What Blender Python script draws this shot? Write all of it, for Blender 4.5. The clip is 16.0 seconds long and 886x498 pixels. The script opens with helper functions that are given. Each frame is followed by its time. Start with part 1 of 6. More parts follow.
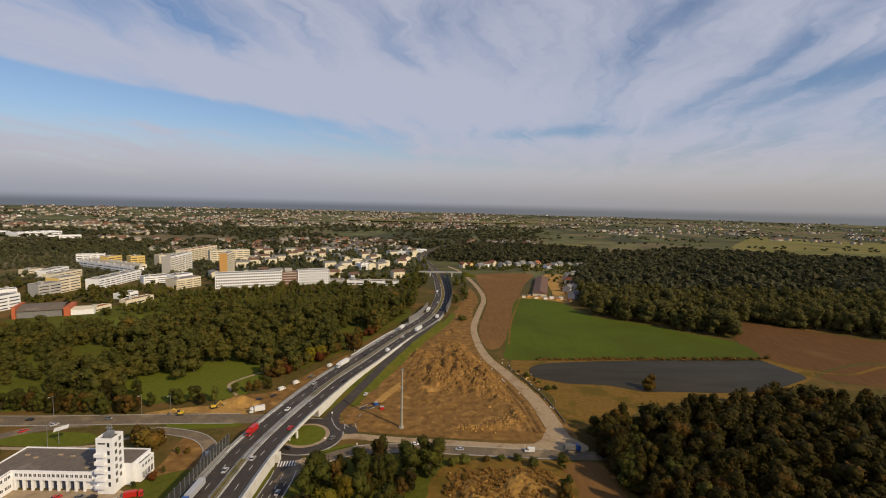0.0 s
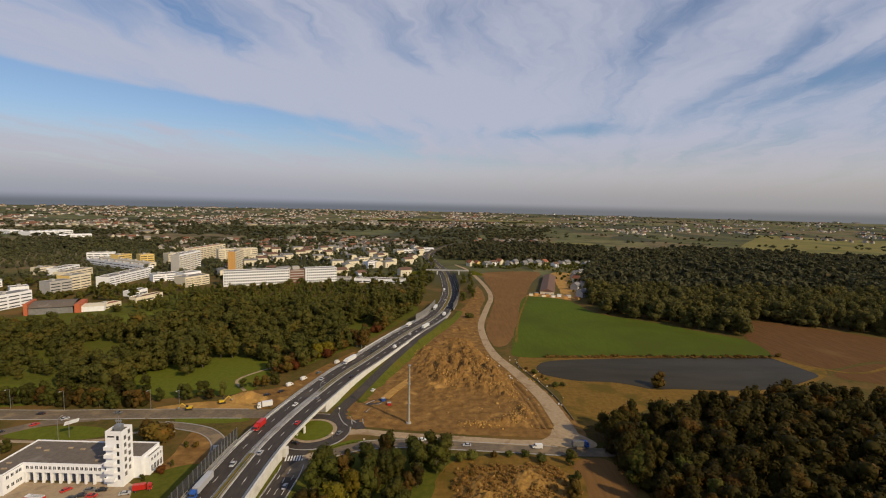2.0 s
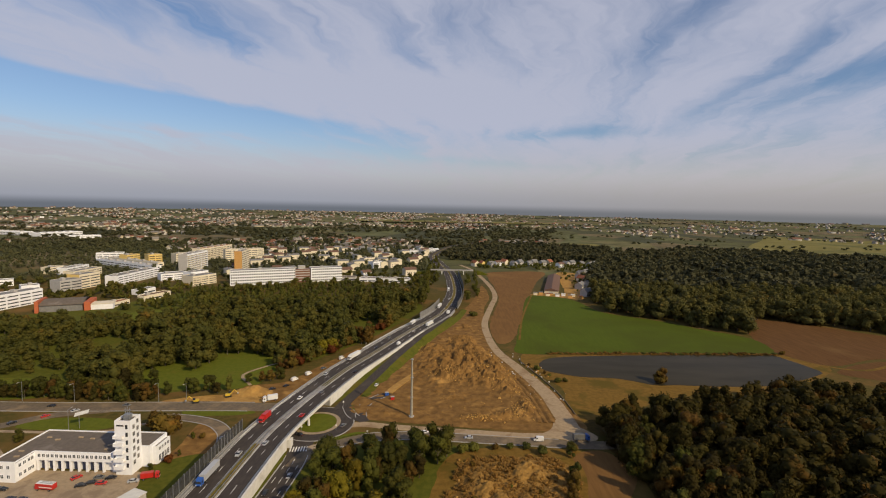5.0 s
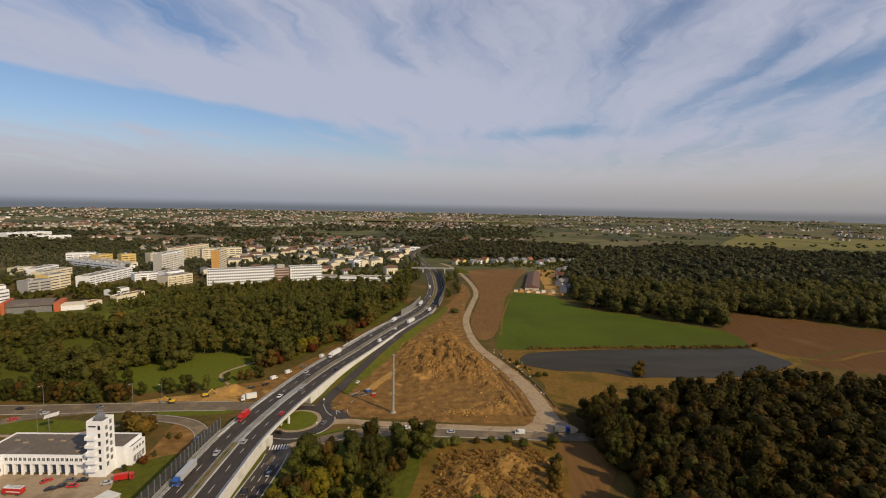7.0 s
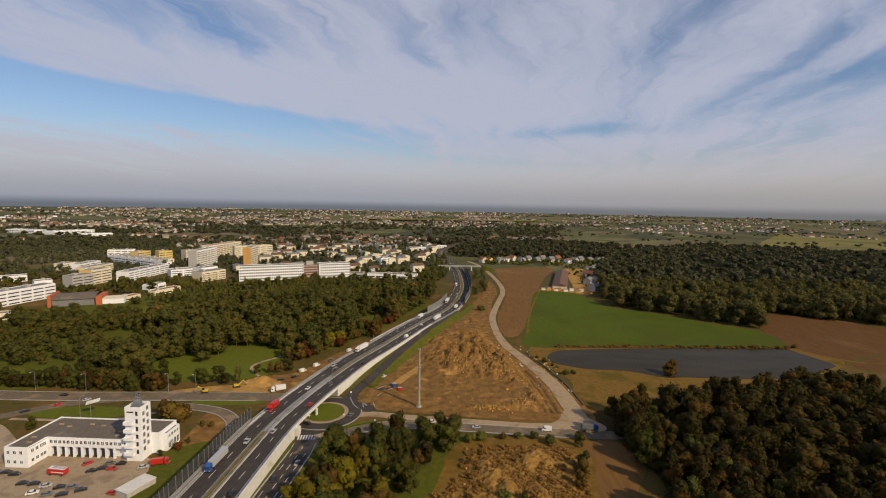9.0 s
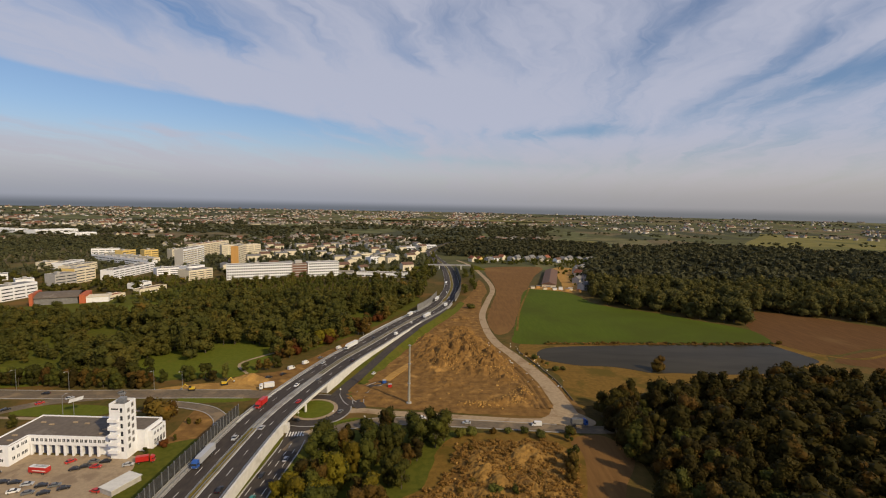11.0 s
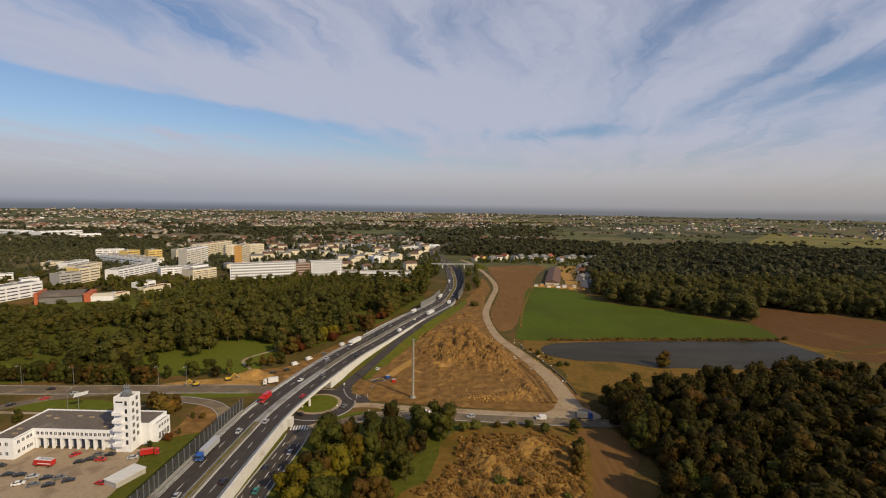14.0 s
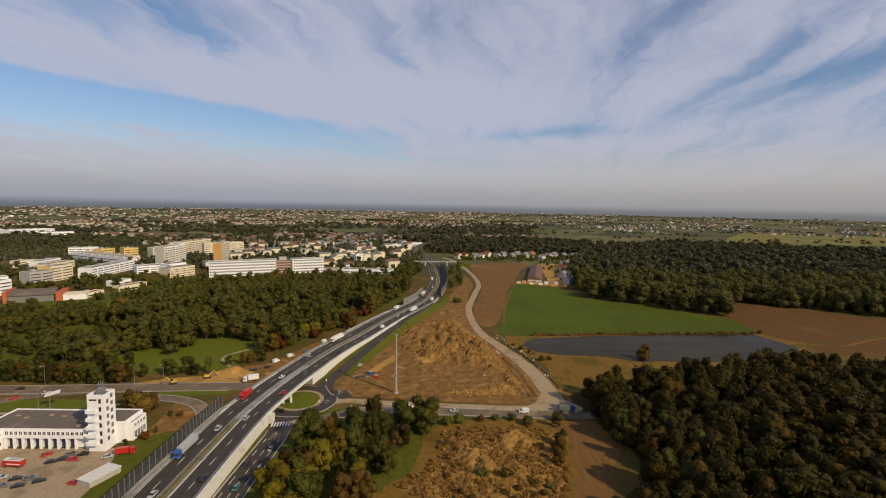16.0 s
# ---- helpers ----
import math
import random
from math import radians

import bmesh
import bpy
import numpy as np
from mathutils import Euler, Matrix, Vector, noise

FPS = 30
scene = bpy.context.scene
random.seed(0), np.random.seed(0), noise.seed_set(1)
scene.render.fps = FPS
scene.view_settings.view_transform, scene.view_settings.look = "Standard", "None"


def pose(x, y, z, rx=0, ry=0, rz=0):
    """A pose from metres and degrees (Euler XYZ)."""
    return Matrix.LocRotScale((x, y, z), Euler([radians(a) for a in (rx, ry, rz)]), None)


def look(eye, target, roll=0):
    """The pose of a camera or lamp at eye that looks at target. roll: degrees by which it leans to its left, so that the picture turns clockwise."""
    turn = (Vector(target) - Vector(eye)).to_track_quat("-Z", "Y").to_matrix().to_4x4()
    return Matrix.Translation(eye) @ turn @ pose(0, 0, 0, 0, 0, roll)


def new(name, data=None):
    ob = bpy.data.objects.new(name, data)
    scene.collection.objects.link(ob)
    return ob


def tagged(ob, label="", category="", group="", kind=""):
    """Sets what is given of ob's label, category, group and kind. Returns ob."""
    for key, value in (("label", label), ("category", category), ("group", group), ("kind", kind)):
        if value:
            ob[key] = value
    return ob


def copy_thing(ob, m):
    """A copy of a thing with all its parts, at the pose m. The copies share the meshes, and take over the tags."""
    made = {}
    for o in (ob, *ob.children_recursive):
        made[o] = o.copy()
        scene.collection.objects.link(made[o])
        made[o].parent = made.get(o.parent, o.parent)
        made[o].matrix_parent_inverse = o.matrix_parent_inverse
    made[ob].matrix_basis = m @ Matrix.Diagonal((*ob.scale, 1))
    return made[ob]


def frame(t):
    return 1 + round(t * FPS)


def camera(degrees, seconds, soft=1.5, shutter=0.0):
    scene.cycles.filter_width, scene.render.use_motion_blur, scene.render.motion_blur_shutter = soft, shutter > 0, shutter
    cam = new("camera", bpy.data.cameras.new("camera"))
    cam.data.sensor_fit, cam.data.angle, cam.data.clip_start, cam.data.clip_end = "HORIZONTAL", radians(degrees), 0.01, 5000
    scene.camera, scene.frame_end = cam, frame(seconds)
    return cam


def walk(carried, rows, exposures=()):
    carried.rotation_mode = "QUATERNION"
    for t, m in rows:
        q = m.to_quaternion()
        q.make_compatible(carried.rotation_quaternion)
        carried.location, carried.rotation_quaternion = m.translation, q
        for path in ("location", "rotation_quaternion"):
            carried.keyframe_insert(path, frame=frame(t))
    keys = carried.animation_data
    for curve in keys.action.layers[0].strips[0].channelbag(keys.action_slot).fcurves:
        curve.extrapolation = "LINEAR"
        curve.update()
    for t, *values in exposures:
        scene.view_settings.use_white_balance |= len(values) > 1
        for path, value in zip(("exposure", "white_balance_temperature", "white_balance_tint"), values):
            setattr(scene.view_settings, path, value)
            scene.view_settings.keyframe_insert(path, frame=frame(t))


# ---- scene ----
# The camera and its walk
cam = camera(86.0, 16.0, soft=1.1)
PATH = [
    (0, (-1.320, 1.612, 114.793), (-1.02, 101.21, 105.69), 1.4),
    (0.5, (-1.264, 1.774, 114.325), (0.74, 101.37, 105.28), 1.5),
    (1, (-1.259, 1.643, 113.794), (0.44, 101.24, 104.89), 1.3),
    (1.5, (-1.273, 1.807, 113.273), (-1.72, 101.41, 104.22), 1.1),
    (2, (-1.406, 2.266, 112.626), (-2.56, 101.82, 103.38), 1.3),
    (2.5, (-1.571, 2.147, 111.957), (-1.62, 101.75, 102.81), 1.4),
    (3, (-1.038, 1.982, 111.395), (-2.69, 101.58, 102.49), 1.5),
    (5.3, (0.831, -1.246, 109.279), (-1.87, 98.35, 100.43), 1.1),
    (5.5, (1.004, -1.149, 109.123), (-2.35, 98.40, 100.17), 0.9),
    (6, (0.841, -1.021, 108.541), (0.54, 98.58, 99.49), 1.1),
    (6.5, (0.655, -0.966, 107.979), (3.51, 98.58, 98.98), 1.2),
    (7, (0.684, -1.160, 107.390), (2.28, 98.39, 98.49), 1.1),
    (7.5, (0.929, -0.893, 106.820), (1.18, 98.71, 97.82), 1.1),
    (8, (0.852, -0.851, 106.153), (0.60, 98.75, 97.10), 1.1),
    (8.5, (0.832, -0.753, 105.451), (2.18, 98.85, 96.40), 1.2),
    (9, (1.031, -0.941, 104.974), (-3.02, 98.56, 95.82), 1.0),
    (11.5, (0.513, -0.621, 101.730), (-1.04, 98.98, 92.83), 1.2),
    (12, (0.609, -0.569, 101.133), (-1.89, 98.98, 92.28), 1.1),
    (12.5, (0.429, -0.477, 100.529), (1.28, 99.12, 91.58), 1.3),
    (13, (0.396, -0.509, 99.992), (-0.60, 99.09, 91.14), 1.0),
    (13.5, (0.496, -0.459, 99.402), (-2.30, 99.14, 90.65), 0.9),
    (14, (0.427, -0.519, 98.700), (-2.02, 99.08, 89.95), 0.9),
    (14.5, (0.269, -0.312, 98.054), (-0.33, 99.29, 89.25), 1.0),
    (15, (0.038, -0.299, 97.375), (0.34, 99.35, 88.67), 1.0),
    (15.5, (0.130, -0.152, 96.762), (-0.32, 99.45, 88.06), 1.0),
    (16, (0.344, -0.106, 96.360), (1.54, 99.44, 87.46), 1.0),
]
walk(cam, [(t, look(eye, aim, roll)) for t, eye, aim, roll in PATH])

# World, sun and exposure
SUN_AZ, SUN_EL = radians(129.8), radians(33.0)      # azimuth clockwise from +y
to_sun = Vector((math.sin(SUN_AZ) * math.cos(SUN_EL), math.cos(SUN_AZ) * math.cos(SUN_EL), math.sin(SUN_EL)))
sun_data = bpy.data.lights.new("sun", "SUN")
sun_data.energy, sun_data.angle, sun_data.color = 3.75, radians(0.55), (1.0, 0.795, 0.50)
sun = new("sun", sun_data)
sun.rotation_euler = (-to_sun).to_track_quat("-Z", "Y").to_euler()
scene.view_settings.exposure = 0.0


class Net:
    """Short hand for building a node tree."""

    def __init__(self, tree):
        self.tree = tree
        tree.nodes.clear()

    def n(self, kind, **kw):
        node = self.tree.nodes.new(kind)
        for key, value in kw.items():
            if key == "op":
                node.operation = value
            elif key == "blend":
                node.blend_type = value
        return node

    def put(self, socket, value):
        if isinstance(value, bpy.types.NodeSocket):
            self.tree.links.new(value, socket)
        elif value is not None:
            if socket.type == "RGBA" and len(value) == 3:
                value = (*value, 1.0)
            socket.default_value = value

    def math(self, op, a, b=None, c=None, clamp=False):
        node = self.n("ShaderNodeMath", op=op)
        node.use_clamp = clamp
        for socket, value in zip(node.inputs, (a, b, c)):
            self.put(socket, value)
        return node.outputs[0]

    def vmath(self, op, a, b=None):
        node = self.n("ShaderNodeVectorMath", op=op)
        self.put(node.inputs[0], a)
        self.put(node.inputs[1], b)
        return node.outputs[0]

    def mix(self, f, a, b, blend="MIX"):
        node = self.n("ShaderNodeMix")
        node.data_type, node.blend_type = "RGBA", blend
        self.put(node.inputs[0], f)
        self.put(node.inputs[6], a)
        self.put(node.inputs[7], b)
        return node.outputs[2]

    def noise(self, vec, scale, detail=4.0, rough=0.55, distort=0.0):
        node = self.n("ShaderNodeTexNoise")
        self.put(node.inputs["Vector"], vec)
        self.put(node.inputs["Scale"], scale)
        self.put(node.inputs["Detail"], detail)
        self.put(node.inputs["Roughness"], rough)
        self.put(node.inputs["Distortion"], distort)
        return node.outputs["Fac"]

    def ramp(self, f, lo, hi):
        node = self.n("ShaderNodeMapRange")
        node.interpolation_type = "SMOOTHSTEP"
        self.put(node.inputs[0], f)
        self.put(node.inputs[1], lo)
        self.put(node.inputs[2], hi)
        return node.outputs[0]

    def join(self, x, y, z):
        node = self.n("ShaderNodeCombineXYZ")
        for socket, value in zip(node.inputs, (x, y, z)):
            self.put(socket, value)
        return node.outputs[0]


def make_world():
    """Hazy blue autumn sky with long cirrus streaks."""
    world = bpy.data.worlds.new("world")
    scene.world = world
    world.use_nodes = True
    net = Net(world.node_tree)
    sky = net.n("ShaderNodeTexSky")
    sky.sky_type, sky.sun_disc = "NISHITA", False
    sky.sun_elevation, sky.sun_rotation = SUN_EL, SUN_AZ
    sky.air_density, sky.dust_density, sky.ozone_density = 1.0, 0.7, 1.4
    blue = net.mix(1.0, sky.outputs[0], (0.078, 0.084, 0.096), "MULTIPLY")
    way = net.n("ShaderNodeTexCoord").outputs["Generated"]
    sep = net.n("ShaderNodeSeparateXYZ")
    net.put(sep.inputs[0], way)
    x, y, z = sep.outputs
    az = net.math("ARCTAN2", x, y)                  # radians clockwise from +y
    el = net.math("ARCSINE", z)
    # drifting warp so that streak edges stay ragged
    up = net.math("ADD", net.math("MAXIMUM", z, 0.0), 0.13)
    px, py = net.math("DIVIDE", x, up), net.math("DIVIDE", y, up)
    across = net.math("SUBTRACT", net.math("MULTIPLY", px, 0.974), net.math("MULTIPLY", py, 0.225))
    along = net.math("ADD", net.math("MULTIPLY", px, 0.225), net.math("MULTIPLY", py, 0.974))
    warp = net.math("SUBTRACT", net.noise(net.join(px, py, 0.0), 0.8, 5.0, 0.6), 0.5)
    bend = net.math("MULTIPLY", warp, 1.6)
    broad = net.noise(net.join(net.math("ADD", net.math("MULTIPLY", across, 0.8), bend), net.math("MULTIPLY", along, 0.35), 3.0), 1.1, 4.0, 0.55, 0.8)
    fine = net.noise(net.join(net.math("ADD", net.math("MULTIPLY", across, 1.7), bend), net.math("MULTIPLY", along, 0.26), 0.0), 2.2, 9.0, 0.6, 0.5)

    def streak(a0, e0, ra, re, tilt, amount):
        da = net.math("SUBTRACT", az, radians(a0))
        de = net.math("ADD", net.math("SUBTRACT", el, radians(e0)), net.math("MULTIPLY", warp, 0.05))
        de = net.math("SUBTRACT", de, net.math("MULTIPLY", da, tilt))
        q = net.math("ADD", net.math("POWER", net.math("ABSOLUTE", net.math("DIVIDE", da, radians(ra))), 2.0),
                     net.math("POWER", net.math("ABSOLUTE", net.math("DIVIDE", de, radians(re))), 2.0))
        return net.math("MULTIPLY", net.math("POWER", 2.718, net.math("MULTIPLY", q, -1.0)), amount)

    thin = 0.0
    for args in SKY_GAPS:
        thin = net.math("ADD", thin, streak(*args))
    # the long clear reach under a crisp cloud edge that falls from the west
    below = net.math("SUBTRACT", net.math("SUBTRACT", radians(8.6), net.math("MULTIPLY", az, 0.077)), el)
    below = net.math("ADD", below, net.math("MULTIPLY", warp, 0.035))
    reach = net.math("MULTIPLY", net.ramp(below, radians(-0.3), radians(0.9)), net.ramp(below, radians(7.0), radians(1.0)))
    reach = net.math("MULTIPLY", reach, net.ramp(az, radians(4.0), radians(-30.0)))
    thin = net.math("ADD", thin, net.math("MULTIPLY", reach, 1.15))
    cover = net.math("ADD", net.math("MULTIPLY", net.math("SUBTRACT", fine, 0.5), 1.9), net.math("MULTIPLY", net.math("SUBTRACT", broad, 0.5), 1.3))
    cover = net.math("ADD", cover, 0.68)
    cover = net.math("SUBTRACT", cover, thin, clamp=True)
    cover = net.math("MULTIPLY", net.ramp(cover, -0.1, 1.0), net.math("SUBTRACT", 0.92, net.math("MULTIPLY", net.ramp(el, radians(22.0), radians(45.0)), 0.6)))
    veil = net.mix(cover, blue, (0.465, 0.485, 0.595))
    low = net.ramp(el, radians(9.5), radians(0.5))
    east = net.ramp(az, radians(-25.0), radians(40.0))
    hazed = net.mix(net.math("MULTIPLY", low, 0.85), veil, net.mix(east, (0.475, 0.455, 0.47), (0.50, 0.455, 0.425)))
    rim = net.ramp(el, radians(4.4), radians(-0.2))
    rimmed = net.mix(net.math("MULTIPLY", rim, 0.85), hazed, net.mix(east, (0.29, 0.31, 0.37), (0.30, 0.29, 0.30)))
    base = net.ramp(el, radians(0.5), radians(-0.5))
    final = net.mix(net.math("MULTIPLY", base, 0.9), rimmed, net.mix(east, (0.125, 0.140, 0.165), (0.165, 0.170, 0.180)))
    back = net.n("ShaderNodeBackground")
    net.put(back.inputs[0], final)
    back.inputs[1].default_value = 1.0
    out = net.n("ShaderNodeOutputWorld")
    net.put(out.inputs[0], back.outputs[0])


# thin places in the cirrus: azimuth, elevation, half widths in degrees, slope, depth
SKY_GAPS = [
    (14.0, 8.6, 9.0, 0.75, 0.0, 0.6),
    (-1.0, 5.6, 13.0, 0.5, -0.08, 0.5),
    (-28.0, 18.5, 12.0, 3.0, -0.10, 0.35),
    (38.0, 12.6, 8.0, 1.3, 0.3, 0.5),
    (40.0, 17.5, 12.0, 1.6, 0.5, 0.45),
    (27.0, 20.5, 9.0, 1.6, 0.5, 0.4),
    (-1.0, 21.0, 5.0, 3.0, 0.2, 0.3),
    (-24.0, 13.2, 26.0, 1.9, -0.08, -0.5),
    (4.0, 12.5, 16.0, 2.8, -0.05, -0.4),
    (-28.0, 7.4, 7.0, 0.5, 0.0, -0.45),
    (24.0, 8.0, 14.0, 1.4, 0.1, -0.25),
]
make_world()

# Materials
def surface(name, c1, c2, scale=1.0, rough=0.8, bump=0.0, c3=None, scale3=0.05, cut3=(0.5, 0.65), metal=0.0, stretch=None, turn=0.0,
            spec=0.3, island=0.0, wave=None, tone=(1, 1, 1)):
    """A principled material: two colours mixed by grain noise, a third by large stains. Coordinates are metres in the world."""
    c1, c2, c3 = (tuple(v * k for v, k in zip(c, tone)) if c else c for c in (c1, c2, c3))
    m = bpy.data.materials.new(name)
    m.use_nodes = True
    net = Net(m.node_tree)
    pos = net.n("ShaderNodeNewGeometry")
    vec = pos.outputs["Position"]
    grain_vec = vec
    if stretch:
        mp = net.n("ShaderNodeMapping")
        net.put(mp.inputs["Vector"], vec)
        mp.inputs["Rotation"].default_value = (0, 0, radians(turn))
        mp.inputs["Scale"].default_value = stretch
        grain_vec = mp.outputs[0]
    f = net.noise(grain_vec, scale, 6.0, 0.62)
    colour = net.mix(net.ramp(f, 0.3, 0.7), c1, c2)
    if wave:
        w = net.n("ShaderNodeTexWave")
        net.put(w.inputs["Vector"], grain_vec)
        w.inputs["Scale"].default_value, w.inputs["Distortion"].default_value = wave, 1.2
        w.inputs["Detail"].default_value = 2.0
        colour = net.mix(net.math("MULTIPLY", w.outputs["Fac"], 0.35), colour, tuple(v * 0.6 for v in c1))
    if c3:
        colour = net.mix(net.ramp(net.noise(vec, scale3, 5.0, 0.6, 0.4), *cut3), colour, c3)
    if island:
        shade = net.n("ShaderNodeHueSaturation")
        rand = net.math("ADD", net.math("MULTIPLY", pos.outputs["Random Per Island"], island), 1.0 - island / 2)
        net.put(shade.inputs["Value"], rand)
        net.put(shade.inputs["Color"], colour)
        colour = shade.outputs[0]
    b = net.n("ShaderNodeBsdfPrincipled")
    net.put(b.inputs["Base Color"], colour)
    net.put(b.inputs["Roughness"], rough)
    net.put(b.inputs["Metallic"], metal)
    net.put(b.inputs["Specular IOR Level"], spec)
    if bump:
        bp = net.n("ShaderNodeBump")
        bp.inputs["Strength"].default_value, bp.inputs["Distance"].default_value = 0.8, bump
        net.put(bp.inputs["Height"], f)
        net.put(b.inputs["Normal"], bp.outputs[0])
    out = net.n("ShaderNodeOutputMaterial")
    net.put(out.inputs[0], b.outputs[0])
    return m


def foliage(name, dark, mid, light, autumn, amount, patch=0.09):
    """Leaves: colour drifts from tree to tree (large noise), from clump to clump (island) and towards autumn tints."""
    dark, mid, light, autumn = (tuple(v * k for v, k in zip(c, LEAFY)) for c in (dark, mid, light, autumn))
    m = bpy.data.materials.new(name)
    m.use_nodes = True
    net = Net(m.node_tree)
    g = net.n("ShaderNodeNewGeometry")
    rnd = g.outputs["Random Per Island"]
    big = net.noise(g.outputs["Position"], patch, 3.0, 0.7)
    colour = net.mix(net.math("ADD", 0.22, net.math("MULTIPLY", rnd, 0.66)), dark, mid)
    colour = net.mix(net.math("MULTIPLY", net.ramp(big, 0.4, 0.7), 0.7), colour, light)
    other = net.noise(net.vmath("ADD", g.outputs["Position"], (71.0, 33.0, 5.0)), patch * 1.3, 2.0, 0.6)
    colour = net.mix(net.ramp(net.math("ADD", other, net.math("MULTIPLY", net.math("SUBTRACT", rnd, 0.5), 0.06)), 0.72 - amount, 0.86 - amount), colour, autumn)
    shade = net.n("ShaderNodeHueSaturation")
    own = net.n("ShaderNodeObjectInfo").outputs["Random"]
    net.put(shade.inputs["Hue"], net.math("ADD", 0.488, net.math("MULTIPLY", own, 0.024)))
    net.put(shade.inputs["Value"], net.math("ADD", 0.78, net.math("MULTIPLY", own, 0.44)))
    net.put(shade.inputs["Color"], colour)
    b = net.n("ShaderNodeBsdfPrincipled")
    net.put(b.inputs["Base Color"], shade.outputs[0])
    b.inputs["Roughness"].default_value = 0.75
    b.inputs["Specular IOR Level"].default_value = 0.12
    glow, both = net.n("ShaderNodeBsdfTranslucent"), net.n("ShaderNodeMixShader")
    net.put(glow.inputs[0], shade.outputs[0])
    both.inputs[0].default_value = 0.26
    net.put(both.inputs[1], b.outputs[0])
    net.put(both.inputs[2], glow.outputs[0])
    out = net.n("ShaderNodeOutputMaterial")
    net.put(out.inputs[0], both.outputs[0])
    return m


def varied(name, colours, rough=0.8, spec=0.3, use_object=False):
    """One of several colours for each loose piece, or for each object."""
    m = bpy.data.materials.new(name)
    m.use_nodes = True
    net = Net(m.node_tree)
    g = net.n("ShaderNodeNewGeometry")
    rnd = net.n("ShaderNodeObjectInfo").outputs["Random"] if use_object else g.outputs["Random Per Island"]
    r = net.n("ShaderNodeValToRGB")
    r.color_ramp.interpolation = "CONSTANT"
    while len(r.color_ramp.elements) < len(colours):
        r.color_ramp.elements.new(0.5)
    for i, c in enumerate(colours):
        r.color_ramp.elements[i].position = i / len(colours)
        r.color_ramp.elements[i].color = (*c, 1)
    net.put(r.inputs[0], rnd)
    grime = net.noise(g.outputs["Position"], 0.7, 5.0)
    colour = net.mix(net.math("MULTIPLY", net.ramp(grime, 0.45, 0.8), 0.3), r.outputs[0], (0.2, 0.18, 0.15))
    b = net.n("ShaderNodeBsdfPrincipled")
    net.put(b.inputs["Base Color"], colour)
    b.inputs["Roughness"].default_value = rough
    b.inputs["Specular IOR Level"].default_value = spec
    out = net.n("ShaderNodeOutputMaterial")
    net.put(out.inputs[0], b.outputs[0])
    return m


def glassy(name, colour, rough=0.12):
    m = bpy.data.materials.new(name)
    m.use_nodes = True
    b = m.node_tree.nodes["Principled BSDF"]
    b.inputs["Base Color"].default_value = (*colour, 1)
    b.inputs["Roughness"].default_value = rough
    b.inputs["IOR"].default_value = 1.5
    return m


EARTH, TURF, LEAFY = (0.86, 0.66, 0.33), (1.22, 0.90, 0.48), (1.08, 0.86, 0.50)     # warm autumn tone of soil, turf and leaves
ASPHALT = surface("asphalt", (0.040, 0.037, 0.038), (0.060, 0.054, 0.052), 0.9, 0.85, 0.0, (0.085, 0.078, 0.070), 0.06, (0.55, 0.75), stretch=(1, 0.3, 1), tone=(1.02, 0.92, 0.80))
ASPHALT_OLD = surface("worn_asphalt", (0.12, 0.105, 0.09), (0.17, 0.15, 0.125), 0.6, 0.9, 0.0, (0.24, 0.20, 0.15), 0.08, tone=(0.98, 0.86, 0.68))
GRAVEL = surface("gravel_road", (0.30, 0.25, 0.19), (0.40, 0.34, 0.26), 0.5, 0.95, 0.03, (0.26, 0.20, 0.14), 0.09, tone=(0.98, 0.86, 0.68))
PAVING = surface("paving", (0.30, 0.26, 0.21), (0.38, 0.33, 0.27), 0.8, 0.9, 0.0, (0.24, 0.20, 0.165), 0.12, tone=(0.98, 0.86, 0.68))
CONCRETE = surface("pale_concrete", (0.56, 0.55, 0.52), (0.66, 0.65, 0.61), 0.5, 0.85, 0.01, (0.44, 0.42, 0.38), 0.12, (0.58, 0.8))
CONCRETE_GREY = surface("grey_concrete", (0.30, 0.29, 0.28), (0.38, 0.37, 0.35), 0.7, 0.9, 0.0, (0.24, 0.22, 0.2), 0.1)
STEEL = surface("galvanised_steel", (0.30, 0.31, 0.32), (0.42, 0.43, 0.44), 1.2, 0.45, metal=0.7)
PAINT_WHITE = surface("road_paint", (0.62, 0.61, 0.58), (0.76, 0.75, 0.72), 2.0, 0.7)
GRASS = surface("meadow_grass", (0.055, 0.085, 0.018), (0.085, 0.115, 0.028), 0.35, 0.95, 0.06, (0.11, 0.10, 0.035), 0.03, (0.55, 0.75), spec=0.1, tone=TURF)
GRASS_BRIGHT = surface("lawn_grass", (0.070, 0.115, 0.020), (0.095, 0.14, 0.028), 0.4, 0.95, 0.05, (0.11, 0.12, 0.035), 0.05, (0.55, 0.8), spec=0.1, tone=TURF)
CROP = surface("young_crop", (0.052, 0.100, 0.015), (0.064, 0.116, 0.018), 0.5, 0.95, 0.04, (0.050, 0.085, 0.016), 0.012, (0.42, 0.62), stretch=(1.0, 0.12, 1.0), turn=-10, spec=0.1, tone=TURF)
STRAW = surface("dry_grass", (0.16, 0.115, 0.045), (0.23, 0.165, 0.065), 0.35, 0.95, 0.08, (0.12, 0.105, 0.035), 0.05, spec=0.1, tone=(0.86, 0.70, 0.37))
SOIL = surface("ploughed_soil", (0.165, 0.112, 0.078), (0.215, 0.15, 0.103), 0.4, 0.95, 0.08, (0.245, 0.175, 0.12), 0.015, (0.5, 0.7), stretch=(1.0, 0.12, 1.0), turn=-12, spec=0.1, tone=EARTH)
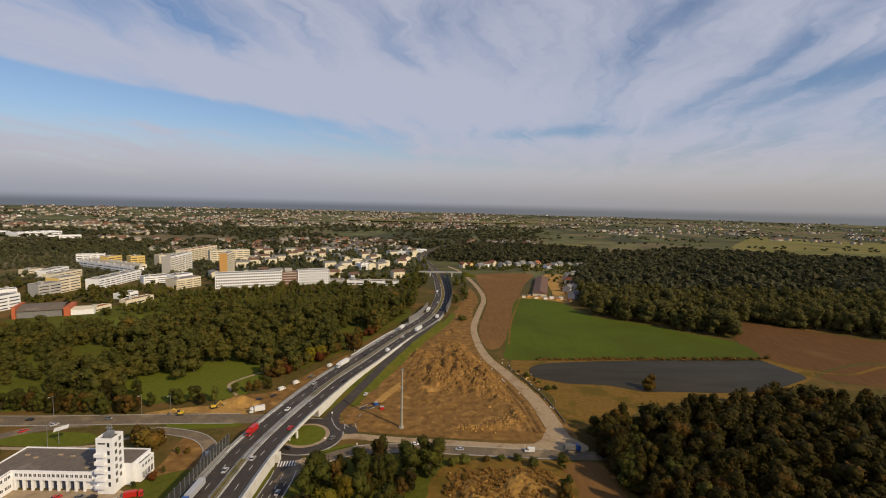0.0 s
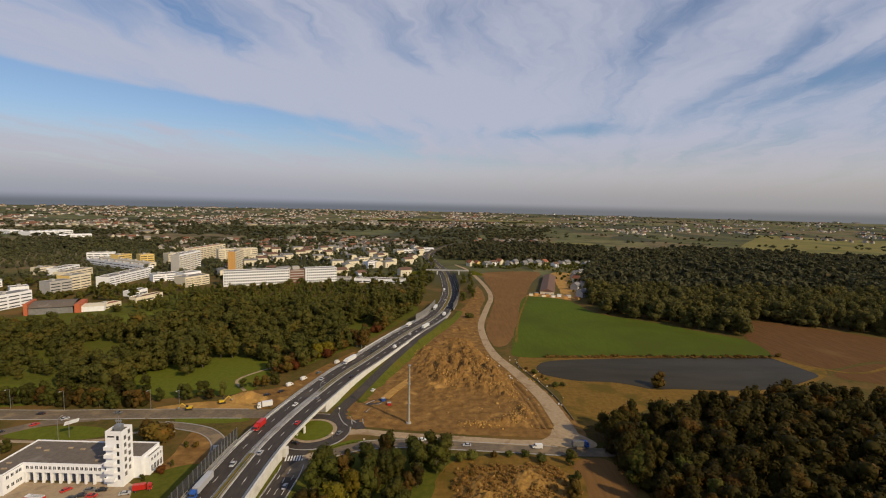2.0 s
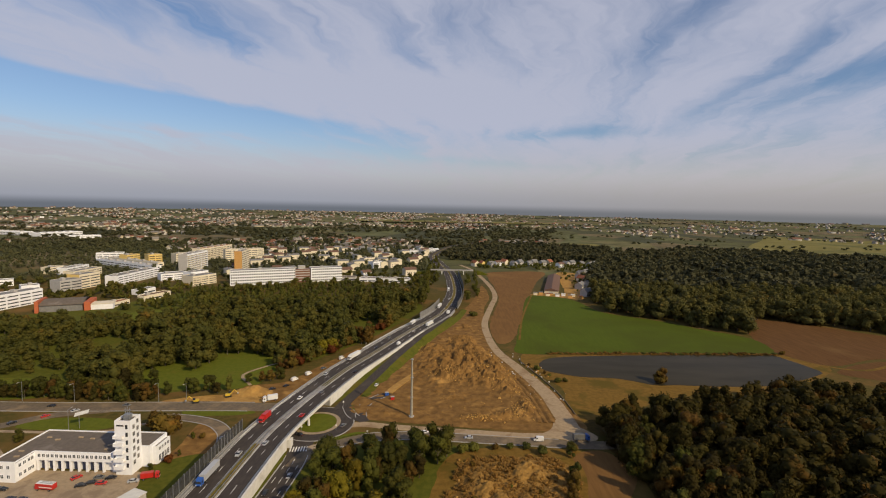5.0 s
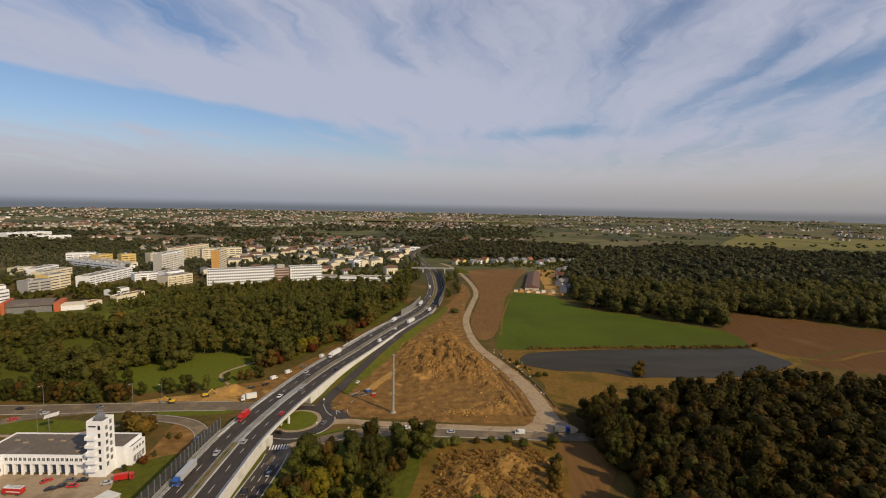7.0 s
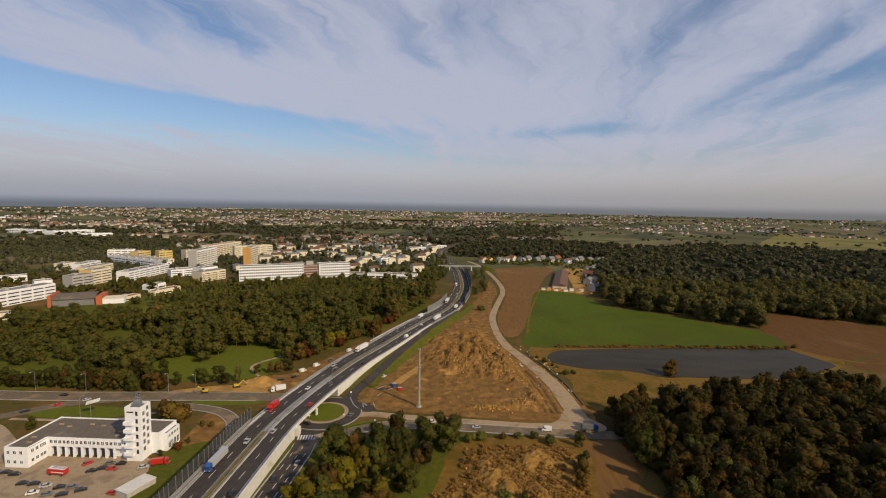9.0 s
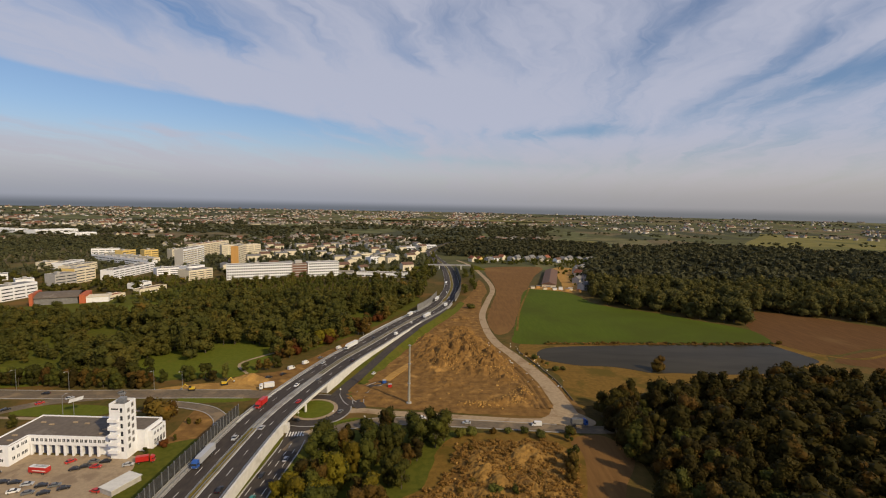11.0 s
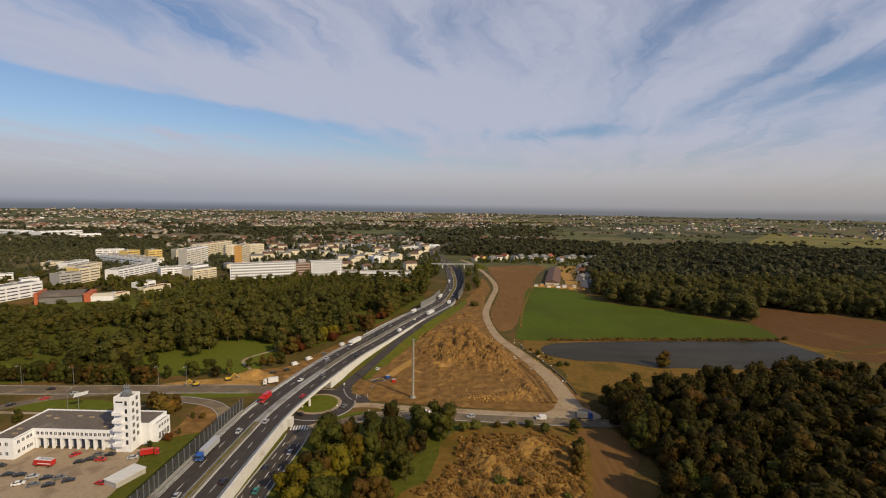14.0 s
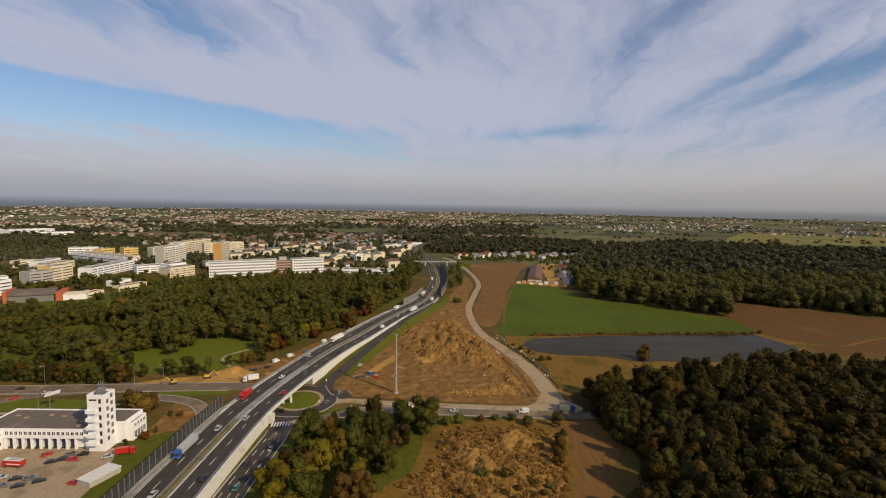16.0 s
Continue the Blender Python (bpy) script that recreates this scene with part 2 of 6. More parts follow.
SOIL_RED = surface("red_ploughed_soil", (0.120, 0.066, 0.036), (0.165, 0.092, 0.050), 0.35, 0.95, 0.08, (0.19, 0.12, 0.07), 0.018, (0.55, 0.75), stretch=(1.0, 0.15, 1.0), turn=60, spec=0.1, tone=(0.80, 0.72, 0.46))
DIRT = surface("bare_earth", (0.16, 0.113, 0.072), (0.275, 0.197, 0.124), 0.22, 0.95, 0.25, (0.42, 0.31, 0.19), 0.11, (0.54, 0.76), spec=0.1, tone=EARTH)
SAND = surface("yellow_sand", (0.38, 0.28, 0.16), (0.50, 0.385, 0.23), 0.4, 0.95, 0.1, (0.32, 0.24, 0.15), 0.08, spec=0.1, tone=EARTH)
# Leaf litter whose very dark colour also holds the wood's shade.
SHADE_LITTER = surface("woodland_floor", (0.045, 0.042, 0.018), (0.080, 0.066, 0.028), 0.5, 0.95, 0.06, (0.05, 0.058, 0.018), 0.05, spec=0.1, tone=EARTH)
BARK = surface("bark", (0.07, 0.055, 0.04), (0.12, 0.10, 0.075), 3.0, 0.95, 0.02)
BIRCH = surface("birch_bark", (0.45, 0.42, 0.37), (0.30, 0.27, 0.23), 1.5, 0.9)
DRY = surface("dry_weed_ground", (0.20, 0.138, 0.066), (0.32, 0.23, 0.115), 0.7, 0.95, 0.15, (0.17, 0.115, 0.06), 0.09, spec=0.1, tone=(0.95, 0.76, 0.42))
# Green leaves lifted paler, partly for the haze over park and town.
LEAF_GREEN = foliage("green_leaves", (0.054, 0.074, 0.028), (0.082, 0.104, 0.037), (0.135, 0.140, 0.042), (0.165, 0.128, 0.040), 0.11, 0.04)
LEAF_WOOD = foliage("autumn_wood_leaves", (0.021, 0.024, 0.009), (0.043, 0.043, 0.014), (0.060, 0.054, 0.016), (0.092, 0.060, 0.018), 0.16, 0.07)
LEAF_COPSE = foliage("copse_leaves", (0.032, 0.046, 0.014), (0.060, 0.078, 0.022), (0.088, 0.100, 0.026), (0.140, 0.120, 0.026), 0.09, 0.06)
# Wood leaves paled, and bluer for the far woods, with haze in the colour.
LEAF_FIELD_HAZE = foliage("field_wood_leaves", (0.050, 0.060, 0.033), (0.080, 0.088, 0.043), (0.104, 0.104, 0.047), (0.130, 0.104, 0.046), 0.10, 0.05)
LEAF_FAR_HAZE = foliage("far_wood_leaves", (0.054, 0.073, 0.064), (0.078, 0.096, 0.076), (0.092, 0.108, 0.080), (0.110, 0.108, 0.074), 0.08, 0.03)
LEAF_GOLD = foliage("golden_leaves", (0.10, 0.105, 0.014), (0.18, 0.175, 0.022), (0.14, 0.14, 0.02), (0.20, 0.16, 0.02), 0.1)
LEAF_RUST = foliage("rusty_leaves", (0.065, 0.050, 0.018), (0.13, 0.092, 0.030), (0.095, 0.082, 0.026), (0.16, 0.090, 0.030), 0.10)
LEAF_STRAW = foliage("dry_weeds", (0.23, 0.165, 0.07), (0.38, 0.28, 0.12), (0.32, 0.25, 0.10), (0.28, 0.18, 0.072), 0.1, 0.3)
LEAF_RED = foliage("red_leaves", (0.075, 0.030, 0.014), (0.13, 0.052, 0.022), (0.12, 0.06, 0.025), (0.13, 0.07, 0.025), 0.1)
RENDER_WHITE = surface("white_render", (0.75, 0.76, 0.785), (0.82, 0.83, 0.855), 0.6, 0.85, 0.0, (0.58, 0.56, 0.52), 0.15, (0.62, 0.85))
RENDER_CREAM = surface("cream_render", (0.64, 0.57, 0.43), (0.72, 0.65, 0.50), 0.6, 0.85, 0.0, (0.52, 0.47, 0.37), 0.12, (0.6, 0.85))
RENDER_YELLOW = surface("yellow_render", (0.60, 0.43, 0.14), (0.68, 0.50, 0.18), 0.6, 0.85)
RENDER_ORANGE = surface("orange_render", (0.50, 0.27, 0.08), (0.58, 0.33, 0.11), 0.6, 0.85)
RENDER_GREY = surface("grey_render", (0.36, 0.35, 0.33), (0.45, 0.43, 0.41), 0.6, 0.85)
BRICK_RED = surface("red_cladding", (0.40, 0.10, 0.045), (0.48, 0.14, 0.06), 0.8, 0.8)
BRICK_DARK = surface("brown_cladding", (0.14, 0.065, 0.04), (0.19, 0.09, 0.055), 0.8, 0.8)
ROOF_FELT = surface("roof_felt", (0.12, 0.098, 0.078), (0.155, 0.128, 0.102), 0.5, 0.9, 0.0, (0.20, 0.17, 0.14), 0.12, (0.55, 0.7))
ROOF_GREY = surface("grey_roof", (0.16, 0.16, 0.16), (0.22, 0.215, 0.21), 0.5, 0.85)
ROOF_TILE = surface("red_tiles", (0.24, 0.085, 0.045), (0.30, 0.115, 0.06), 0.8, 0.85)
ROOF_BROWN = surface("brown_tiles", (0.12, 0.07, 0.05), (0.17, 0.10, 0.07), 0.8, 0.85)
GLASS_DARK = glassy("window_glass", (0.03, 0.035, 0.045))
WATER = surface("pond_water", (0.034, 0.029, 0.017), (0.048, 0.041, 0.025), 0.04, 0.12, 0.0, spec=0.012, stretch=(0.4, 1.6, 1))
MEDIAN = surface("median_turf", (0.14, 0.108, 0.028), (0.20, 0.150, 0.042), 0.6, 0.95, 0.03, (0.10, 0.095, 0.026), 0.1, spec=0.1)
# Far houses: wall and roof colours drawn closer together in place of haze.
HOUSE_WALL = varied("house_walls", [(0.54, 0.50, 0.44), (0.44, 0.38, 0.30), (0.62, 0.60, 0.55), (0.34, 0.31, 0.26), (0.50, 0.43, 0.30), (0.42, 0.40, 0.37)])
HOUSE_ROOF = varied("house_roofs", [(0.17, 0.07, 0.04), (0.12, 0.095, 0.075), (0.19, 0.09, 0.055), (0.15, 0.14, 0.125), (0.10, 0.07, 0.05), (0.22, 0.20, 0.17)])

# Building helpers
def part(name, bm, material, parent=None, label=""):
    """Links a bmesh as one mesh object under a thing or a part."""
    me = bpy.data.meshes.new(name)
    bm.to_mesh(me)
    bm.free()
    for m in material if isinstance(material, (list, tuple)) else [material]:
        me.materials.append(m)
    ob = new(name, me)
    if parent is not None:
        ob.parent = parent
    if label:
        ob["label"] = label
    return ob


def again(ob, m, parent):
    """Another piece on the same mesh."""
    other = new(ob.name.split(".")[0], ob.data)
    other.parent, other.matrix_basis = parent, m
    return other


def thing(name, m, label, category, group="", kind=""):
    ob = new(name)
    ob.matrix_basis = m
    ob.empty_display_size = 0.5
    return tagged(ob, label, category, group, kind)


def box(bm, x0, x1, y0, y1, z0, z1, mat=0, bevel=0.0):
    geo = bmesh.ops.create_cube(bm, size=1.0, matrix=Matrix.LocRotScale(((x0 + x1) / 2, (y0 + y1) / 2, (z0 + z1) / 2), None, (x1 - x0, y1 - y0, z1 - z0)))
    faces = list({f for v in geo["verts"] for f in v.link_faces})
    for f in faces:
        f.material_index = mat
    if bevel:
        edges = list({e for f in faces for e in f.edges})
        bmesh.ops.bevel(bm, geom=edges, offset=bevel, segments=2, affect="EDGES", profile=0.5)
    return bm


def tube(bm, p, q, r0, r1, seg=8):
    p, q = Vector(p), Vector(q)
    rot = (q - p).to_track_quat("Z", "Y").to_matrix().to_4x4()
    bmesh.ops.create_cone(bm, cap_ends=True, segments=seg, radius1=r0, radius2=r1, depth=(q - p).length, matrix=Matrix.Translation((p + q) / 2) @ rot)
    return bm


def curve_points(ctrl, step=4.0, closed=False):
    """Catmull-Rom through the control points, as an even row of 2D or 3D vectors."""
    pts = [Vector(c) for c in ctrl]
    n = len(pts)
    out = []
    for i in range(n if closed else n - 1):
        p1, p2 = pts[i], pts[(i + 1) % n]
        p0 = pts[i - 1] if (closed or i > 0) else p1 * 2 - p2
        p3 = pts[(i + 2) % n] if (closed or i + 2 < n) else p2 * 2 - p1
        k = max(1, int((p2 - p1).length / step))
        for j in range(k):
            t = j / k
            out.append(0.5 * ((2 * p1) + (p2 - p0) * t + (2 * p0 - 5 * p1 + 4 * p2 - p3) * t * t + (3 * p1 - p0 - 3 * p2 + p3) * t ** 3))
    if not closed:
        out.append(pts[-1])
    return out


def offset_row(row, d):
    """The row moved d metres to its right, level."""
    out = []
    for i, p in enumerate(row):
        a, b = row[max(i - 1, 0)], row[min(i + 1, len(row) - 1)]
        t = Vector((b.x - a.x, b.y - a.y)).normalized()
        q = p.copy()
        q.x, q.y = p.x + t.y * d, p.y - t.x * d
        out.append(q)
    return out


def ribbon(bm, left, right, z_left=None, z_right=None, mat=0):
    """A strip of quads between two rows of points."""
    rows = []
    for row, z in ((left, z_left), (right, z_right)):
        rows.append([bm.verts.new((p.x, p.y, (p.z if len(p) > 2 else 0.0) if z is None else z)) for p in row])
    for i in range(len(left) - 1):
        f = bm.faces.new((rows[0][i], rows[1][i], rows[1][i + 1], rows[0][i + 1]))
        f.material_index = mat
    return bm


def slab(bm, row, d0, d1, top, bottom, mat=0):
    """A band along a 3D row, from d0 to d1 to its right, with tops and bottoms relative to the row's height, closed on all sides."""
    rings = []
    for d, dz in ((d0, bottom), (d0, top), (d1, top), (d1, bottom)):
        rings.append([bm.verts.new((p.x, p.y, p.z + dz)) for p in offset_row(row, d)])
    n = len(row)
    for k in range(4):
        a, b = rings[k], rings[(k + 1) % 4]
        for i in range(n - 1):
            bm.faces.new((a[i], b[i], b[i + 1], a[i + 1])).material_index = mat
    for i, flip in ((0, False), (n - 1, True)):
        loop = [r[i] for r in rings]
        bm.faces.new(loop[::-1] if not flip else loop).material_index = mat
    return bm


def road(name, ctrl, width, z, material, label, category="road", step=4.0, kerb=None):
    """A road along 2D or 3D points; kerb gives how many steps its kerbs stay clear of both ends; a pair of widths tapers from one to the other over its first 150 m."""
    row = [Vector((p.x, p.y, p.z if len(p) > 2 else z)) for p in curve_points(ctrl, step)]
    bm = bmesh.new()
    if isinstance(width, tuple):
        done = 0.0
        left, right = [], []
        for i, p in enumerate(row):
            done += (row[i] - row[i - 1]).length if i else 0.0
            w = width[0] + (width[1] - width[0]) * min(1.0, done / 150.0) + 0.5 * noise.noise((done * 0.1, 0, 0))
            left.append(offset_row(row, -w / 2)[i])
            right.append(offset_row(row, w / 2)[i])
        ribbon(bm, left, right)
    else:
        slab(bm, row, -width / 2, width / 2, 0.0, -0.4)
    if kerb:
        for d in (-width / 2 - 0.36, width / 2):
            edge = bmesh.new()
            slab(edge, row[kerb[0]:len(row) - kerb[1]], d, d + 0.36, 0.1, -0.4)
            tagged(part("kerb", edge, CONCRETE_GREY), "pale concrete kerb beside the road", "kerb", kind="structure")
    return tagged(part(name, bm, material), label, category, kind="structure"), row


def in_poly(x, y, poly):
    inside = False
    j = len(poly) - 1
    for i in range(len(poly)):
        (xi, yi), (xj, yj) = poly[i], poly[j]
        if (yi > y) != (yj > y) and x < (xj - xi) * (y - yi) / (yj - yi) + xi:
            inside = not inside
        j = i
    return inside


def patch(name, ctrl, z, material, label, category, rough_edge=0.8, depth=0.4, step=3.0):
    """A level piece of ground with an outline that wanders a little, 'depth' thick."""
    row = curve_points(ctrl, step, closed=True)
    out = []
    for p in row:
        w = noise.noise((p.x * 0.15, p.y * 0.15, z)) * rough_edge + noise.noise((p.x * 0.6, p.y * 0.6, z + 3)) * rough_edge * 0.4
        out.append((p.x + w, p.y + w * 0.7))
    bm = bmesh.new()
    top = [bm.verts.new((x, y, z)) for x, y in out]
    low = [bm.verts.new((x, y, z - depth)) for x, y in out]
    face = bm.faces.new(top)
    for i in range(len(top)):
        j = (i + 1) % len(top)
        bm.faces.new((top[i], low[i], low[j], top[j]))
    bmesh.ops.triangulate(bm, faces=[face])
    bmesh.ops.recalc_face_normals(bm, faces=bm.faces[:])
    return tagged(part(name, bm, material), label, category, kind="structure")


def mesh_from_arrays(name, verts, quads, slots, materials):
    """One mesh from arrays of corners, faces of four corners (-1 for none) and their material slots."""
    me = bpy.data.meshes.new(name)
    me.vertices.add(len(verts))
    me.vertices.foreach_set("co", verts.astype(np.float32).ravel())
    flat, sides = quads[quads >= 0], (quads >= 0).sum(1)
    me.loops.add(len(flat))
    me.loops.foreach_set("vertex_index", flat.astype(np.int32))
    me.polygons.add(len(quads))
    me.polygons.foreach_set("loop_start", np.concatenate([[0], np.cumsum(sides)[:-1]]).astype(np.int32))
    me.polygons.foreach_set("material_index", slots.astype(np.int32))
    me.update(calc_edges=True)
    for m in materials:
        me.materials.append(m)
    return me


# Trees: crowns of many leaf clumps over a few dark lobes
def ball_quads(k=2):
    """A small ball made of quads."""
    vs, qs, seen = [], [], {}
    for axis in range(3):
        for side in (-1, 1):
            for i in range(k):
                for j in range(k):
                    q = []
                    for a, b in ((i, j), (i + 1, j), (i + 1, j + 1), (i, j + 1)):
                        c = [0.0] * 3
                        c[axis], c[(axis + 1) % 3], c[(axis + 2) % 3] = side, 2 * a / k - 1, 2 * b / k - 1
                        c = tuple(np.round(np.array(c) / np.linalg.norm(c), 5))
                        if c not in seen:
                            seen[c] = len(vs)
                            vs.append(c)
                        q.append(seen[c])
                    qs.append(q if side > 0 else q[::-1])
    return np.array(vs), np.array(qs)


BALL, KNOT = ball_quads(), ball_quads(1)


def tree_arrays(rng, kind="round", leaves=150, leaf=0.16, lobes=7, trunk=True, core=0.72, ball=BALL):
    """A tree one unit high: corners, quads and slots (0 leaves, 1 bark)."""
    V, Q, S, count = [], [], [], 0

    def add(v, q, slot):
        nonlocal count
        V.append(v)
        Q.append(np.where(q < 0, -1, q + count))
        S.append(np.full(len(q), slot))
        count += len(v)

    cs, rs = [], []
    for i in range(lobes):
        a = rng.uniform(0, 2 * math.pi)
        if kind == "tall":
            z = 0.25 + 0.62 * i / max(1, lobes - 1)
            rad, rr = 0.06, 0.15 * (1.15 - 0.6 * abs(z - 0.5))
        elif kind == "cone":
            z = 0.16 + 0.70 * (i + rng.random()) / lobes
            rad, rr = rng.uniform(0.03, 0.21) * (1.12 - z), 0.06 + 0.15 * (1.1 - z)
        elif kind == "bush":
            z = rng.uniform(0.3, 0.65)
            rad, rr = rng.uniform(0.1, 0.45), rng.uniform(0.28, 0.4)
        else:
            z = rng.uniform(0.17, 0.86)
            rad, rr = rng.uniform(0.05, 0.24) * (1.25 - 1.3 * abs(z - 0.40)), rng.uniform(0.13, 0.20)
        cs.append((rad * math.cos(a), rad * math.sin(a), z))
        rs.append(rr)
    for c, r in zip(cs, rs):
        v, q = ball
        j = 1 + rng.uniform(-0.22, 0.22, (len(v), 1))
        add(v * j * r * core + np.array(c), q, 0)
    n = leaves
    pick = rng.integers(0, lobes, n)
    d = rng.normal(size=(n, 3))
    d[:, 2] = d[:, 2] * 0.8 + 0.25
    d /= np.linalg.norm(d, axis=1)[:, None]
    c = np.array(cs)[pick] + d * (np.array(rs)[pick] * rng.uniform(0.74, 1.16, n))[:, None]
    nrm = d + rng.normal(scale=0.42, size=(n, 3))
    nrm /= np.linalg.norm(nrm, axis=1)[:, None]
    t = np.cross(nrm, rng.normal(size=(n, 3)))
    t /= np.linalg.norm(t, axis=1)[:, None]
    b = np.cross(nrm, t)
    size = leaf * rng.uniform(0.6, 1.25, n)[:, None]
    corners = np.stack([c - t * size * 0.7 - b * size * 0.35, c + t * size * 0.7 - b * size * 0.4, c + b * size * 0.8], 1)
    add(corners.reshape(-1, 3), np.concatenate([np.arange(3 * n).reshape(-1, 3), np.full((n, 1), -1)], 1), 0)
    if trunk:
        ring = []
        for z, r in ((-0.02, 0.020), (0.5, 0.011)):
            ring += [(r * math.cos(k * math.pi / 2), r * math.sin(k * math.pi / 2), z) for k in range(4)]
        add(np.array(ring), np.array([(k, (k + 1) % 4, 4 + (k + 1) % 4, 4 + k) for k in range(4)]), 1)
    return np.concatenate(V), np.concatenate(Q), np.concatenate(S)


def grove(name, places, kinds, materials, label, category, rng, wide=(0.85, 1.2)):
    """Many trees as one object: places are x, y, z, height."""
    V, Q, S, count = [], [], [], 0
    for x, y, z, h in places:
        v, q, s = kinds[rng.integers(0, len(kinds))]
        a, w = rng.uniform(0, 2 * math.pi), h * rng.uniform(*wide)
        ca, sa = math.cos(a) * w, math.sin(a) * w
        V.append(np.stack([v[:, 0] * ca - v[:, 1] * sa + x, v[:, 0] * sa + v[:, 1] * ca + y, v[:, 2] * h + z], 1))
        Q.append(np.where(q < 0, -1, q + count))
        S.append(s)
        count += len(v)
    me = mesh_from_arrays(name, np.concatenate(V), np.concatenate(Q), np.concatenate(S), materials)
    return tagged(new(name, me), label, category, kind="stuff")


def scatter(poly, spacing, rng, holes=(), jitter=0.42, keep=1.0):
    xs, ys = [p[0] for p in poly], [p[1] for p in poly]
    out = []
    y = min(ys)
    k = 0
    while y < max(ys):
        x = min(xs) + (spacing / 2 if k % 2 else 0)
        while x < max(xs):
            px, py = x + rng.uniform(-jitter, jitter) * spacing, y + rng.uniform(-jitter, jitter) * spacing
            if rng.random() < keep and in_poly(px, py, poly) and not any(in_poly(px, py, hole) for hole in holes):
                out.append((px, py))
            x += spacing
        y += spacing * 0.87
        k += 1
    return out

# Ground, fields, water and roads
def lift(x, y):
    """The far country rises gently towards the horizon."""
    t = min(1.0, max(0.0, (math.hypot(x, y) - 2300) / 1900))
    return 34.0 * t * t * (3 - 2 * t)


def ground_material():
    """Near: rough grass. Far off: a patchwork of small fields, scrub and gardens."""
    m = bpy.data.materials.new("open_country")
    m.use_nodes = True
    net = Net(m.node_tree)
    pos = net.n("ShaderNodeNewGeometry").outputs["Position"]
    sep = net.n("ShaderNodeSeparateXYZ")
    net.put(sep.inputs[0], pos)
    f = net.noise(pos, 0.3, 6.0, 0.65)
    near = net.mix(net.ramp(f, 0.3, 0.7), (0.062, 0.056, 0.012), (0.115, 0.080, 0.022))
    near = net.mix(net.ramp(net.noise(pos, 0.025, 4.0), 0.48, 0.68), near, (0.16, 0.092, 0.028))
    mp = net.n("ShaderNodeMapping")
    net.put(mp.inputs["Vector"], pos)
    mp.inputs["Rotation"].default_value, mp.inputs["Scale"].default_value = (0, 0, 0.35), (1.0, 0.55, 1.0)
    vor = net.n("ShaderNodeTexVoronoi")
    net.put(vor.inputs["Vector"], mp.outputs[0])
    vor.inputs["Scale"].default_value = 0.0065
    r = net.n("ShaderNodeValToRGB")
    r.color_ramp.interpolation = "CONSTANT"
    # Far field colours, lightened and blued a little to carry haze.
    hazed_tones = [(0.105, 0.105, 0.042), (0.155, 0.142, 0.062), (0.075, 0.078, 0.038), (0.165, 0.13, 0.068), (0.125, 0.13, 0.055), (0.065, 0.07, 0.038)]
    while len(r.color_ramp.elements) < len(hazed_tones):
        r.color_ramp.elements.new(0.5)
    for i, c in enumerate(hazed_tones):
        r.color_ramp.elements[i].position, r.color_ramp.elements[i].color = i / len(hazed_tones), (*c, 1)
    one = net.n("ShaderNodeSeparateColor")
    net.put(one.inputs[0], vor.outputs["Color"])
    net.put(r.inputs[0], one.outputs[0])
    far = net.mix(net.math("MULTIPLY", net.ramp(net.noise(pos, 0.012, 6.0, 0.7), 0.42, 0.66), 0.8), r.outputs[0], (0.046, 0.046, 0.02))
    colour = net.mix(net.ramp(sep.outputs[1], 560.0, 820.0), near, far)
    b = net.n("ShaderNodeBsdfPrincipled")
    net.put(b.inputs["Base Color"], colour)
    b.inputs["Roughness"].default_value, b.inputs["Specular IOR Level"].default_value = 0.95, 0.1
    out = net.n("ShaderNodeOutputMaterial")
    net.put(out.inputs[0], b.outputs[0])
    return m


bm = bmesh.new()
rings = [0.0] + [60 * 1.35 ** i for i in range(12)] + [1900, 2300, 2600, 2900, 3200, 3500, 3800, 4050, 4200.0]
verts = [[bm.verts.new((0, 150, 0))]]
for r in rings[1:]:
    cy = 150 if r < 1700 else 0
    verts.append([bm.verts.new((r * math.cos(a * math.pi / 36), cy + r * math.sin(a * math.pi / 36), lift(r, 0) if cy == 0 else 0)) for a in range(72)])
for i in range(72):
    bm.faces.new((verts[0][0], verts[1][i], verts[1][(i + 1) % 72]))
    for k in range(1, len(rings) - 1):
        bm.faces.new((verts[k][i], verts[k + 1][i], verts[k + 1][(i + 1) % 72], verts[k][(i + 1) % 72]))
tagged(part("ground", bm, ground_material()), "open flat countryside of rough grass and small fields", "ground", kind="structure")

patch("ploughed_field", [(54, 680), (131, 696), (106, 600), (84, 512), (58, 394), (43.5, 330), (31.5, 320), (29.5, 345), (30, 372), (39, 428), (47, 482), (48.5, 550), (46, 620)], 0.06, SOIL,
      "bare brown ploughed field beside the haul road", "field", 1.0)
patch("crop_field", [(83, 504), (123, 483), (136, 430), (175, 400), (195, 378), (222, 350), (218, 318), (205, 313), (156, 310), (98, 304), (62, 298), (42, 300), (45, 324), (58, 393)], 0.07, CROP,
      "bright green field of young crop beside the pond", "field", 0.8)
patch("red_field", [(250, 412), (276, 414), (310, 392), (345, 362), (420, 330), (400, 290), (291, 309), (236, 291), (217, 312), (224, 350)], 0.06, SOIL_RED,
      "reddish brown ploughed field at the edge of the wood", "field", 0.8)
patch("red_field", [(232, 282), (291, 304), (400, 285), (390, 250), (300, 250), (240, 268)], 0.05, SOIL_RED, "reddish brown ploughed field beyond a grassy track", "field", 0.8)
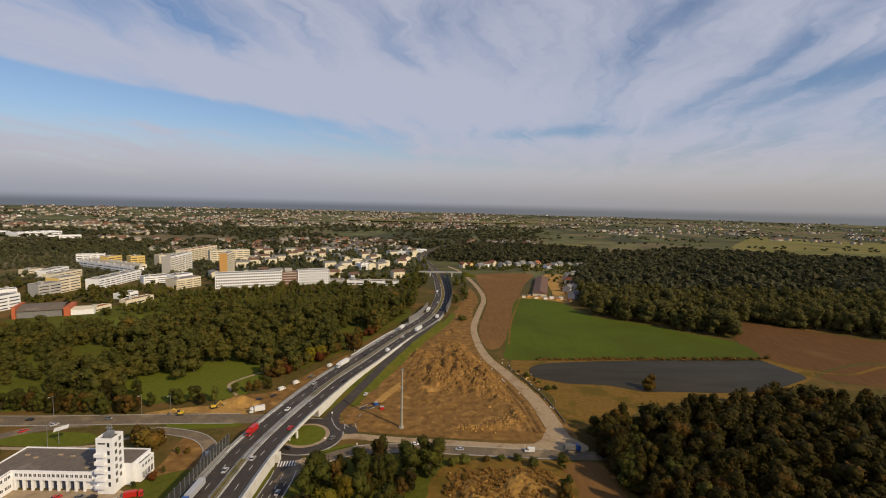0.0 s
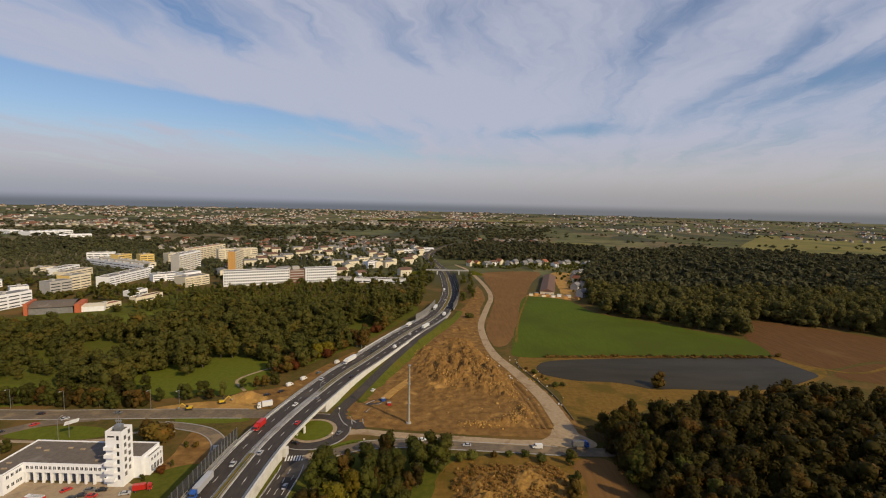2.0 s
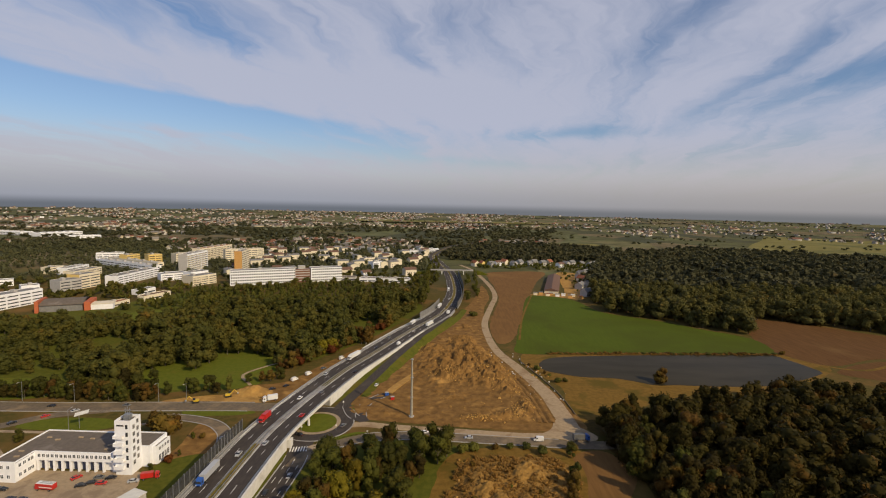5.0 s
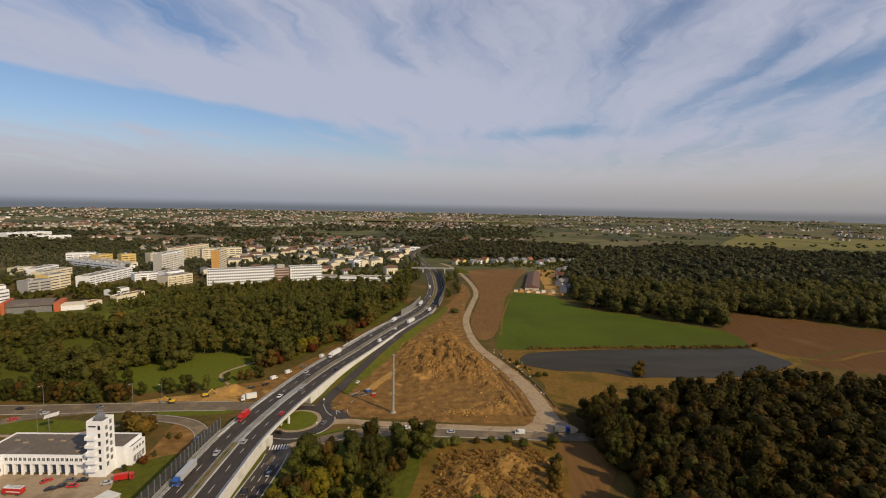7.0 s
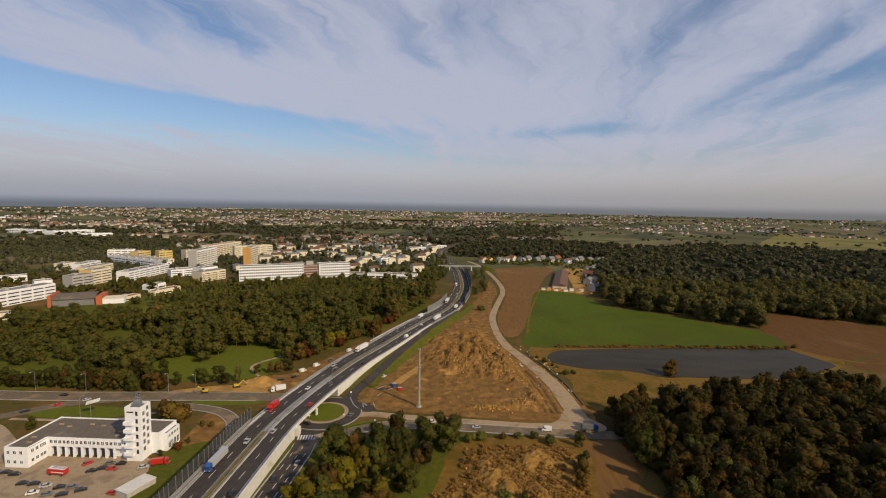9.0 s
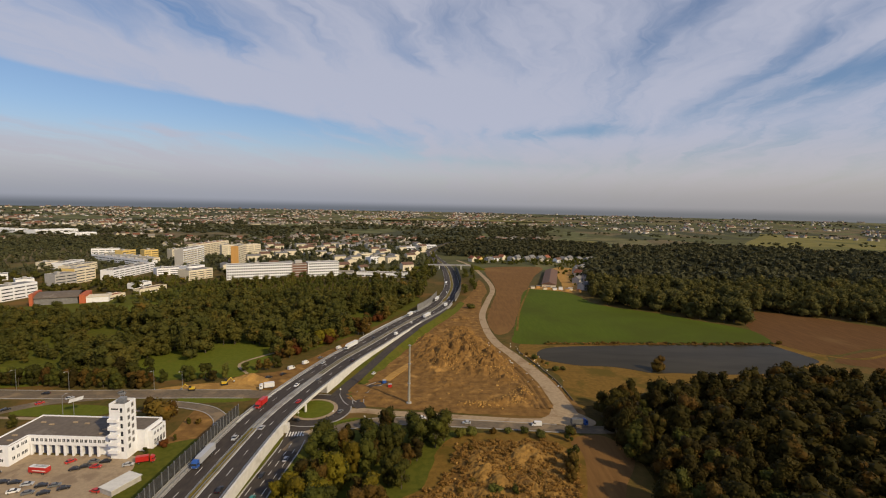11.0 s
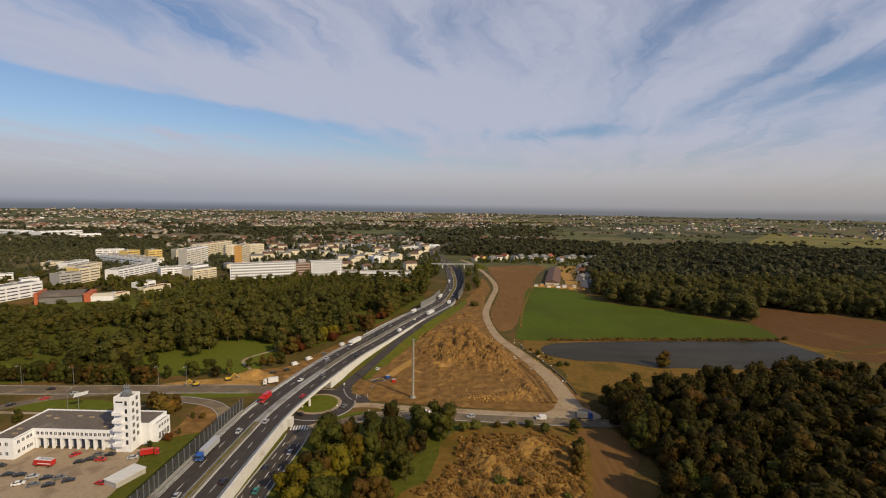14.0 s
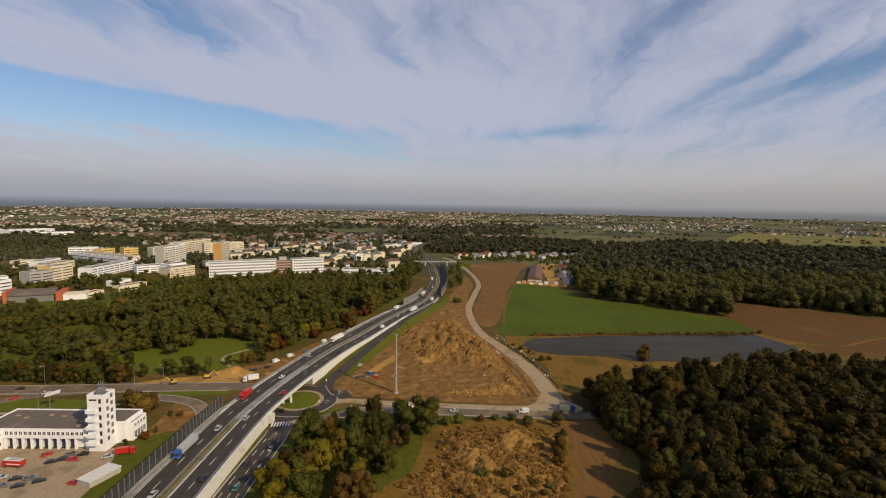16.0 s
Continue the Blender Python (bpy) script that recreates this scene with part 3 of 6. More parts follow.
patch("grass_bank", [(46, 298), (60, 296), (98, 303), (156, 309), (212, 313), (224, 300), (228, 282), (180, 250), (120, 235), (84, 215), (62, 200), (54, 215), (58, 240), (44, 272)], 0.04, STRAW,
      "strip of dry yellow grass round the pond", "grass", 0.6)
patch("pond", [(53, 270), (60, 289), (95, 298), (153, 305), (203, 310), (211, 311), (215, 300), (219.5, 280), (212, 272), (180, 255), (150, 250), (122, 250), (110, 249), (93, 257), (70, 259)], 0.09, WATER,
      "still dark pond with a reedy shore", "pond", 0.5)
patch("park_floor", [(-348, 345), (-330, 270), (-262, 225), (-200, 212), (-130, 222), (-90, 262), (-64, 308), (-44, 360), (-28, 430), (-60, 470), (-190, 470), (-262, 480), (-300, 410)], 0.03, GRASS, "shaded grass under the park trees", "grass", 1.5)
patch("meadow", [(-185, 250), (-131, 284), (-104, 284), (-98, 246), (-104, 228), (-146, 223), (-172, 232)], 0.05, GRASS_BRIGHT, "mown green meadow between the park trees", "grass")
patch("meadow", [(-270, 363), (-248, 392), (-215, 370), (-230, 335)], 0.05, GRASS_BRIGHT, "small green clearing in the park", "grass")
patch("meadow", [(-250, 228), (-204, 231), (-186, 216), (-198, 207), (-240, 205)], 0.05, GRASS_BRIGHT, "mown green meadow behind the hedge", "grass")
patch("grass_verge", [(-176, 180), (-168, 189), (-144, 190), (-138, 183), (-150, 179)], 0.05, GRASS_BRIGHT, "mown grass verge beside the fire station road", "grass", 0.3)
patch("grass_verge", [(-119, 200), (-116, 195.5), (-94, 197.5), (-86, 200.5), (-95, 203.5)], 0.05, GRASS_BRIGHT, "mown grass verge beside the slip road", "grass", 0.3)
patch("woodland_floor", [(62, 204), (93, 204), (157, 232), (220, 224), (340, 230), (340, 60), (50, 60), (44, 112), (66, 140), (66, 165), (60, 188)], 0.05, SHADE_LITTER,
      "leaf litter under the near wood, darkened for tree shade", "ground")
patch("woodland_floor", [(-52, 112), (-51, 156), (-44, 167), (-31, 176), (0, 178), (6, 168), (4, 140), (0, 100), (-40, 90)], 0.04, GRASS,
      "rough grass under the roadside trees", "ground")
patch("rubble_ground", [(3, 172), (46, 177), (50, 172), (44, 150), (38, 110), (10, 100), (-28, 106), (-24, 124), (-8, 136)], 0.05, STRAW, "trampled ground with dry weeds", "ground")
patch("ploughed_strip", [(48, 173), (61, 176), (66, 160), (56, 140), (44, 108), (34, 112), (42, 140), (45, 155)], 0.08, SOIL, "ploughed brown strip beside the wood", "field", 0.4)


RUBBLE = [(4, 168), (40, 171), (46, 160), (40, 130), (31, 112), (8, 122), (-6, 128), (-12, 131), (-4, 139), (2, 150)]


def hill(x, y, bumps):
    return sum(h * math.exp(-(((x - cx) / rx) ** 2 + ((y - cy) / ry) ** 2)) for cx, cy, rx, ry, h in bumps)


def earthworks(name, poly, step, bumps, rough, material, label, z0=0.1, edge=6.0):
    """Bare ground with heaps and ruts: a fine sheet that falls to the ground along its rim."""
    xs, ys = [p[0] for p in poly], [p[1] for p in poly]
    nx, ny = int((max(xs) - min(xs)) / step) + 1, int((max(ys) - min(ys)) / step) + 1
    bm = bmesh.new()
    grid = {}
    ring = curve_points(poly, 3.0, closed=True)
    fine = [(p.x, p.y) for p in ring]
    arr = np.array(fine)
    for i in range(nx):
        for j in range(ny):
            x, y = min(xs) + i * step, min(ys) + j * step
            if in_poly(x, y, fine):
                rim = min(1.0, float(np.sqrt(((arr - (x, y)) ** 2).sum(1).min())) / edge)
                n1 = noise.fractal((x * 0.05, y * 0.05, 2.0), 1.0, 2.0, 4)
                n2 = abs(noise.fractal((x * 0.14, y * 0.14, 7.0), 0.8, 2.2, 5))
                rise = hill(x, y, bumps)
                wild = min(1.0, 0.22 + rise * 0.5 + max(0.0, n1) * 0.8)
                z = z0 - 0.15 + rim * (0.16 + rise * (0.62 + 0.45 * n2) + (max(0.0, n1 + 0.1) * 0.5 + n2 * 0.85) * rough * wild)
                grid[i, j] = bm.verts.new((x, y, z))
    for (i, j) in list(grid):
        q = [grid.get(k) for k in ((i, j), (i + 1, j), (i + 1, j + 1), (i, j + 1))]
        if all(q):
            bm.faces.new(q)
    return tagged(part(name, bm, material), label, "earthworks", kind="structure")


DIRT_POLY = [(-44, 199), (-46, 215), (-40, 247), (-29, 280), (-11, 338), (4, 378), (20, 388), (22, 360), (20, 335), (26, 295), (34, 262), (40, 230), (44, 212), (40, 198), (4, 195), (-30, 198)]
HEAPS = [(24, 262, 7, 8, 4.6), (-2, 252, 6, 5, 3.0), (12, 300, 6, 8, 3.8), (6, 262, 16, 14, 6.1), (16, 283, 10, 14, 5.4), (0, 288, 10, 10, 4.3), (20, 248, 9, 8, 4.1), (-8, 270, 8, 8, 3.2), (8, 318, 8, 14, 3.2), (30, 208, 4, 4, 2.2), (14, 202, 7, 2, 1.5), (24, 203, 6, 2, 1.5), (36, 216, 3, 8, 1.8), (30, 240, 5, 8, 2.8), (-14, 300, 6, 10, 2.0)]
patch("bare_earth", [(-45, 199), (-47, 214), (-41, 247), (-29, 282), (-11, 340), (4, 380), (24, 392), (26, 340), (33, 300), (42, 270), (53, 236), (57, 210), (58, 194), (40, 192), (4, 193), (-30, 197)], 0.08, DIRT,
      "flat trodden brown earth of the building ground", "ground", 1.2)
earthworks("earthworks", DIRT_POLY, 0.85, HEAPS, 2.3, DIRT, "torn up brown building ground with heaps of earth")
patch("bare_earth", [(4, 378), (20, 388), (26, 392), (30, 440), (38, 490), (34, 560), (22, 480), (10, 420)], 0.05, DIRT, "bare strip of brown earth along the motorway", "ground")
patch("bare_earth", [(3, 170), (42, 172), (48, 158), (41, 130), (33, 112), (7, 120), (-14, 130), (-4, 142)], 0.09, STRAW, "bare earth and dry grass under the rubble", "ground", 1.2)
earthworks("rubble_bank", RUBBLE, 0.8, [(14, 150, 9, 10, 2.2), (28, 160, 9, 6, 2.0), (22, 135, 8, 10, 1.8), (32, 142, 6, 8, 1.5)], 1.4, DRY,
           "heaps of rubble and earth overgrown with dry weeds")
patch("sand_strip", [(-134, 209), (-118, 217), (-104, 219), (-92, 217), (-84, 214), (-92, 210), (-112, 211)], 0.08, SAND, "strip of yellow building sand", "sand", 0.4)
patch("bare_earth", [(-104, 230), (-86, 238), (-76, 262), (-60, 300), (-52, 302), (-64, 262), (-74, 225), (-84, 212), (-100, 216)], 0.06, DIRT, "bare brown works strip beside the motorway", "ground")
earthworks("earth_mound", [(-108, 219), (-104, 228), (-92, 229), (-86, 222), (-94, 216)], 0.8, [(-97, 223, 6, 4, 3.4)], 0.6, SAND, "heap of pale excavated earth", edge=2.5)
patch("bare_earth", [(-104, 190), (-92, 184), (-84, 168), (-84, 150), (-100, 158), (-103, 172)], 0.05, DIRT, "bare brown earth beside the fire station", "ground")
patch("forecourt", [(-190, 80), (-96, 80), (-96, 128), (-101, 143), (-106, 152), (-146, 152), (-190, 170)], 0.06, PAVING, "wide paved forecourt of the fire station", "forecourt", 0.0)
patch("grass_verge", [(-97, 128), (-100, 142), (-104, 152), (-100, 160), (-90, 165), (-82, 160), (-82, 90), (-95, 90)], 0.07, GRASS, "grassy bank below the motorway", "grass", 0.3)

# Side roads
road("haul_road", [(52, 184), (51.5, 198), (51, 207), (48, 235), (38.5, 272), (30.5, 298), (26.5, 332), (26.5, 378), (36, 440), (44, 490), (44.5, 545), (38, 620), (28, 700), (10, 760)], (9.0, 5.2), 0.13, GRAVEL,
     "dusty pale gravel haul road curving past the field")
patch("haul_road_mouth", [(38, 188), (43, 193.5), (46.5, 202), (51, 203), (56, 196), (61, 188), (57, 184), (46, 185)], 0.15, GRAVEL, "dusty mouth of the haul road at the crossing", "road", 0.3, step=1.5)
haul = curve_points([(51.5, 196), (51, 207), (48, 235), (38.5, 272), (30.5, 298)], 2.0)
haul = [Vector((p.x, p.y, 0.1)) for p in haul]
for d, w, h in ((-6.6, 1.6, 0.9), (-9.6, 1.1, 0.6), (-12.2, 1.3, 0.7)):
    bm = bmesh.new()
    row = offset_row(haul[2:30], d)
    rows = [[bm.verts.new((q.x, q.y, 0.1 + z * (0.55 + 0.5 * noise.noise((q.x * 0.25, q.y * 0.25, d))))) for q in offset_row(row, o)] for o, z in ((-w, 0.0), (-0.3 * w, h), (0.3 * w, h), (w, 0.0))]
    for a, b in zip(rows, rows[1:]):
        for k in range(len(row) - 1):
            bm.faces.new((a[k], b[k], b[k + 1], a[k + 1]))
    tagged(part("earth_berm", bm, DIRT), "low pushed-up berm of earth beside the haul road", "earthworks", kind="structure")
bm = bmesh.new()
slab(bm, offset_row(haul[6:44], 6.2), -0.15, 0.15, 0.45, -0.3)
tagged(part("low_wall", bm, ASPHALT_OLD), "low worn concrete edge along the haul road", "wall", kind="structure")
road("cross_road", [(-54.6, 158), (-53.4, 165), (-49.5, 170), (-45, 174.4), (-35.5, 180.2), (-24.6, 183), (-13, 184), (4, 183.4), (27, 182.3), (56, 181), (75, 183)], 6.4, 0.12, ASPHALT_OLD, "worn two-lane side road", step=1.5, kerb=(7, 20))
road("gravel_track", [(-42.5, 191.5), (-35.7, 192.6), (-25.8, 191.2), (-11.3, 189.9), (9.8, 188.4), (32, 187), (50, 188.5), (56, 185)], 4.6, 0.14, GRAVEL, "pale gravel track beside the side road", step=2.0)
road("north_road", [(-420, 196), (-260, 198), (-190, 199), (-133, 203.5), (-100, 206), (-70, 207), (-58, 205)], 9.0, 0.10, ASPHALT_OLD, "worn main road passing under the motorway bridge", kerb=(2, 8))
road("slip_road", [(-57.5, 60), (-57, 110), (-56.6, 132), (-56, 148), (-55.6, 160), (-56.4, 170), (-57, 179)], 8.0, 0.11, ASPHALT, "dark asphalt slip road beside the retaining wall", kerb=(1, 4))
road("slip_road", [(-50.5, 206, 0.22), (-48, 218, 0.5), (-42.6, 238, 1.3), (-33.4, 275, 3.0), (-22.5, 318, 3.2), (-12, 358, 2.3), (-4, 390, 1.6)], 5.2, 0.22, ASPHALT, "dark asphalt slip road joining the motorway")
road("slip_road", [(-124, 194), (-112, 193), (-100, 189.5), (-92, 183), (-88, 176), (-86, 168)], 5.0, 0.11, ASPHALT_OLD, "narrow worn loop road beside the motorway bank", step=1.5, kerb=(2, 1))
road("station_road", [(-230, 160), (-190, 176), (-170, 192), (-150, 199)], 6.0, 0.09, ASPHALT_OLD, "worn access road of the fire station")
road("footpath", [(-150, 177.5), (-136, 180), (-128, 186), (-112, 188)], 1.8, 0.12, PAVING, "pale paved footpath")
road("footpath", [(-180, 176.5), (-146, 177)], 1.8, 0.12, PAVING, "pale paved footpath")
road("footpath", [(-102, 232), (-112, 246), (-104, 262), (-96, 272)], 1.6, 0.12, PAVING, "trodden footpath across the meadow")
road("field_track", [(217, 312), (228, 292), (250, 284), (290, 302), (350, 320)], 2.5, 0.1, STRAW, "grassy field track")
road("field_track", [(48, 330), (60, 400), (85, 508)], 1.6, 0.12, STRAW, "grassy balk between two fields")

# Roundabout under the bridge
def disc(name, cx, cy, rx, ry, z, material, label, category, inner=None):
    bm = bmesh.new()
    n = 48
    outer = [(cx + rx * math.cos(2 * math.pi * i / n), cy + ry * math.sin(2 * math.pi * i / n)) for i in range(n)]
    top = [bm.verts.new((x, y, z)) for x, y in outer]
    low = [bm.verts.new((x, y, z - 0.3)) for x, y in outer]
    bm.faces.new(top)
    for i in range(n):
        j = (i + 1) % n
        bm.faces.new((low[i], low[j], top[j], top[i]))
    return tagged(part(name, bm, material), label, category, kind="structure")


RB = (-56.2, 192.4)
disc("roundabout_kerb", *RB, 15.7, 16.1, 0.155, CONCRETE_GREY, "pale kerb ring round the roundabout", "kerb")
disc("roundabout", *RB, 15.2, 15.6, 0.16, ASPHALT, "dark asphalt roundabout beside the bridge", "road")
disc("roundabout_apron", *RB, 9.9, 10.4, 0.24, PAVING, "paved apron ring of the roundabout", "kerb")
disc("roundabout_island", *RB, 8.2, 8.8, 0.36, GRASS_BRIGHT, "grassy island of the roundabout", "traffic island")

# The motorway on its embankment, walls and bridge
HW = [(-70.8, -430, 4), (-70.8, 0, 4), (-70.9, 103, 4), (-71.0, 143, 4), (-70.6, 170, 4), (-68.2, 191, 4), (-64.5, 212, 4), (-56.8, 246, 4), (-47.4, 275, 4), (-36.4, 311, 4), (-27.5, 342, 3.2),
      (-9.5, 402, 1.5), (0.0, 477, 0.6), (1.0, 550, 0.5), (-6.5, 668, 0.5), (-25.0, 775, 1.0), (-38.0, 865, 2.5), (-25.0, 977, 4.0), (8.0, 1092, 5.0), (70, 1200, 5.0), (150, 1300, 4.0)]
hw = curve_points(HW, 4.0)


def hw_part(y0, y1):
    return [p for p in hw if y0 <= p.y <= y1]


bm = bmesh.new()
slab(bm, hw_part(-420, 172), -9.4, 9.2, -0.05, -4.3)
tagged(part("motorway_embankment", bm, CONCRETE_GREY), "high motorway embankment with concrete edge", "embankment", kind="structure")
bm = bmesh.new()
slab(bm, hw_part(210, 420), -9.4, 9.2, -0.05, -4.3)
tagged(part("motorway_embankment", bm, CONCRETE_GREY), "motorway embankment falling towards the fields", "embankment", kind="structure")
bm = bmesh.new()
slab(bm, hw_part(160, 222), -9.4, 9.2, -0.06, -0.9)
tagged(part("bridge_deck", bm, CONCRETE), "pale concrete motorway bridge deck", "bridge", kind="structure")
for d0, d1, label in ((-8.2, -1.3, "dark asphalt carriageway with two lanes"), (1.3, 8.2, "dark asphalt carriageway with two lanes")):
    bm = bmesh.new()
    slab(bm, hw, d0, d1, 0.06, -0.3)
    tagged(part("carriageway", bm, ASPHALT), label, "road", kind="structure")
for y0, y1, m in ((-420, 168, MEDIAN), (224, 1100, MEDIAN), (168, 224, CONCRETE_GREY)):
    bm = bmesh.new()
    slab(bm, hw_part(y0, y1), -1.28, 1.28, 0.12, -0.3)
    tagged(part("median_strip", bm, m), "narrow median strip between the carriageways", "median", kind="structure")

# Buildings: shared helpers
def window_set(parent, m0, name, w, h, frame_mat=None, sill=False):
    """A window: a glass block with a raised frame, as a part with sub-parts."""
    bm = bmesh.new()
    box(bm, -w / 2, w / 2, -0.03, 0.06, 0, h)
    pane = part(name, bm, GLASS_DARK, parent)
    pane.matrix_basis = m0
    if frame_mat:
        bm = bmesh.new()
        for x0, x1, z0, z1 in ((-w / 2 - 0.08, -w / 2, -0.08, h + 0.08), (w / 2, w / 2 + 0.08, -0.08, h + 0.08), (-w / 2, w / 2, -0.08, 0), (-w / 2, w / 2, h, h + 0.08), (-0.04, 0.04, 0, h)):
            box(bm, x0, x1, -0.08, 0.05, z0, z1)
        part("window_frame", bm, frame_mat, pane)
    return pane


def window_copy(src, m, parent):
    pane = again(src, m, parent)
    for child in src.children:
        again(child, child.matrix_basis.copy(), pane)
    return pane


def wall_box(parent, x0, x1, y0, y1, z0, z1, wall_mat, roof_mat=None, parapet=0.5, name="wall", left=True, right=True):
    """A block of a building with a parapet round a sunken roof; its left or right parapet may be left out."""
    bm = bmesh.new()
    box(bm, x0, x1, y0, y1, z0, z1 - parapet)
    t = 0.3
    rims = [(x0, x1, y0, y0 + t), (x0, x1, y1 - t, y1)] + [(x0, x0 + t, y0 + t, y1 - t)] * left + [(x1 - t, x1, y0 + t, y1 - t)] * right
    for a in rims:
        box(bm, *a, z1 - parapet, z1)
    ob = part(name, bm, wall_mat, parent)
    if roof_mat:
        bm = bmesh.new()
        box(bm, x0 + (t + 0.01) * left, x1 - (t + 0.01) * right, y0 + t + 0.01, y1 - t - 0.01, z1 - parapet, z1 - parapet + 0.12)
        part("roof", bm, roof_mat, parent)
    return ob


# Fire station with its hose tower
station = thing("fire_station", pose(0, 0, 0.06), "white rendered fire station with felt roof and hose tower", "fire station")
wall_box(station, -149, -141, 143.2, 165.8, 0, 7.0, RENDER_WHITE, ROOF_FELT, right=False)
bm = bmesh.new()
box(bm, -141.3, -141.0, 143.51, 150.6, 6.63, 7.0)
part("parapet", bm, RENDER_WHITE, station)
wall_box(station, -140.98, -114.5, 152.2, 165.8, 0, 3.7, RENDER_WHITE, None, 0.2)
wall_box(station, -140.98, -114.5, 150.6, 165.8, 3.702, 7.0, RENDER_WHITE, ROOF_FELT, left=False)
wall_box(station, -114.48, -104.2, 155.2, 165.4, 0, 7.6, RENDER_WHITE, ROOF_FELT)
wall_box(station, -114.48, -112.3, 151.2, 155.18, 0, 7.0, RENDER_WHITE, ROOF_FELT)
wall_box(station, -104.18, -102.6, 157.0, 164.6, 0, 6.6, RENDER_WHITE, ROOF_FELT)
tower = wall_box(station, -112.3, -106.9, 149.8, 155.2, 0, 19.0, RENDER_WHITE, ROOF_FELT, 0.9, "hose_tower")
bm = bmesh.new()
box(bm, -110.6, -108.6, 151.6, 153.6, 18.2, 20.2)
for k in range(3):
    tube(bm, (-110.3 + 0.7 * k, 152.6, 20.2), (-110.3 + 0.7 * k, 152.6, 22.4 + 0.5 * (k % 2)), 0.12, 0.08, 6)
box(bm, -110.7, -108.5, 152.4, 152.8, 21.2, 21.6)
part("antenna_mast", bm, STEEL, station, "grey steel siren and aerial mast")
# tower windows on the sunlit side, balconies on the front
side = window_set(station, Matrix.Translation((-106.9, 151.4, 3.2)) @ pose(0, 0, 0, 0, 0, 90), "window", 0.9, 1.3, RENDER_GREY)
for k in range(1, 12):
    window_copy(side, Matrix.Translation((-106.9, 151.4 + (2.0 if k % 2 else 0.0), 3.2 + 2.5 * (k // 2) + (1.2 if k % 2 else 0))) @ pose(0, 0, 0, 0, 0, 90), station)
door = window_set(station, Matrix.Translation((-108.2, 149.8, 2.6)), "window", 0.8, 1.5)
for k in range(1, 6):
    again(door, Matrix.Translation((-108.2, 149.8, 2.6 + 2.7 * k)), station)
bm = bmesh.new()
box(bm, -1.6, 1.6, -1.1, 0.0, 0, 0.15)
for a in ((-1.6, 1.6, -1.1, -1.0), (-1.6, -1.5, -1.0, 0.0), (1.5, 1.6, -1.0, 0.0)):
    box(bm, *a, 0.15, 1.15)
balcony = part("balcony", bm, RENDER_WHITE, station)
balcony.matrix_basis = Matrix.Translation((-110.7, 149.8, 2.2))
for k in range(1, 5):
    again(balcony, Matrix.Translation((-110.7, 149.8, 2.2 + 2.7 * k)), station)
slot = window_set(station, Matrix.Translation((-110.4, 149.8, 17.0)), "window", 2.4, 0.5)
# upper windows of the garage wing, wing and east block
up = window_set(station, Matrix.Translation((-139.4, 150.6, 4.9)), "window", 0.95, 1.1, RENDER_WHITE)
for k in range(1, 17):
    window_copy(up, Matrix.Translation((-139.4 + 1.52 * k, 150.6, 4.9)), station)
for y in (145.0, 146.7, 148.4, 149.6):
    for z in (1.4, 4.6):
        window_copy(up, Matrix.Translation((-141.0, y, z)) @ pose(0, 0, 0, 0, 0, 90), station)
for x in (-147.6, -145.4, -143.2):
    for z in (1.4, 4.6):
        window_copy(up, Matrix.Translation((x, 143.2, z)), station)
for z in (1.4, 4.6):
    window_copy(up, Matrix.Translation((-113.4, 151.2, z)), station)
tall = window_set(station, Matrix.Translation((-102.6, 158.4, 0.8)) @ pose(0, 0, 0, 0, 0, 90), "window", 1.2, 2.2, RENDER_WHITE)
for k in range(1, 4):
    window_copy(tall, Matrix.Translation((-102.6, 158.4 + 1.6 * k, 0.8)) @ pose(0, 0, 0, 0, 0, 90), station)
for k in range(4):
    window_copy(up, Matrix.Translation((-102.6, 158.4 + 1.6 * k, 4.6)) @ pose(0, 0, 0, 0, 0, 90), station)
# garage doors behind a row of columns
bm = bmesh.new()
box(bm, -1.15, 1.15, -0.06, 0.02, 0, 3.3)
gate = part("garage_door", bm, surface("door_blue", (0.05, 0.06, 0.11), (0.07, 0.08, 0.13), 1.0, 0.5), station, "dark blue garage door")
gate.matrix_basis = Matrix.Translation((-138.9, 152.2, 0))
bm = bmesh.new()
box(bm, -0.35, 0.35, -0.35, 0.35, 0, 3.7, bevel=0.03)
column = part("column", bm, RENDER_WHITE, station)
column.matrix_basis = Matrix.Translation((-140.2, 151.0, 0))
for k in range(1, 9):
    again(column, Matrix.Translation((-140.2 + 2.86 * k, 151.0, 0)), station)
    if k < 8:
        again(gate, Matrix.Translation((-138.9 + 2.86 * k, 152.2, 0)), station)
# roof clutter
bm = bmesh.new()
box(bm, -0.8, 0.8, -0.3, 0.3, 0, 0.4, bevel=0.05)
hatch = part("roof_light", bm, PAVING, station)
hatch.matrix_basis = Matrix.Translation((-144.2, 160.5, 6.6))
for x, y, r in ((-140.0, 159.0, 10), (-145.5, 150.6, 0), (-144.0, 147.2, 5), (-128.4, 160.5, 0), (-119.0, 156.5, 30), (-118.0, 153.5, 0), (-133.2, 161.2, 0)):
    again(hatch, pose(x, y, 6.6, 0, 0, r), station)

# low flat white hall below the motorway bank
hall = thing("storage_hall", pose(-98.2, 134.6, 0.06, 0, 0, -20), "long low pale metal storage hall on the forecourt", "shed")
bm = bmesh.new()
box(bm, -2.6, 2.6, -4.6, 4.6, 0, 1.7, bevel=0.05)
part("wall", bm, RENDER_GREY, hall)
bm = bmesh.new()
box(bm, -2.8, 2.8, -4.8, 4.8, 1.7, 1.85)
part("roof", bm, CONCRETE, hall)


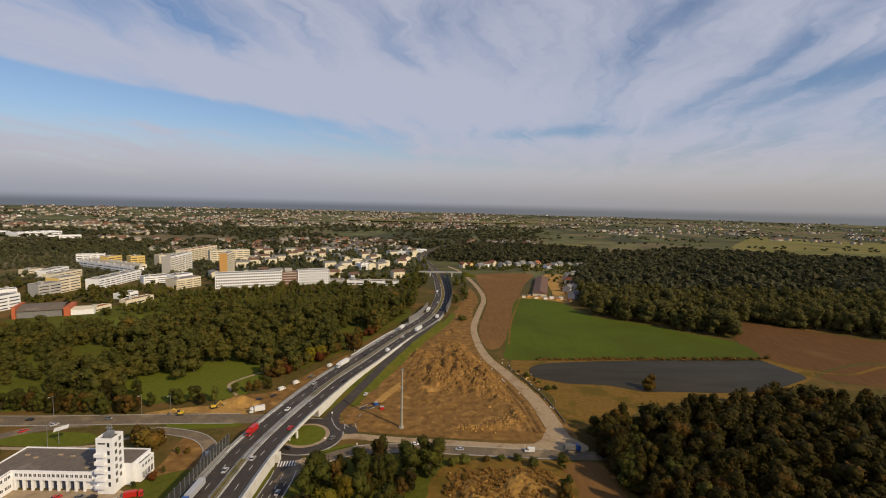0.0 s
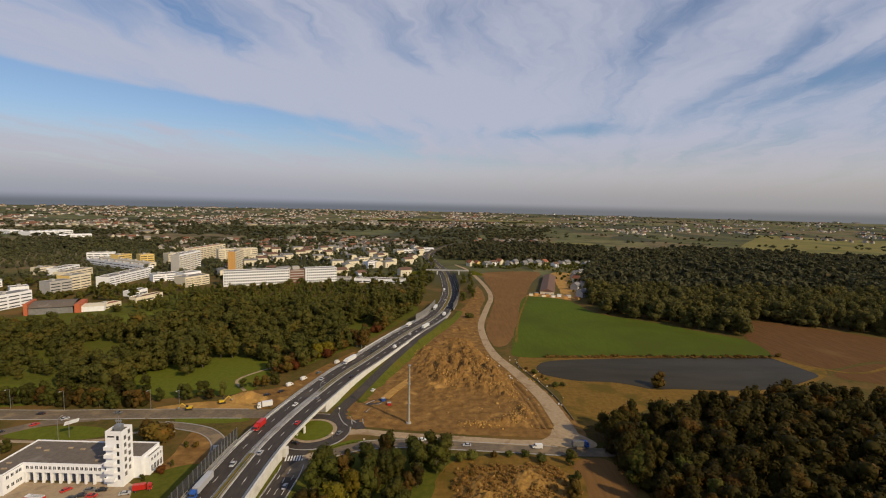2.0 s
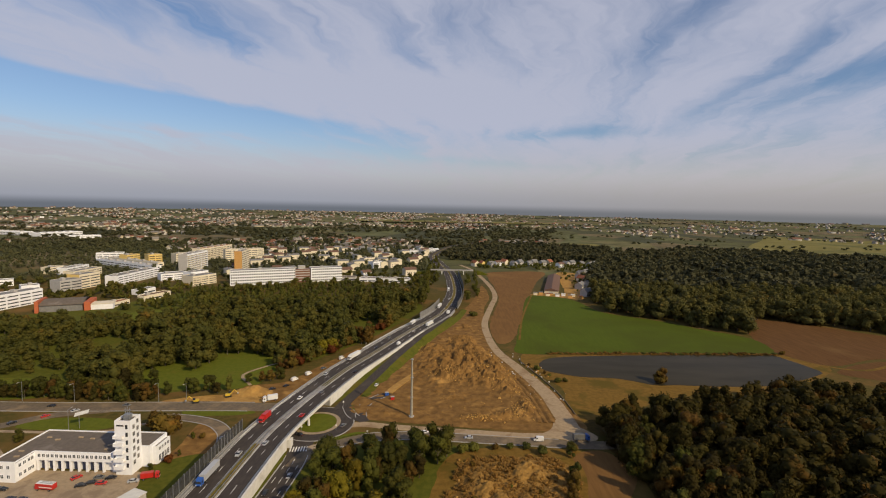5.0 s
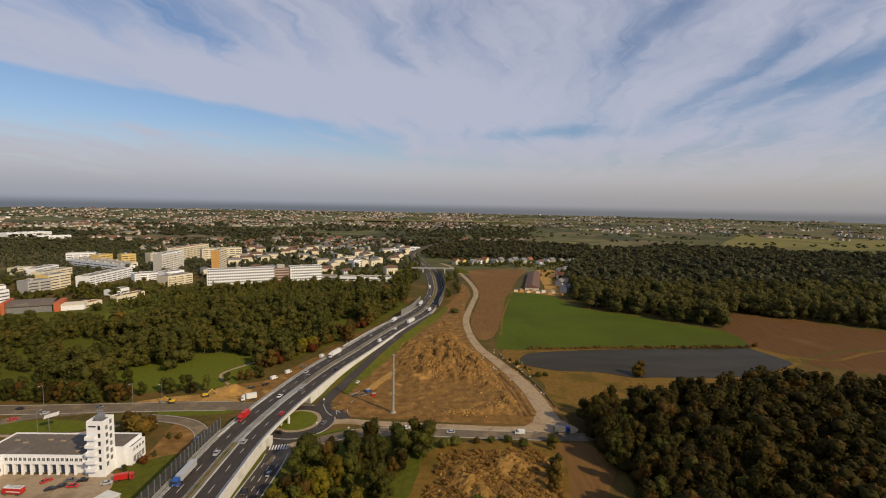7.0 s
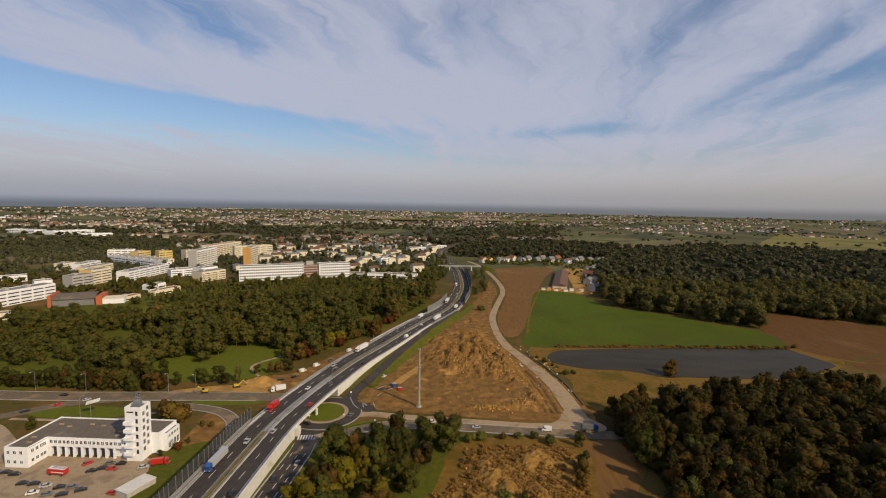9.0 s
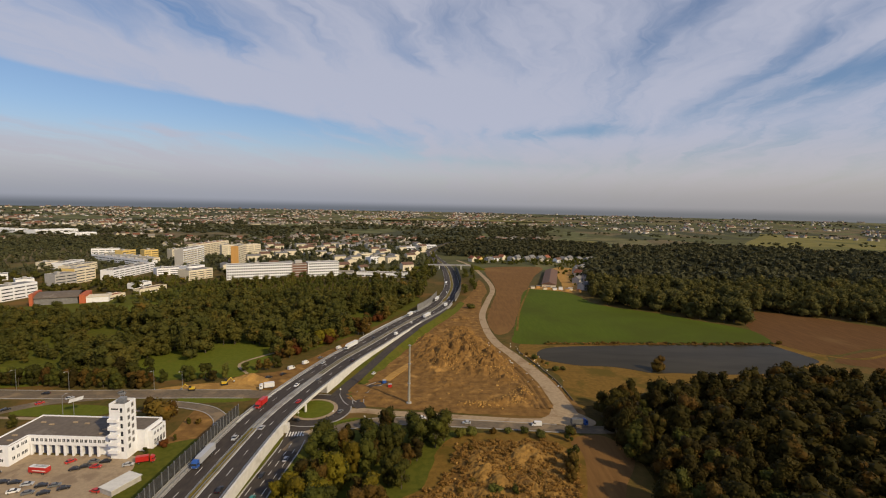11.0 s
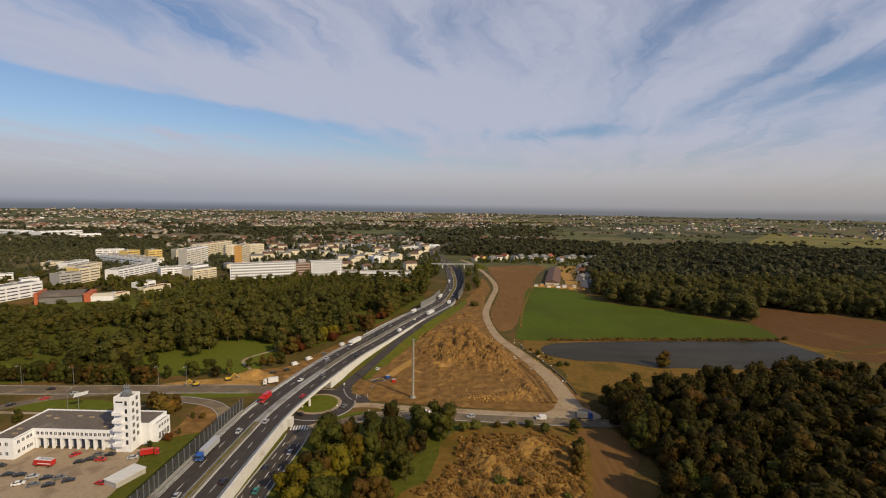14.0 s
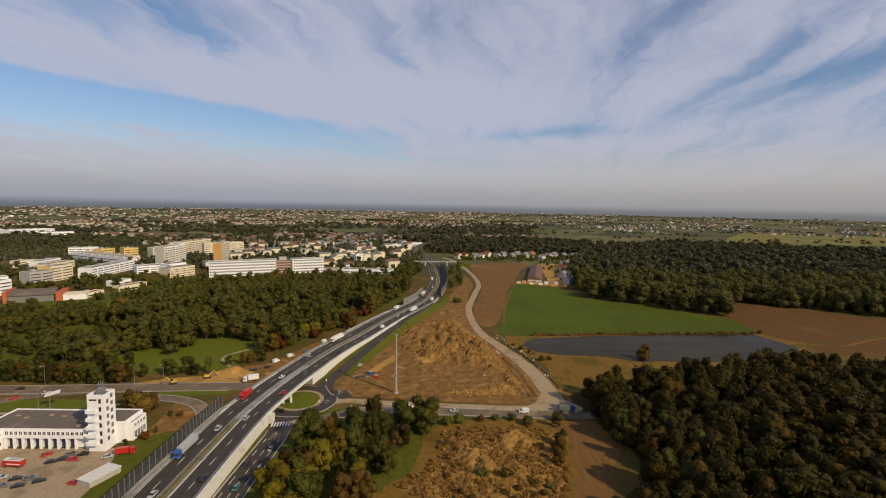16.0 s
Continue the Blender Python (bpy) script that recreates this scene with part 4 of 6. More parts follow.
# Hospital-like long white slab, two wings and a brown link
ribs = thing("slab_building", pose(-248, 516, 0, 0, 0, 26.6), "long white five-storey slab building with rows of windows", "building")
L = 125.0
for x0, x1 in ((0, 70), (88, L)):
    wall_box(ribs, x0, x1, 0, 14, 0, 17.0, RENDER_WHITE, ROOF_GREY)
wall_box(ribs, 70.05, 87.95, 2, 12, 0, 16.0, BRICK_DARK, ROOF_GREY, name="link_wall")
bm = bmesh.new()
box(bm, -0.75, 0.75, -0.12, 0.05, 0, 1.5)
pane = part("window", bm, GLASS_DARK, ribs)
pane.matrix_basis = Matrix.Translation((1.5, -0.0, 1.6))
for floor_no in range(5):
    for k in range(52):
        x = 1.5 + 2.4 * k
        if (x < 69 or 89 < x < 124) and (floor_no or k):
            again(pane, Matrix.Translation((x, 0.0, 1.6 + 3.2 * floor_no)), ribs)
    bm = bmesh.new()
    box(bm, 71, 87, 1.85, 2.02, 1.9 + 3.0 * floor_no, 3.0 + 3.0 * floor_no)
    part("window_band", bm, RENDER_GREY, ribs)
for x0, x1, y0, y1, z0, z1 in ((30, 34, 5, 9, 16.5, 19), (100, 103, 5, 8, 16.5, 18.6), (74, 82, 4, 10, 15.5, 19.5)):
    bm = bmesh.new()
    box(bm, x0, x1, y0, y1, z0, z1)
    part("roof_house", bm, RENDER_GREY, ribs)


FOOTPRINTS = []


def block(x, y, w, d, h, turn, wall, storeys, label, end_wall=None, roof=ROOF_GREY, balconies=False):
    """A flat-roofed block of flats: bands of windows storey by storey, on its front and both ends."""
    b = thing("apartment_block", pose(x, y, 0, 0, 0, turn), label, "building", "blocks of flats in the town")
    FOOTPRINTS.append((x, y, w, d, h, turn))
    wall_box(b, 0, w, 0, d, 0, h, wall, roof, 0.6)
    step = (h - 1.2) / storeys
    if end_wall:
        for gx in (-0.25, w + 0.02):
            bm = bmesh.new()
            box(bm, gx, gx + 0.23, -0.05, d + 0.05, 0, h + 0.1)
            part("end_wall", bm, end_wall, b)
    for s in range(storeys):
        z = 0.9 + step * s
        n = max(2, int(w / 9))
        for k in range(n):
            bm = bmesh.new()
            seg = w / n
            box(bm, k * seg + 0.8, (k + 1) * seg - 0.8, -0.1, 0.1, z, z + step * 0.31)
            part("window_band", bm, GLASS_DARK, b)
        if not end_wall:
            bm = bmesh.new()
            box(bm, w - 0.1, w + 0.1, d * 0.25, d * 0.75, z, z + step * 0.45)
            part("window_band", bm, GLASS_DARK, b)
        if balconies:
            for k in range(int(w / 8)):
                bm = bmesh.new()
                box(bm, k * 8 + 1, k * 8 + 4.5, -1.2, -0.12, z - 0.7, z + 0.35)
                part("balcony", bm, RENDER_CREAM, b)
    for k in range(max(1, int(w / 18))):
        bm = bmesh.new()
        box(bm, 6 + 18 * k, 9 + 18 * k, d * 0.4, d * 0.7, h - 0.5, h + 1.6)
        part("roof_house", bm, RENDER_GREY, b)
    return b


block(-375, 349, 62, 14, 12.7, 83, RENDER_WHITE, 4, "long white slab block with ribbon windows")
block(-385, 450, 21, 14, 12.7, 75, RENDER_GREY, 4, "grey and white stepped block of flats")
block(-384, 473, 26, 14, 15.3, 86, RENDER_CREAM, 5, "cream block of flats with a yellow gable", RENDER_YELLOW)
block(-362, 498, 74, 14, 11.0, 92, RENDER_WHITE, 4, "long white school building with ribbon windows")
block(-338, 535, 26, 16, 8.5, 45, RENDER_WHITE, 3, "low white block with ribbon windows")
block(-285, 507, 30, 18, 11.0, 66, RENDER_CREAM, 4, "cream stepped block of flats", None, ROOF_GREY, True)
block(-296, 524, 22, 14, 13.0, 66, RENDER_WHITE, 4, "pale upper wing of the stepped block")
block(-267, 588, 36, 9, 31.5, 100, RENDER_CREAM, 11, "tall block of flats with an orange gable", RENDER_ORANGE)
block(-347, 605, 60, 11, 24.0, 94, RENDER_WHITE, 8, "large white prefabricated block of flats", RENDER_GREY, ROOF_GREY, True)
block(-388, 712, 92, 13, 21.0, 86, RENDER_CREAM, 7, "large cream prefabricated block of flats", None, ROOF_TILE, True)
block(-353, 721, 58, 14, 20.0, 39, RENDER_CREAM, 6, "cream block of flats behind the others")
block(-518, 670, 138, 10, 7.6, -26, RENDER_WHITE, 2, "long low white building with a flat roof", None, RENDER_GREY)
block(-512, 686, 120, 9, 8.6, -26, RENDER_CREAM, 2, "long low pale building with a flat roof", None, RENDER_GREY)
block(-430, 654, 18, 14, 16.9, 54, RENDER_YELLOW, 5, "yellow plastered block of flats")
block(-412, 690, 40, 14, 15.0, 60, RENDER_CREAM, 5, "cream block of flats")
block(-473, 671, 22, 14, 13.6, 77, RENDER_YELLOW, 4, "pale yellow block of flats")
block(-553, 715, 36, 14, 10.2, 30, RENDER_WHITE, 3, "white block with ribbon windows")
block(-496, 565, 20, 12, 8.5, 83, RENDER_CREAM, 3, "low cream school building")
block(-473, 564, 40, 12, 8.5, 95, RENDER_WHITE, 3, "low white school wing")
block(-443, 537, 46, 12, 8.5, 91, RENDER_CREAM, 3, "low cream building between trees")
block(-490, 462, 34, 12, 6.8, 43, RENDER_WHITE, 2, "low white flat-roofed building")
block(-415, 440, 14, 12, 8.5, 50, RENDER_WHITE, 2, "small white flat-roofed building")
block(-347, 314, 24, 10, 5.1, 40, RENDER_CREAM, 1, "low cream pavilion among the trees")
block(-308, 452, 20, 9, 5.1, 78, RENDER_WHITE, 1, "low white school pavilion")
block(-284, 424, 30, 8, 5.1, 77, RENDER_CREAM, 1, "long low pale school pavilion", None, ROOF_BROWN)
block(-294, 394, 20, 8, 4.2, 80, RENDER_CREAM, 1, "low pale annex with a reddish roof", None, ROOF_TILE)
block(-114, 567, 61, 12, 5.1, 0, RENDER_WHITE, 1, "long low garage row with a dark roof", None, ROOF_FELT)
block(-150, 572, 30, 12, 4.6, 4, RENDER_GREY, 1, "low grey hall with a dark roof", None, ROOF_FELT)
block(-105, 900, 46, 12, 8, 12, RENDER_WHITE, 2, "white low commercial building")
block(-70, 960, 40, 14, 7, 10, RENDER_WHITE, 2, "white low commercial hall", None, RENDER_WHITE)
block(-118, 690, 22, 12, 10, 50, RENDER_WHITE, 3, "white blocky flat-roofed villa")
block(-140, 735, 22, 12, 10, 48, RENDER_CREAM, 3, "cream blocky flat-roofed villa")
block(-1000, 1121, 102, 40, 9.0, 76, RENDER_WHITE, 2, "wide white warehouse with a flat roof", None, RENDER_WHITE)
block(-1171, 1170, 98, 30, 9.0, -13, RENDER_WHITE, 2, "white warehouse among far trees", None, RENDER_WHITE)
block(-880, 1060, 60, 24, 9, 40, RENDER_WHITE, 2, "white hall among far trees", None, RENDER_WHITE)

# sports hall with grey roof and red ends
gym = thing("sports_hall", pose(-337, 370, 0, 0, 0, 26) @ Matrix.Diagonal((0.72, 0.9, 0.9, 1)), "sports hall with a curved grey roof and red end walls", "building")
FOOTPRINTS.append((-340, 352, 60, 50, 9, 26))
wall_box(gym, 2.0, 42, 0, 30, 0, 6.5, ROOF_GREY, None)
bm = bmesh.new()
N = 10
rows = [[bm.verts.new((x, -1 + 32 * k / N, 6.5 + 4.0 * math.sin(math.pi * (0.08 + 0.84 * k / N)) - 0.9)) for k in range(N + 1)] for x in (1.9, 43)]
low = [[bm.verts.new((v.co.x, v.co.y, v.co.z - 0.5)) for v in row] for row in rows]
for k in range(N):
    bm.faces.new((rows[0][k], rows[1][k], rows[1][k + 1], rows[0][k + 1]))
    bm.faces.new((low[0][k + 1], low[1][k + 1], low[1][k], low[0][k]))
for e in (0, N):
    bm.faces.new((rows[0][e], low[0][e], low[1][e], rows[1][e]))
part("roof", bm, ROOF_FELT, gym)
for x0, x1 in ((-1.5, 1.85), (44, 50)):
    bm = bmesh.new()
    box(bm, x0, x1, -2, 24, 0, 10.5 if x0 < 0 else 8)
    part("end_wall", bm, BRICK_RED, gym, "red clad end wall")
bm = bmesh.new()
box(bm, 50.05, 72, 0, 14, 0, 5)
part("annex", bm, RENDER_WHITE, gym)
bm = bmesh.new()
box(bm, 49.9, 72.4, -0.4, 14.4, 5.0, 5.5)
part("annex_roof", bm, RENDER_CREAM, gym)


# Small houses
def house(w, d, h, roof_h, wall, roof, label, category="house"):
    """A house with a gabled tiled roof, a chimney and windows; the origin lies at the middle of its base."""
    b = thing("house", pose(0, 0, 0), label, category, "houses of the suburb")
    bm = bmesh.new()
    box(bm, -w / 2, w / 2, -d / 2, d / 2, 0, h)
    ends = []
    for x in (-w / 2, w / 2):
        ends.append([bm.verts.new((x, -d / 2, h)), bm.verts.new((x, d / 2, h)), bm.verts.new((x, 0, h + roof_h - 0.15))])
        bm.faces.new(ends[-1])
    part("wall", bm, wall, b)
    bm = bmesh.new()
    for s in (-1, 1):
        e = 0.5
        q = [(-w / 2 - e, s * (d / 2 + e), h - e * roof_h / (d / 2)), (w / 2 + e, s * (d / 2 + e), h - e * roof_h / (d / 2)), (w / 2 + e, 0, h + roof_h), (-w / 2 - e, 0, h + roof_h)]
        top = [bm.verts.new((x, y, z + 0.2)) for x, y, z in q]
        low = [bm.verts.new(p) for p in q]
        bm.faces.new(top)
        bm.faces.new(low[::-1])
        for k in range(4):
            bm.faces.new((low[k], low[(k + 1) % 4], top[(k + 1) % 4], top[k]))
    bmesh.ops.recalc_face_normals(bm, faces=bm.faces[:])
    part("roof", bm, roof, b)
    bm = bmesh.new()
    box(bm, w * 0.15, w * 0.15 + 0.7, 0.4, 1.1, h + roof_h * 0.5, h + roof_h + 0.9)
    part("chimney", bm, BRICK_DARK, b)
    bm = bmesh.new()
    box(bm, -0.6, 0.6, -0.08, 0.04, 0, 1.3)
    win = part("window", bm, GLASS_DARK, b)
    win.matrix_basis = Matrix.Translation((-w * 0.3, -d / 2, 1.0))
    for x, z in ((0.0, 1.0), (0.3, 1.0), (-0.3, 3.9), (0.0, 3.9), (0.3, 3.9)):
        if z + 1.3 < h:
            again(win, Matrix.Translation((w * x, -d / 2, z)), b)
    return b


protos = [house(11, 9, 5.6, 3.6, RENDER_CREAM, ROOF_TILE, "cream two-storey house with a red tiled roof"),
          house(12, 9, 5.6, 2.4, RENDER_WHITE, ROOF_BROWN, "white two-storey house with a brown roof"),
          house(10, 9, 5.8, 3.0, RENDER_GREY, ROOF_GREY, "grey two-storey house with a grey roof"),
          house(16, 11, 8.6, 2.6, RENDER_CREAM, ROOF_BROWN, "cream three-storey villa with a brown roof"),
          house(9, 8, 3.4, 3.2, RENDER_YELLOW, ROOF_TILE, "small yellowish house with a steep red roof"),
          house(18, 11, 8.6, 1.6, RENDER_CREAM, ROOF_GREY, "cream three-storey villa with a shallow grey roof")]
hr = random.Random(5)
spots = []
for gx in range(-340, -60, 25):                       # villas behind the slab building
    for gy in range(610, 1000, 44):
        if hr.random() < 0.54 and not (gx < -290 and gy < 760):
            spots.append((gx + hr.uniform(-7, 7), gy + hr.uniform(-12, 12) + (gx + 200) * 0.15, hr.choice((1, 3, 3, 5, 5, 2))))
for k in range(17):                                   # row along the wood
    spots.append((34 + 12.5 * k, 742 + hr.uniform(0, 34) + 2.0 * k, hr.choice((0, 1, 2, 4, 2))))
for k in range(10):
    spots.append((146 + 3.2 * k + hr.uniform(-4, 14), 515 + 18 * k + hr.uniform(-4, 4), hr.choice((4, 0, 4, 2))))
for k, (x, y, i) in enumerate(spots):
    m = pose(x, y, 0, 0, 0, hr.choice((35, 40, 48, 125)) + hr.uniform(-6, 6))
    if i is not None and protos[i].get("placed"):
        copy_thing(protos[i], m)
    else:
        protos[i].matrix_basis = m
        protos[i]["placed"] = 1
for p in protos:
    if not p.get("placed"):
        p.matrix_basis = pose(-60 - 30 * protos.index(p), 640, 0)
# farmyard with long brown barn
barn = thing("barn", pose(122, 578, 0, 0, 0, 77), "long low barn with a dark brown roof", "barn")
bm = bmesh.new()
box(bm, -62, 62, -7.5, 7.5, 0, 3.6)
part("wall", bm, RENDER_CREAM, barn)
bm = bmesh.new()
tri = [[bm.verts.new((x, y, z)) for y, z in ((-8.2, 3.4), (0, 6.6), (8.2, 3.4))] for x in (-62.6, 62.6)]
for k in range(3):
    bm.faces.new((tri[0][k], tri[1][k], tri[1][(k + 1) % 3], tri[0][(k + 1) % 3]))
bm.faces.new(tri[0])
bm.faces.new(tri[1][::-1])
bmesh.ops.recalc_face_normals(bm, faces=bm.faces[:])
part("roof", bm, ROOF_BROWN, barn)
patch("farmyard", [(84, 508), (110, 500), (134, 488), (146, 530), (164, 600), (176, 690), (150, 690), (136, 600), (122, 520), (96, 520)], 0.1, SAND, "trodden pale farmyard", "yard", 1.0)
for k in range(9):
    sh = thing("shed", pose(90 + 5.6 * k + hr.uniform(-1, 1), 509 - 1.6 * k + 5 * (k % 2) + hr.uniform(-1, 1), 0.1, 0, 0, hr.uniform(-12, 12)), "small pale timber garden shed in the yard", "shed", "sheds in the yard")
    bm = bmesh.new()
    box(bm, -2, 2, -1.5, 1.5, 0, 2.4)
    part("wall", bm, hr.choice((RENDER_CREAM, RENDER_ORANGE, RENDER_WHITE)), sh)
    bm = bmesh.new()
    box(bm, -2.3, 2.3, -1.8, 1.8, 2.4, 2.65, bevel=0.05)
    part("roof", bm, hr.choice((ROOF_GREY, ROOF_TILE, CONCRETE)), sh)

# Woods: far ones are one mass each
rng = np.random.default_rng(7)


def in_the_way(x, y):
    """Too near a block of flats, in front of its windows, or on the motorway."""
    for bx, by, w, d, h, turn in FOOTPRINTS:
        a = radians(turn)
        u, v = (x - bx) * math.cos(a) + (y - by) * math.sin(a), (y - by) * math.cos(a) - (x - bx) * math.sin(a)
        if -5 < u < w + 5 and -16 < v < d + 4:
            return True
    return y > 400 and any(abs(p.y - y) < 5 and abs(p.x - x) < 19 for p in hw)


MID = [tree_arrays(rng, "round", 400, 0.074, 9, core=0.80, ball=KNOT) for _ in range(4)] + [tree_arrays(rng, "cone", 360, 0.070, 9, core=0.80, ball=KNOT) for _ in range(4)] + [tree_arrays(rng, "tall", 280, 0.072, 6, core=0.7, ball=KNOT) for _ in range(2)]
BROAD = [tree_arrays(rng, "round", 500, 0.064, 7, core=0.80, ball=BALL) for _ in range(5)] + [tree_arrays(rng, "cone", 420, 0.062, 7, core=0.78, ball=BALL) for _ in range(2)] + [tree_arrays(rng, "tall", 380, 0.062, 6, core=0.7, ball=KNOT)]
FAR = [tree_arrays(rng, "round", 40, 0.22, 3, trunk=False, core=0.9, ball=KNOT) for _ in range(5)]


def with_height(pts, lo, hi):
    return [(x, y, 0.0, rng.uniform(lo, hi)) for x, y in pts]


WOOD_NE = [(142, 470), (140, 425), (176, 403), (220, 360), (232, 356), (256, 422), (312, 398), (346, 370), (440, 335), (800, 320), (1000, 700), (900, 980), (560, 1130), (290, 950), (225, 760), (170, 620)]
front = [p for p in scatter(WOOD_NE, 9.6, rng) if p[1] < 520 and p[0] < 540 and p[0] < p[1] * 1.15 + 20]
back = [p for p in scatter(WOOD_NE, 12.5, rng) if not (p[1] < 520 and p[0] < 540) and p[0] < p[1] * 1.15 + 20]
# The leaf colours of these woods already hold the distance haze.
grove("woodland", with_height(front, 13, 21), BROAD, [LEAF_FIELD_HAZE, BARK], "dense mixed wood turning brown beside the fields", "woods", rng, (0.95, 1.35))
grove("woodland", with_height(back, 13, 19), FAR, [LEAF_FAR_HAZE, BARK], "wide haze-tinted wood reaching into the distance", "woods", rng, (1.0, 1.4))
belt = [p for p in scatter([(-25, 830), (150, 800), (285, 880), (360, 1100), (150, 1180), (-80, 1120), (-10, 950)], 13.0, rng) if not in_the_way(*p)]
grove("woodland", with_height(belt, 12, 17), FAR, [LEAF_FAR_HAZE, BARK], "belt of haze-tinted trees behind the houses", "woods", rng, (1.0, 1.4))
PARK = [(-345, 330), (-330, 280), (-260, 236), (-204, 236), (-190, 226), (-168, 219), (-158, 225), (-168, 250), (-151, 248), (-137, 256), (-140, 272), (-122, 280), (-106, 276), (-100, 262), (-88, 258), (-77, 282), (-66, 312), (-47, 364), (-30, 424), (-26, 480), (-60, 440), (-115, 425), (-190, 410), (-235, 385), (-290, 345)]
park_holes = [[(-268, 363), (-248, 390), (-217, 370), (-231, 337)]]
park = [p for p in scatter(PARK, 8.6, rng, park_holes, keep=0.97) if not in_the_way(*p) and noise.noise((p[0] * 0.022, p[1] * 0.022, 6.0)) > -0.42]
park_at = [(x, y, 0.0, (13.2 + 6.0 * noise.noise((x * 0.03, y * 0.03, 1.5))) * rng.uniform(0.62, 1.25) * (0.78 if x < -215 else 1.0)) for x, y in park]
grove("park_trees", park_at, BROAD, [LEAF_GREEN, BARK], "dense green park trees with first autumn tints", "trees", rng, (0.95, 1.35))
# trees between the town's buildings
town = []
for x, y in scatter([(-900, 330), (-350, 345), (-240, 395), (-190, 430), (-60, 450), (-12, 560), (-12, 700), (-45, 900), (-60, 1050), (-900, 1050)], 12.5, rng, keep=0.85):
    slabline = 0.5 * (x + 248) + 516
    if in_the_way(x, y):
        continue
    if -262 < x < -125 and slabline - 26 < y < slabline + 18:
        continue
    if noise.noise((x * 0.012, y * 0.012, 4.0)) > -0.3:
        town.append((x, y))
grove("town_trees", with_height([p for p in town if p[1] - 0.35 * p[0] < 660], 6, 12), FAR, [LEAF_GREEN, BARK], "green trees between the houses of the town", "trees", rng, (0.9, 1.3))
grove("town_trees", with_height([p for p in town if p[1] - 0.35 * p[0] >= 660], 6, 12), FAR, [LEAF_FAR_HAZE, BARK], "haze-tinted green trees among the far streets", "trees", rng, (0.9, 1.3))
screen = [p for p in scatter([(-262, 490), (-128, 553), (-40, 500), (-30, 470), (-60, 438), (-190, 415), (-240, 430)], 8.5, rng) if not (p[0] > -130 and in_the_way(*p))]
grove("park_trees", with_height(screen, 4.5, 8), MID, [LEAF_GREEN, BARK], "green trees in front of the white slab building", "trees", rng)

# Far suburbs and villages: houses and woods past counting
HOUSE = (np.array([(-1, -1, 0), (1, -1, 0), (1, 1, 0), (-1, 1, 0), (-1, -1, 1), (1, -1, 1), (1, 1, 1), (-1, 1, 1), (-1.1, -1.12, .97), (1.1, -1.12, .97), (1.1, 0, 1.75), (-1.1, 0, 1.75), (-1.1, 1.12, .97), (1.1, 1.12, .97), (-1.1, 0, 1.75), (1.1, 0, 1.75),
                   (-1, -1, 1), (-1, 1, 1), (-1, 0, 1.7), (-1, 0, 1.7), (1, -1, 1), (1, 1, 1), (1, 0, 1.7), (1, 0, 1.7)], float),
         np.array([(0, 1, 5, 4), (1, 2, 6, 5), (2, 3, 7, 6), (3, 0, 4, 7), (8, 9, 10, 11), (13, 12, 14, 15), (17, 16, 18, 19), (20, 21, 22, 23)]), np.array([0, 0, 0, 0, 1, 1, 0, 0]))


def suburb(name, places, label):
    V, Q, S, count = [], [], [], 0
    v, q, s = HOUSE
    for x, y in places:
        a = rng.choice((0.2, 1.77, 0.5, -0.4)) + rng.uniform(-0.15, 0.15)
        w, d, h = rng.uniform(3.8, 7.0), rng.uniform(3.4, 5.2), rng.uniform(3.4, 6)
        if rng.random() < 0.07:
            w, d, h = w * 2.6, d * 2.0, h * 1.1
        X, Y = v[:, 0] * w, v[:, 1] * d
        V.append(np.stack([X * math.cos(a) - Y * math.sin(a) + x, X * math.sin(a) + Y * math.cos(a) + y, v[:, 2] * h + lift(x, y)], 1))
        Q.append(q + count)
        S.append(s)
        count += len(v)
    me = mesh_from_arrays(name, np.concatenate(V), np.concatenate(Q), np.concatenate(S), [HOUSE_WALL, HOUSE_ROOF])
    return tagged(new(name, me), label, "houses", kind="stuff")


def polar(n, a0, a1, r0, r1, gate, power=1.0):
    out = []
    while len(out) < n:
        a, r = radians(rng.uniform(a0, a1)), r0 * (r1 / r0) ** (rng.random() ** power)
        x, y = r * math.sin(a), r * math.cos(a)
        if noise.noise((x * 0.0035, y * 0.0035, 9.0)) > gate:
            out.append((x, y))
    return out


suburb("suburb_houses", polar(1500, -50, 4, 2000, 4120, -0.08) + polar(130, -50, -20, 1000, 2300, 0.1), "far suburb of pale houses with red and grey roofs")
suburb("village_houses", polar(90, 2, 30, 1900, 2500, 0.12) + polar(60, 30, 52, 2100, 2700, 0.15) + polar(420, 0, 52, 2500, 4120, 0.0), "scattered far village houses with pale walls")
suburb("suburb_houses", [(rng.uniform(-420, -60), rng.uniform(1000, 1260)) for _ in range(110)] + [(rng.uniform(20, 260), rng.uniform(1150, 1300)) for _ in range(24)], "suburb houses with red roofs among trees")
works = thing("factory_halls", pose(-1900, 2100, 0, 0, 0, 62), "far pale factory halls with flat roofs", "factory")
for k in range(7):
    bm = bmesh.new()
    box(bm, -210 + 70 * k, -165 + 60 * k, -60 + 70 * (k % 3), -30 + 70 * (k % 3), 0, 9 + 3 * (k % 2), bevel=0.3)
    part("hall", bm, RENDER_WHITE, works)
far_trees = [p for p in polar(2600, -52, 52, 2300, 4100, -0.6, 0.8) if noise.noise((p[0] * 0.0026, p[1] * 0.006, 2.0)) > 0.05 and not (p[0] > 150 and p[1] < 1250)]
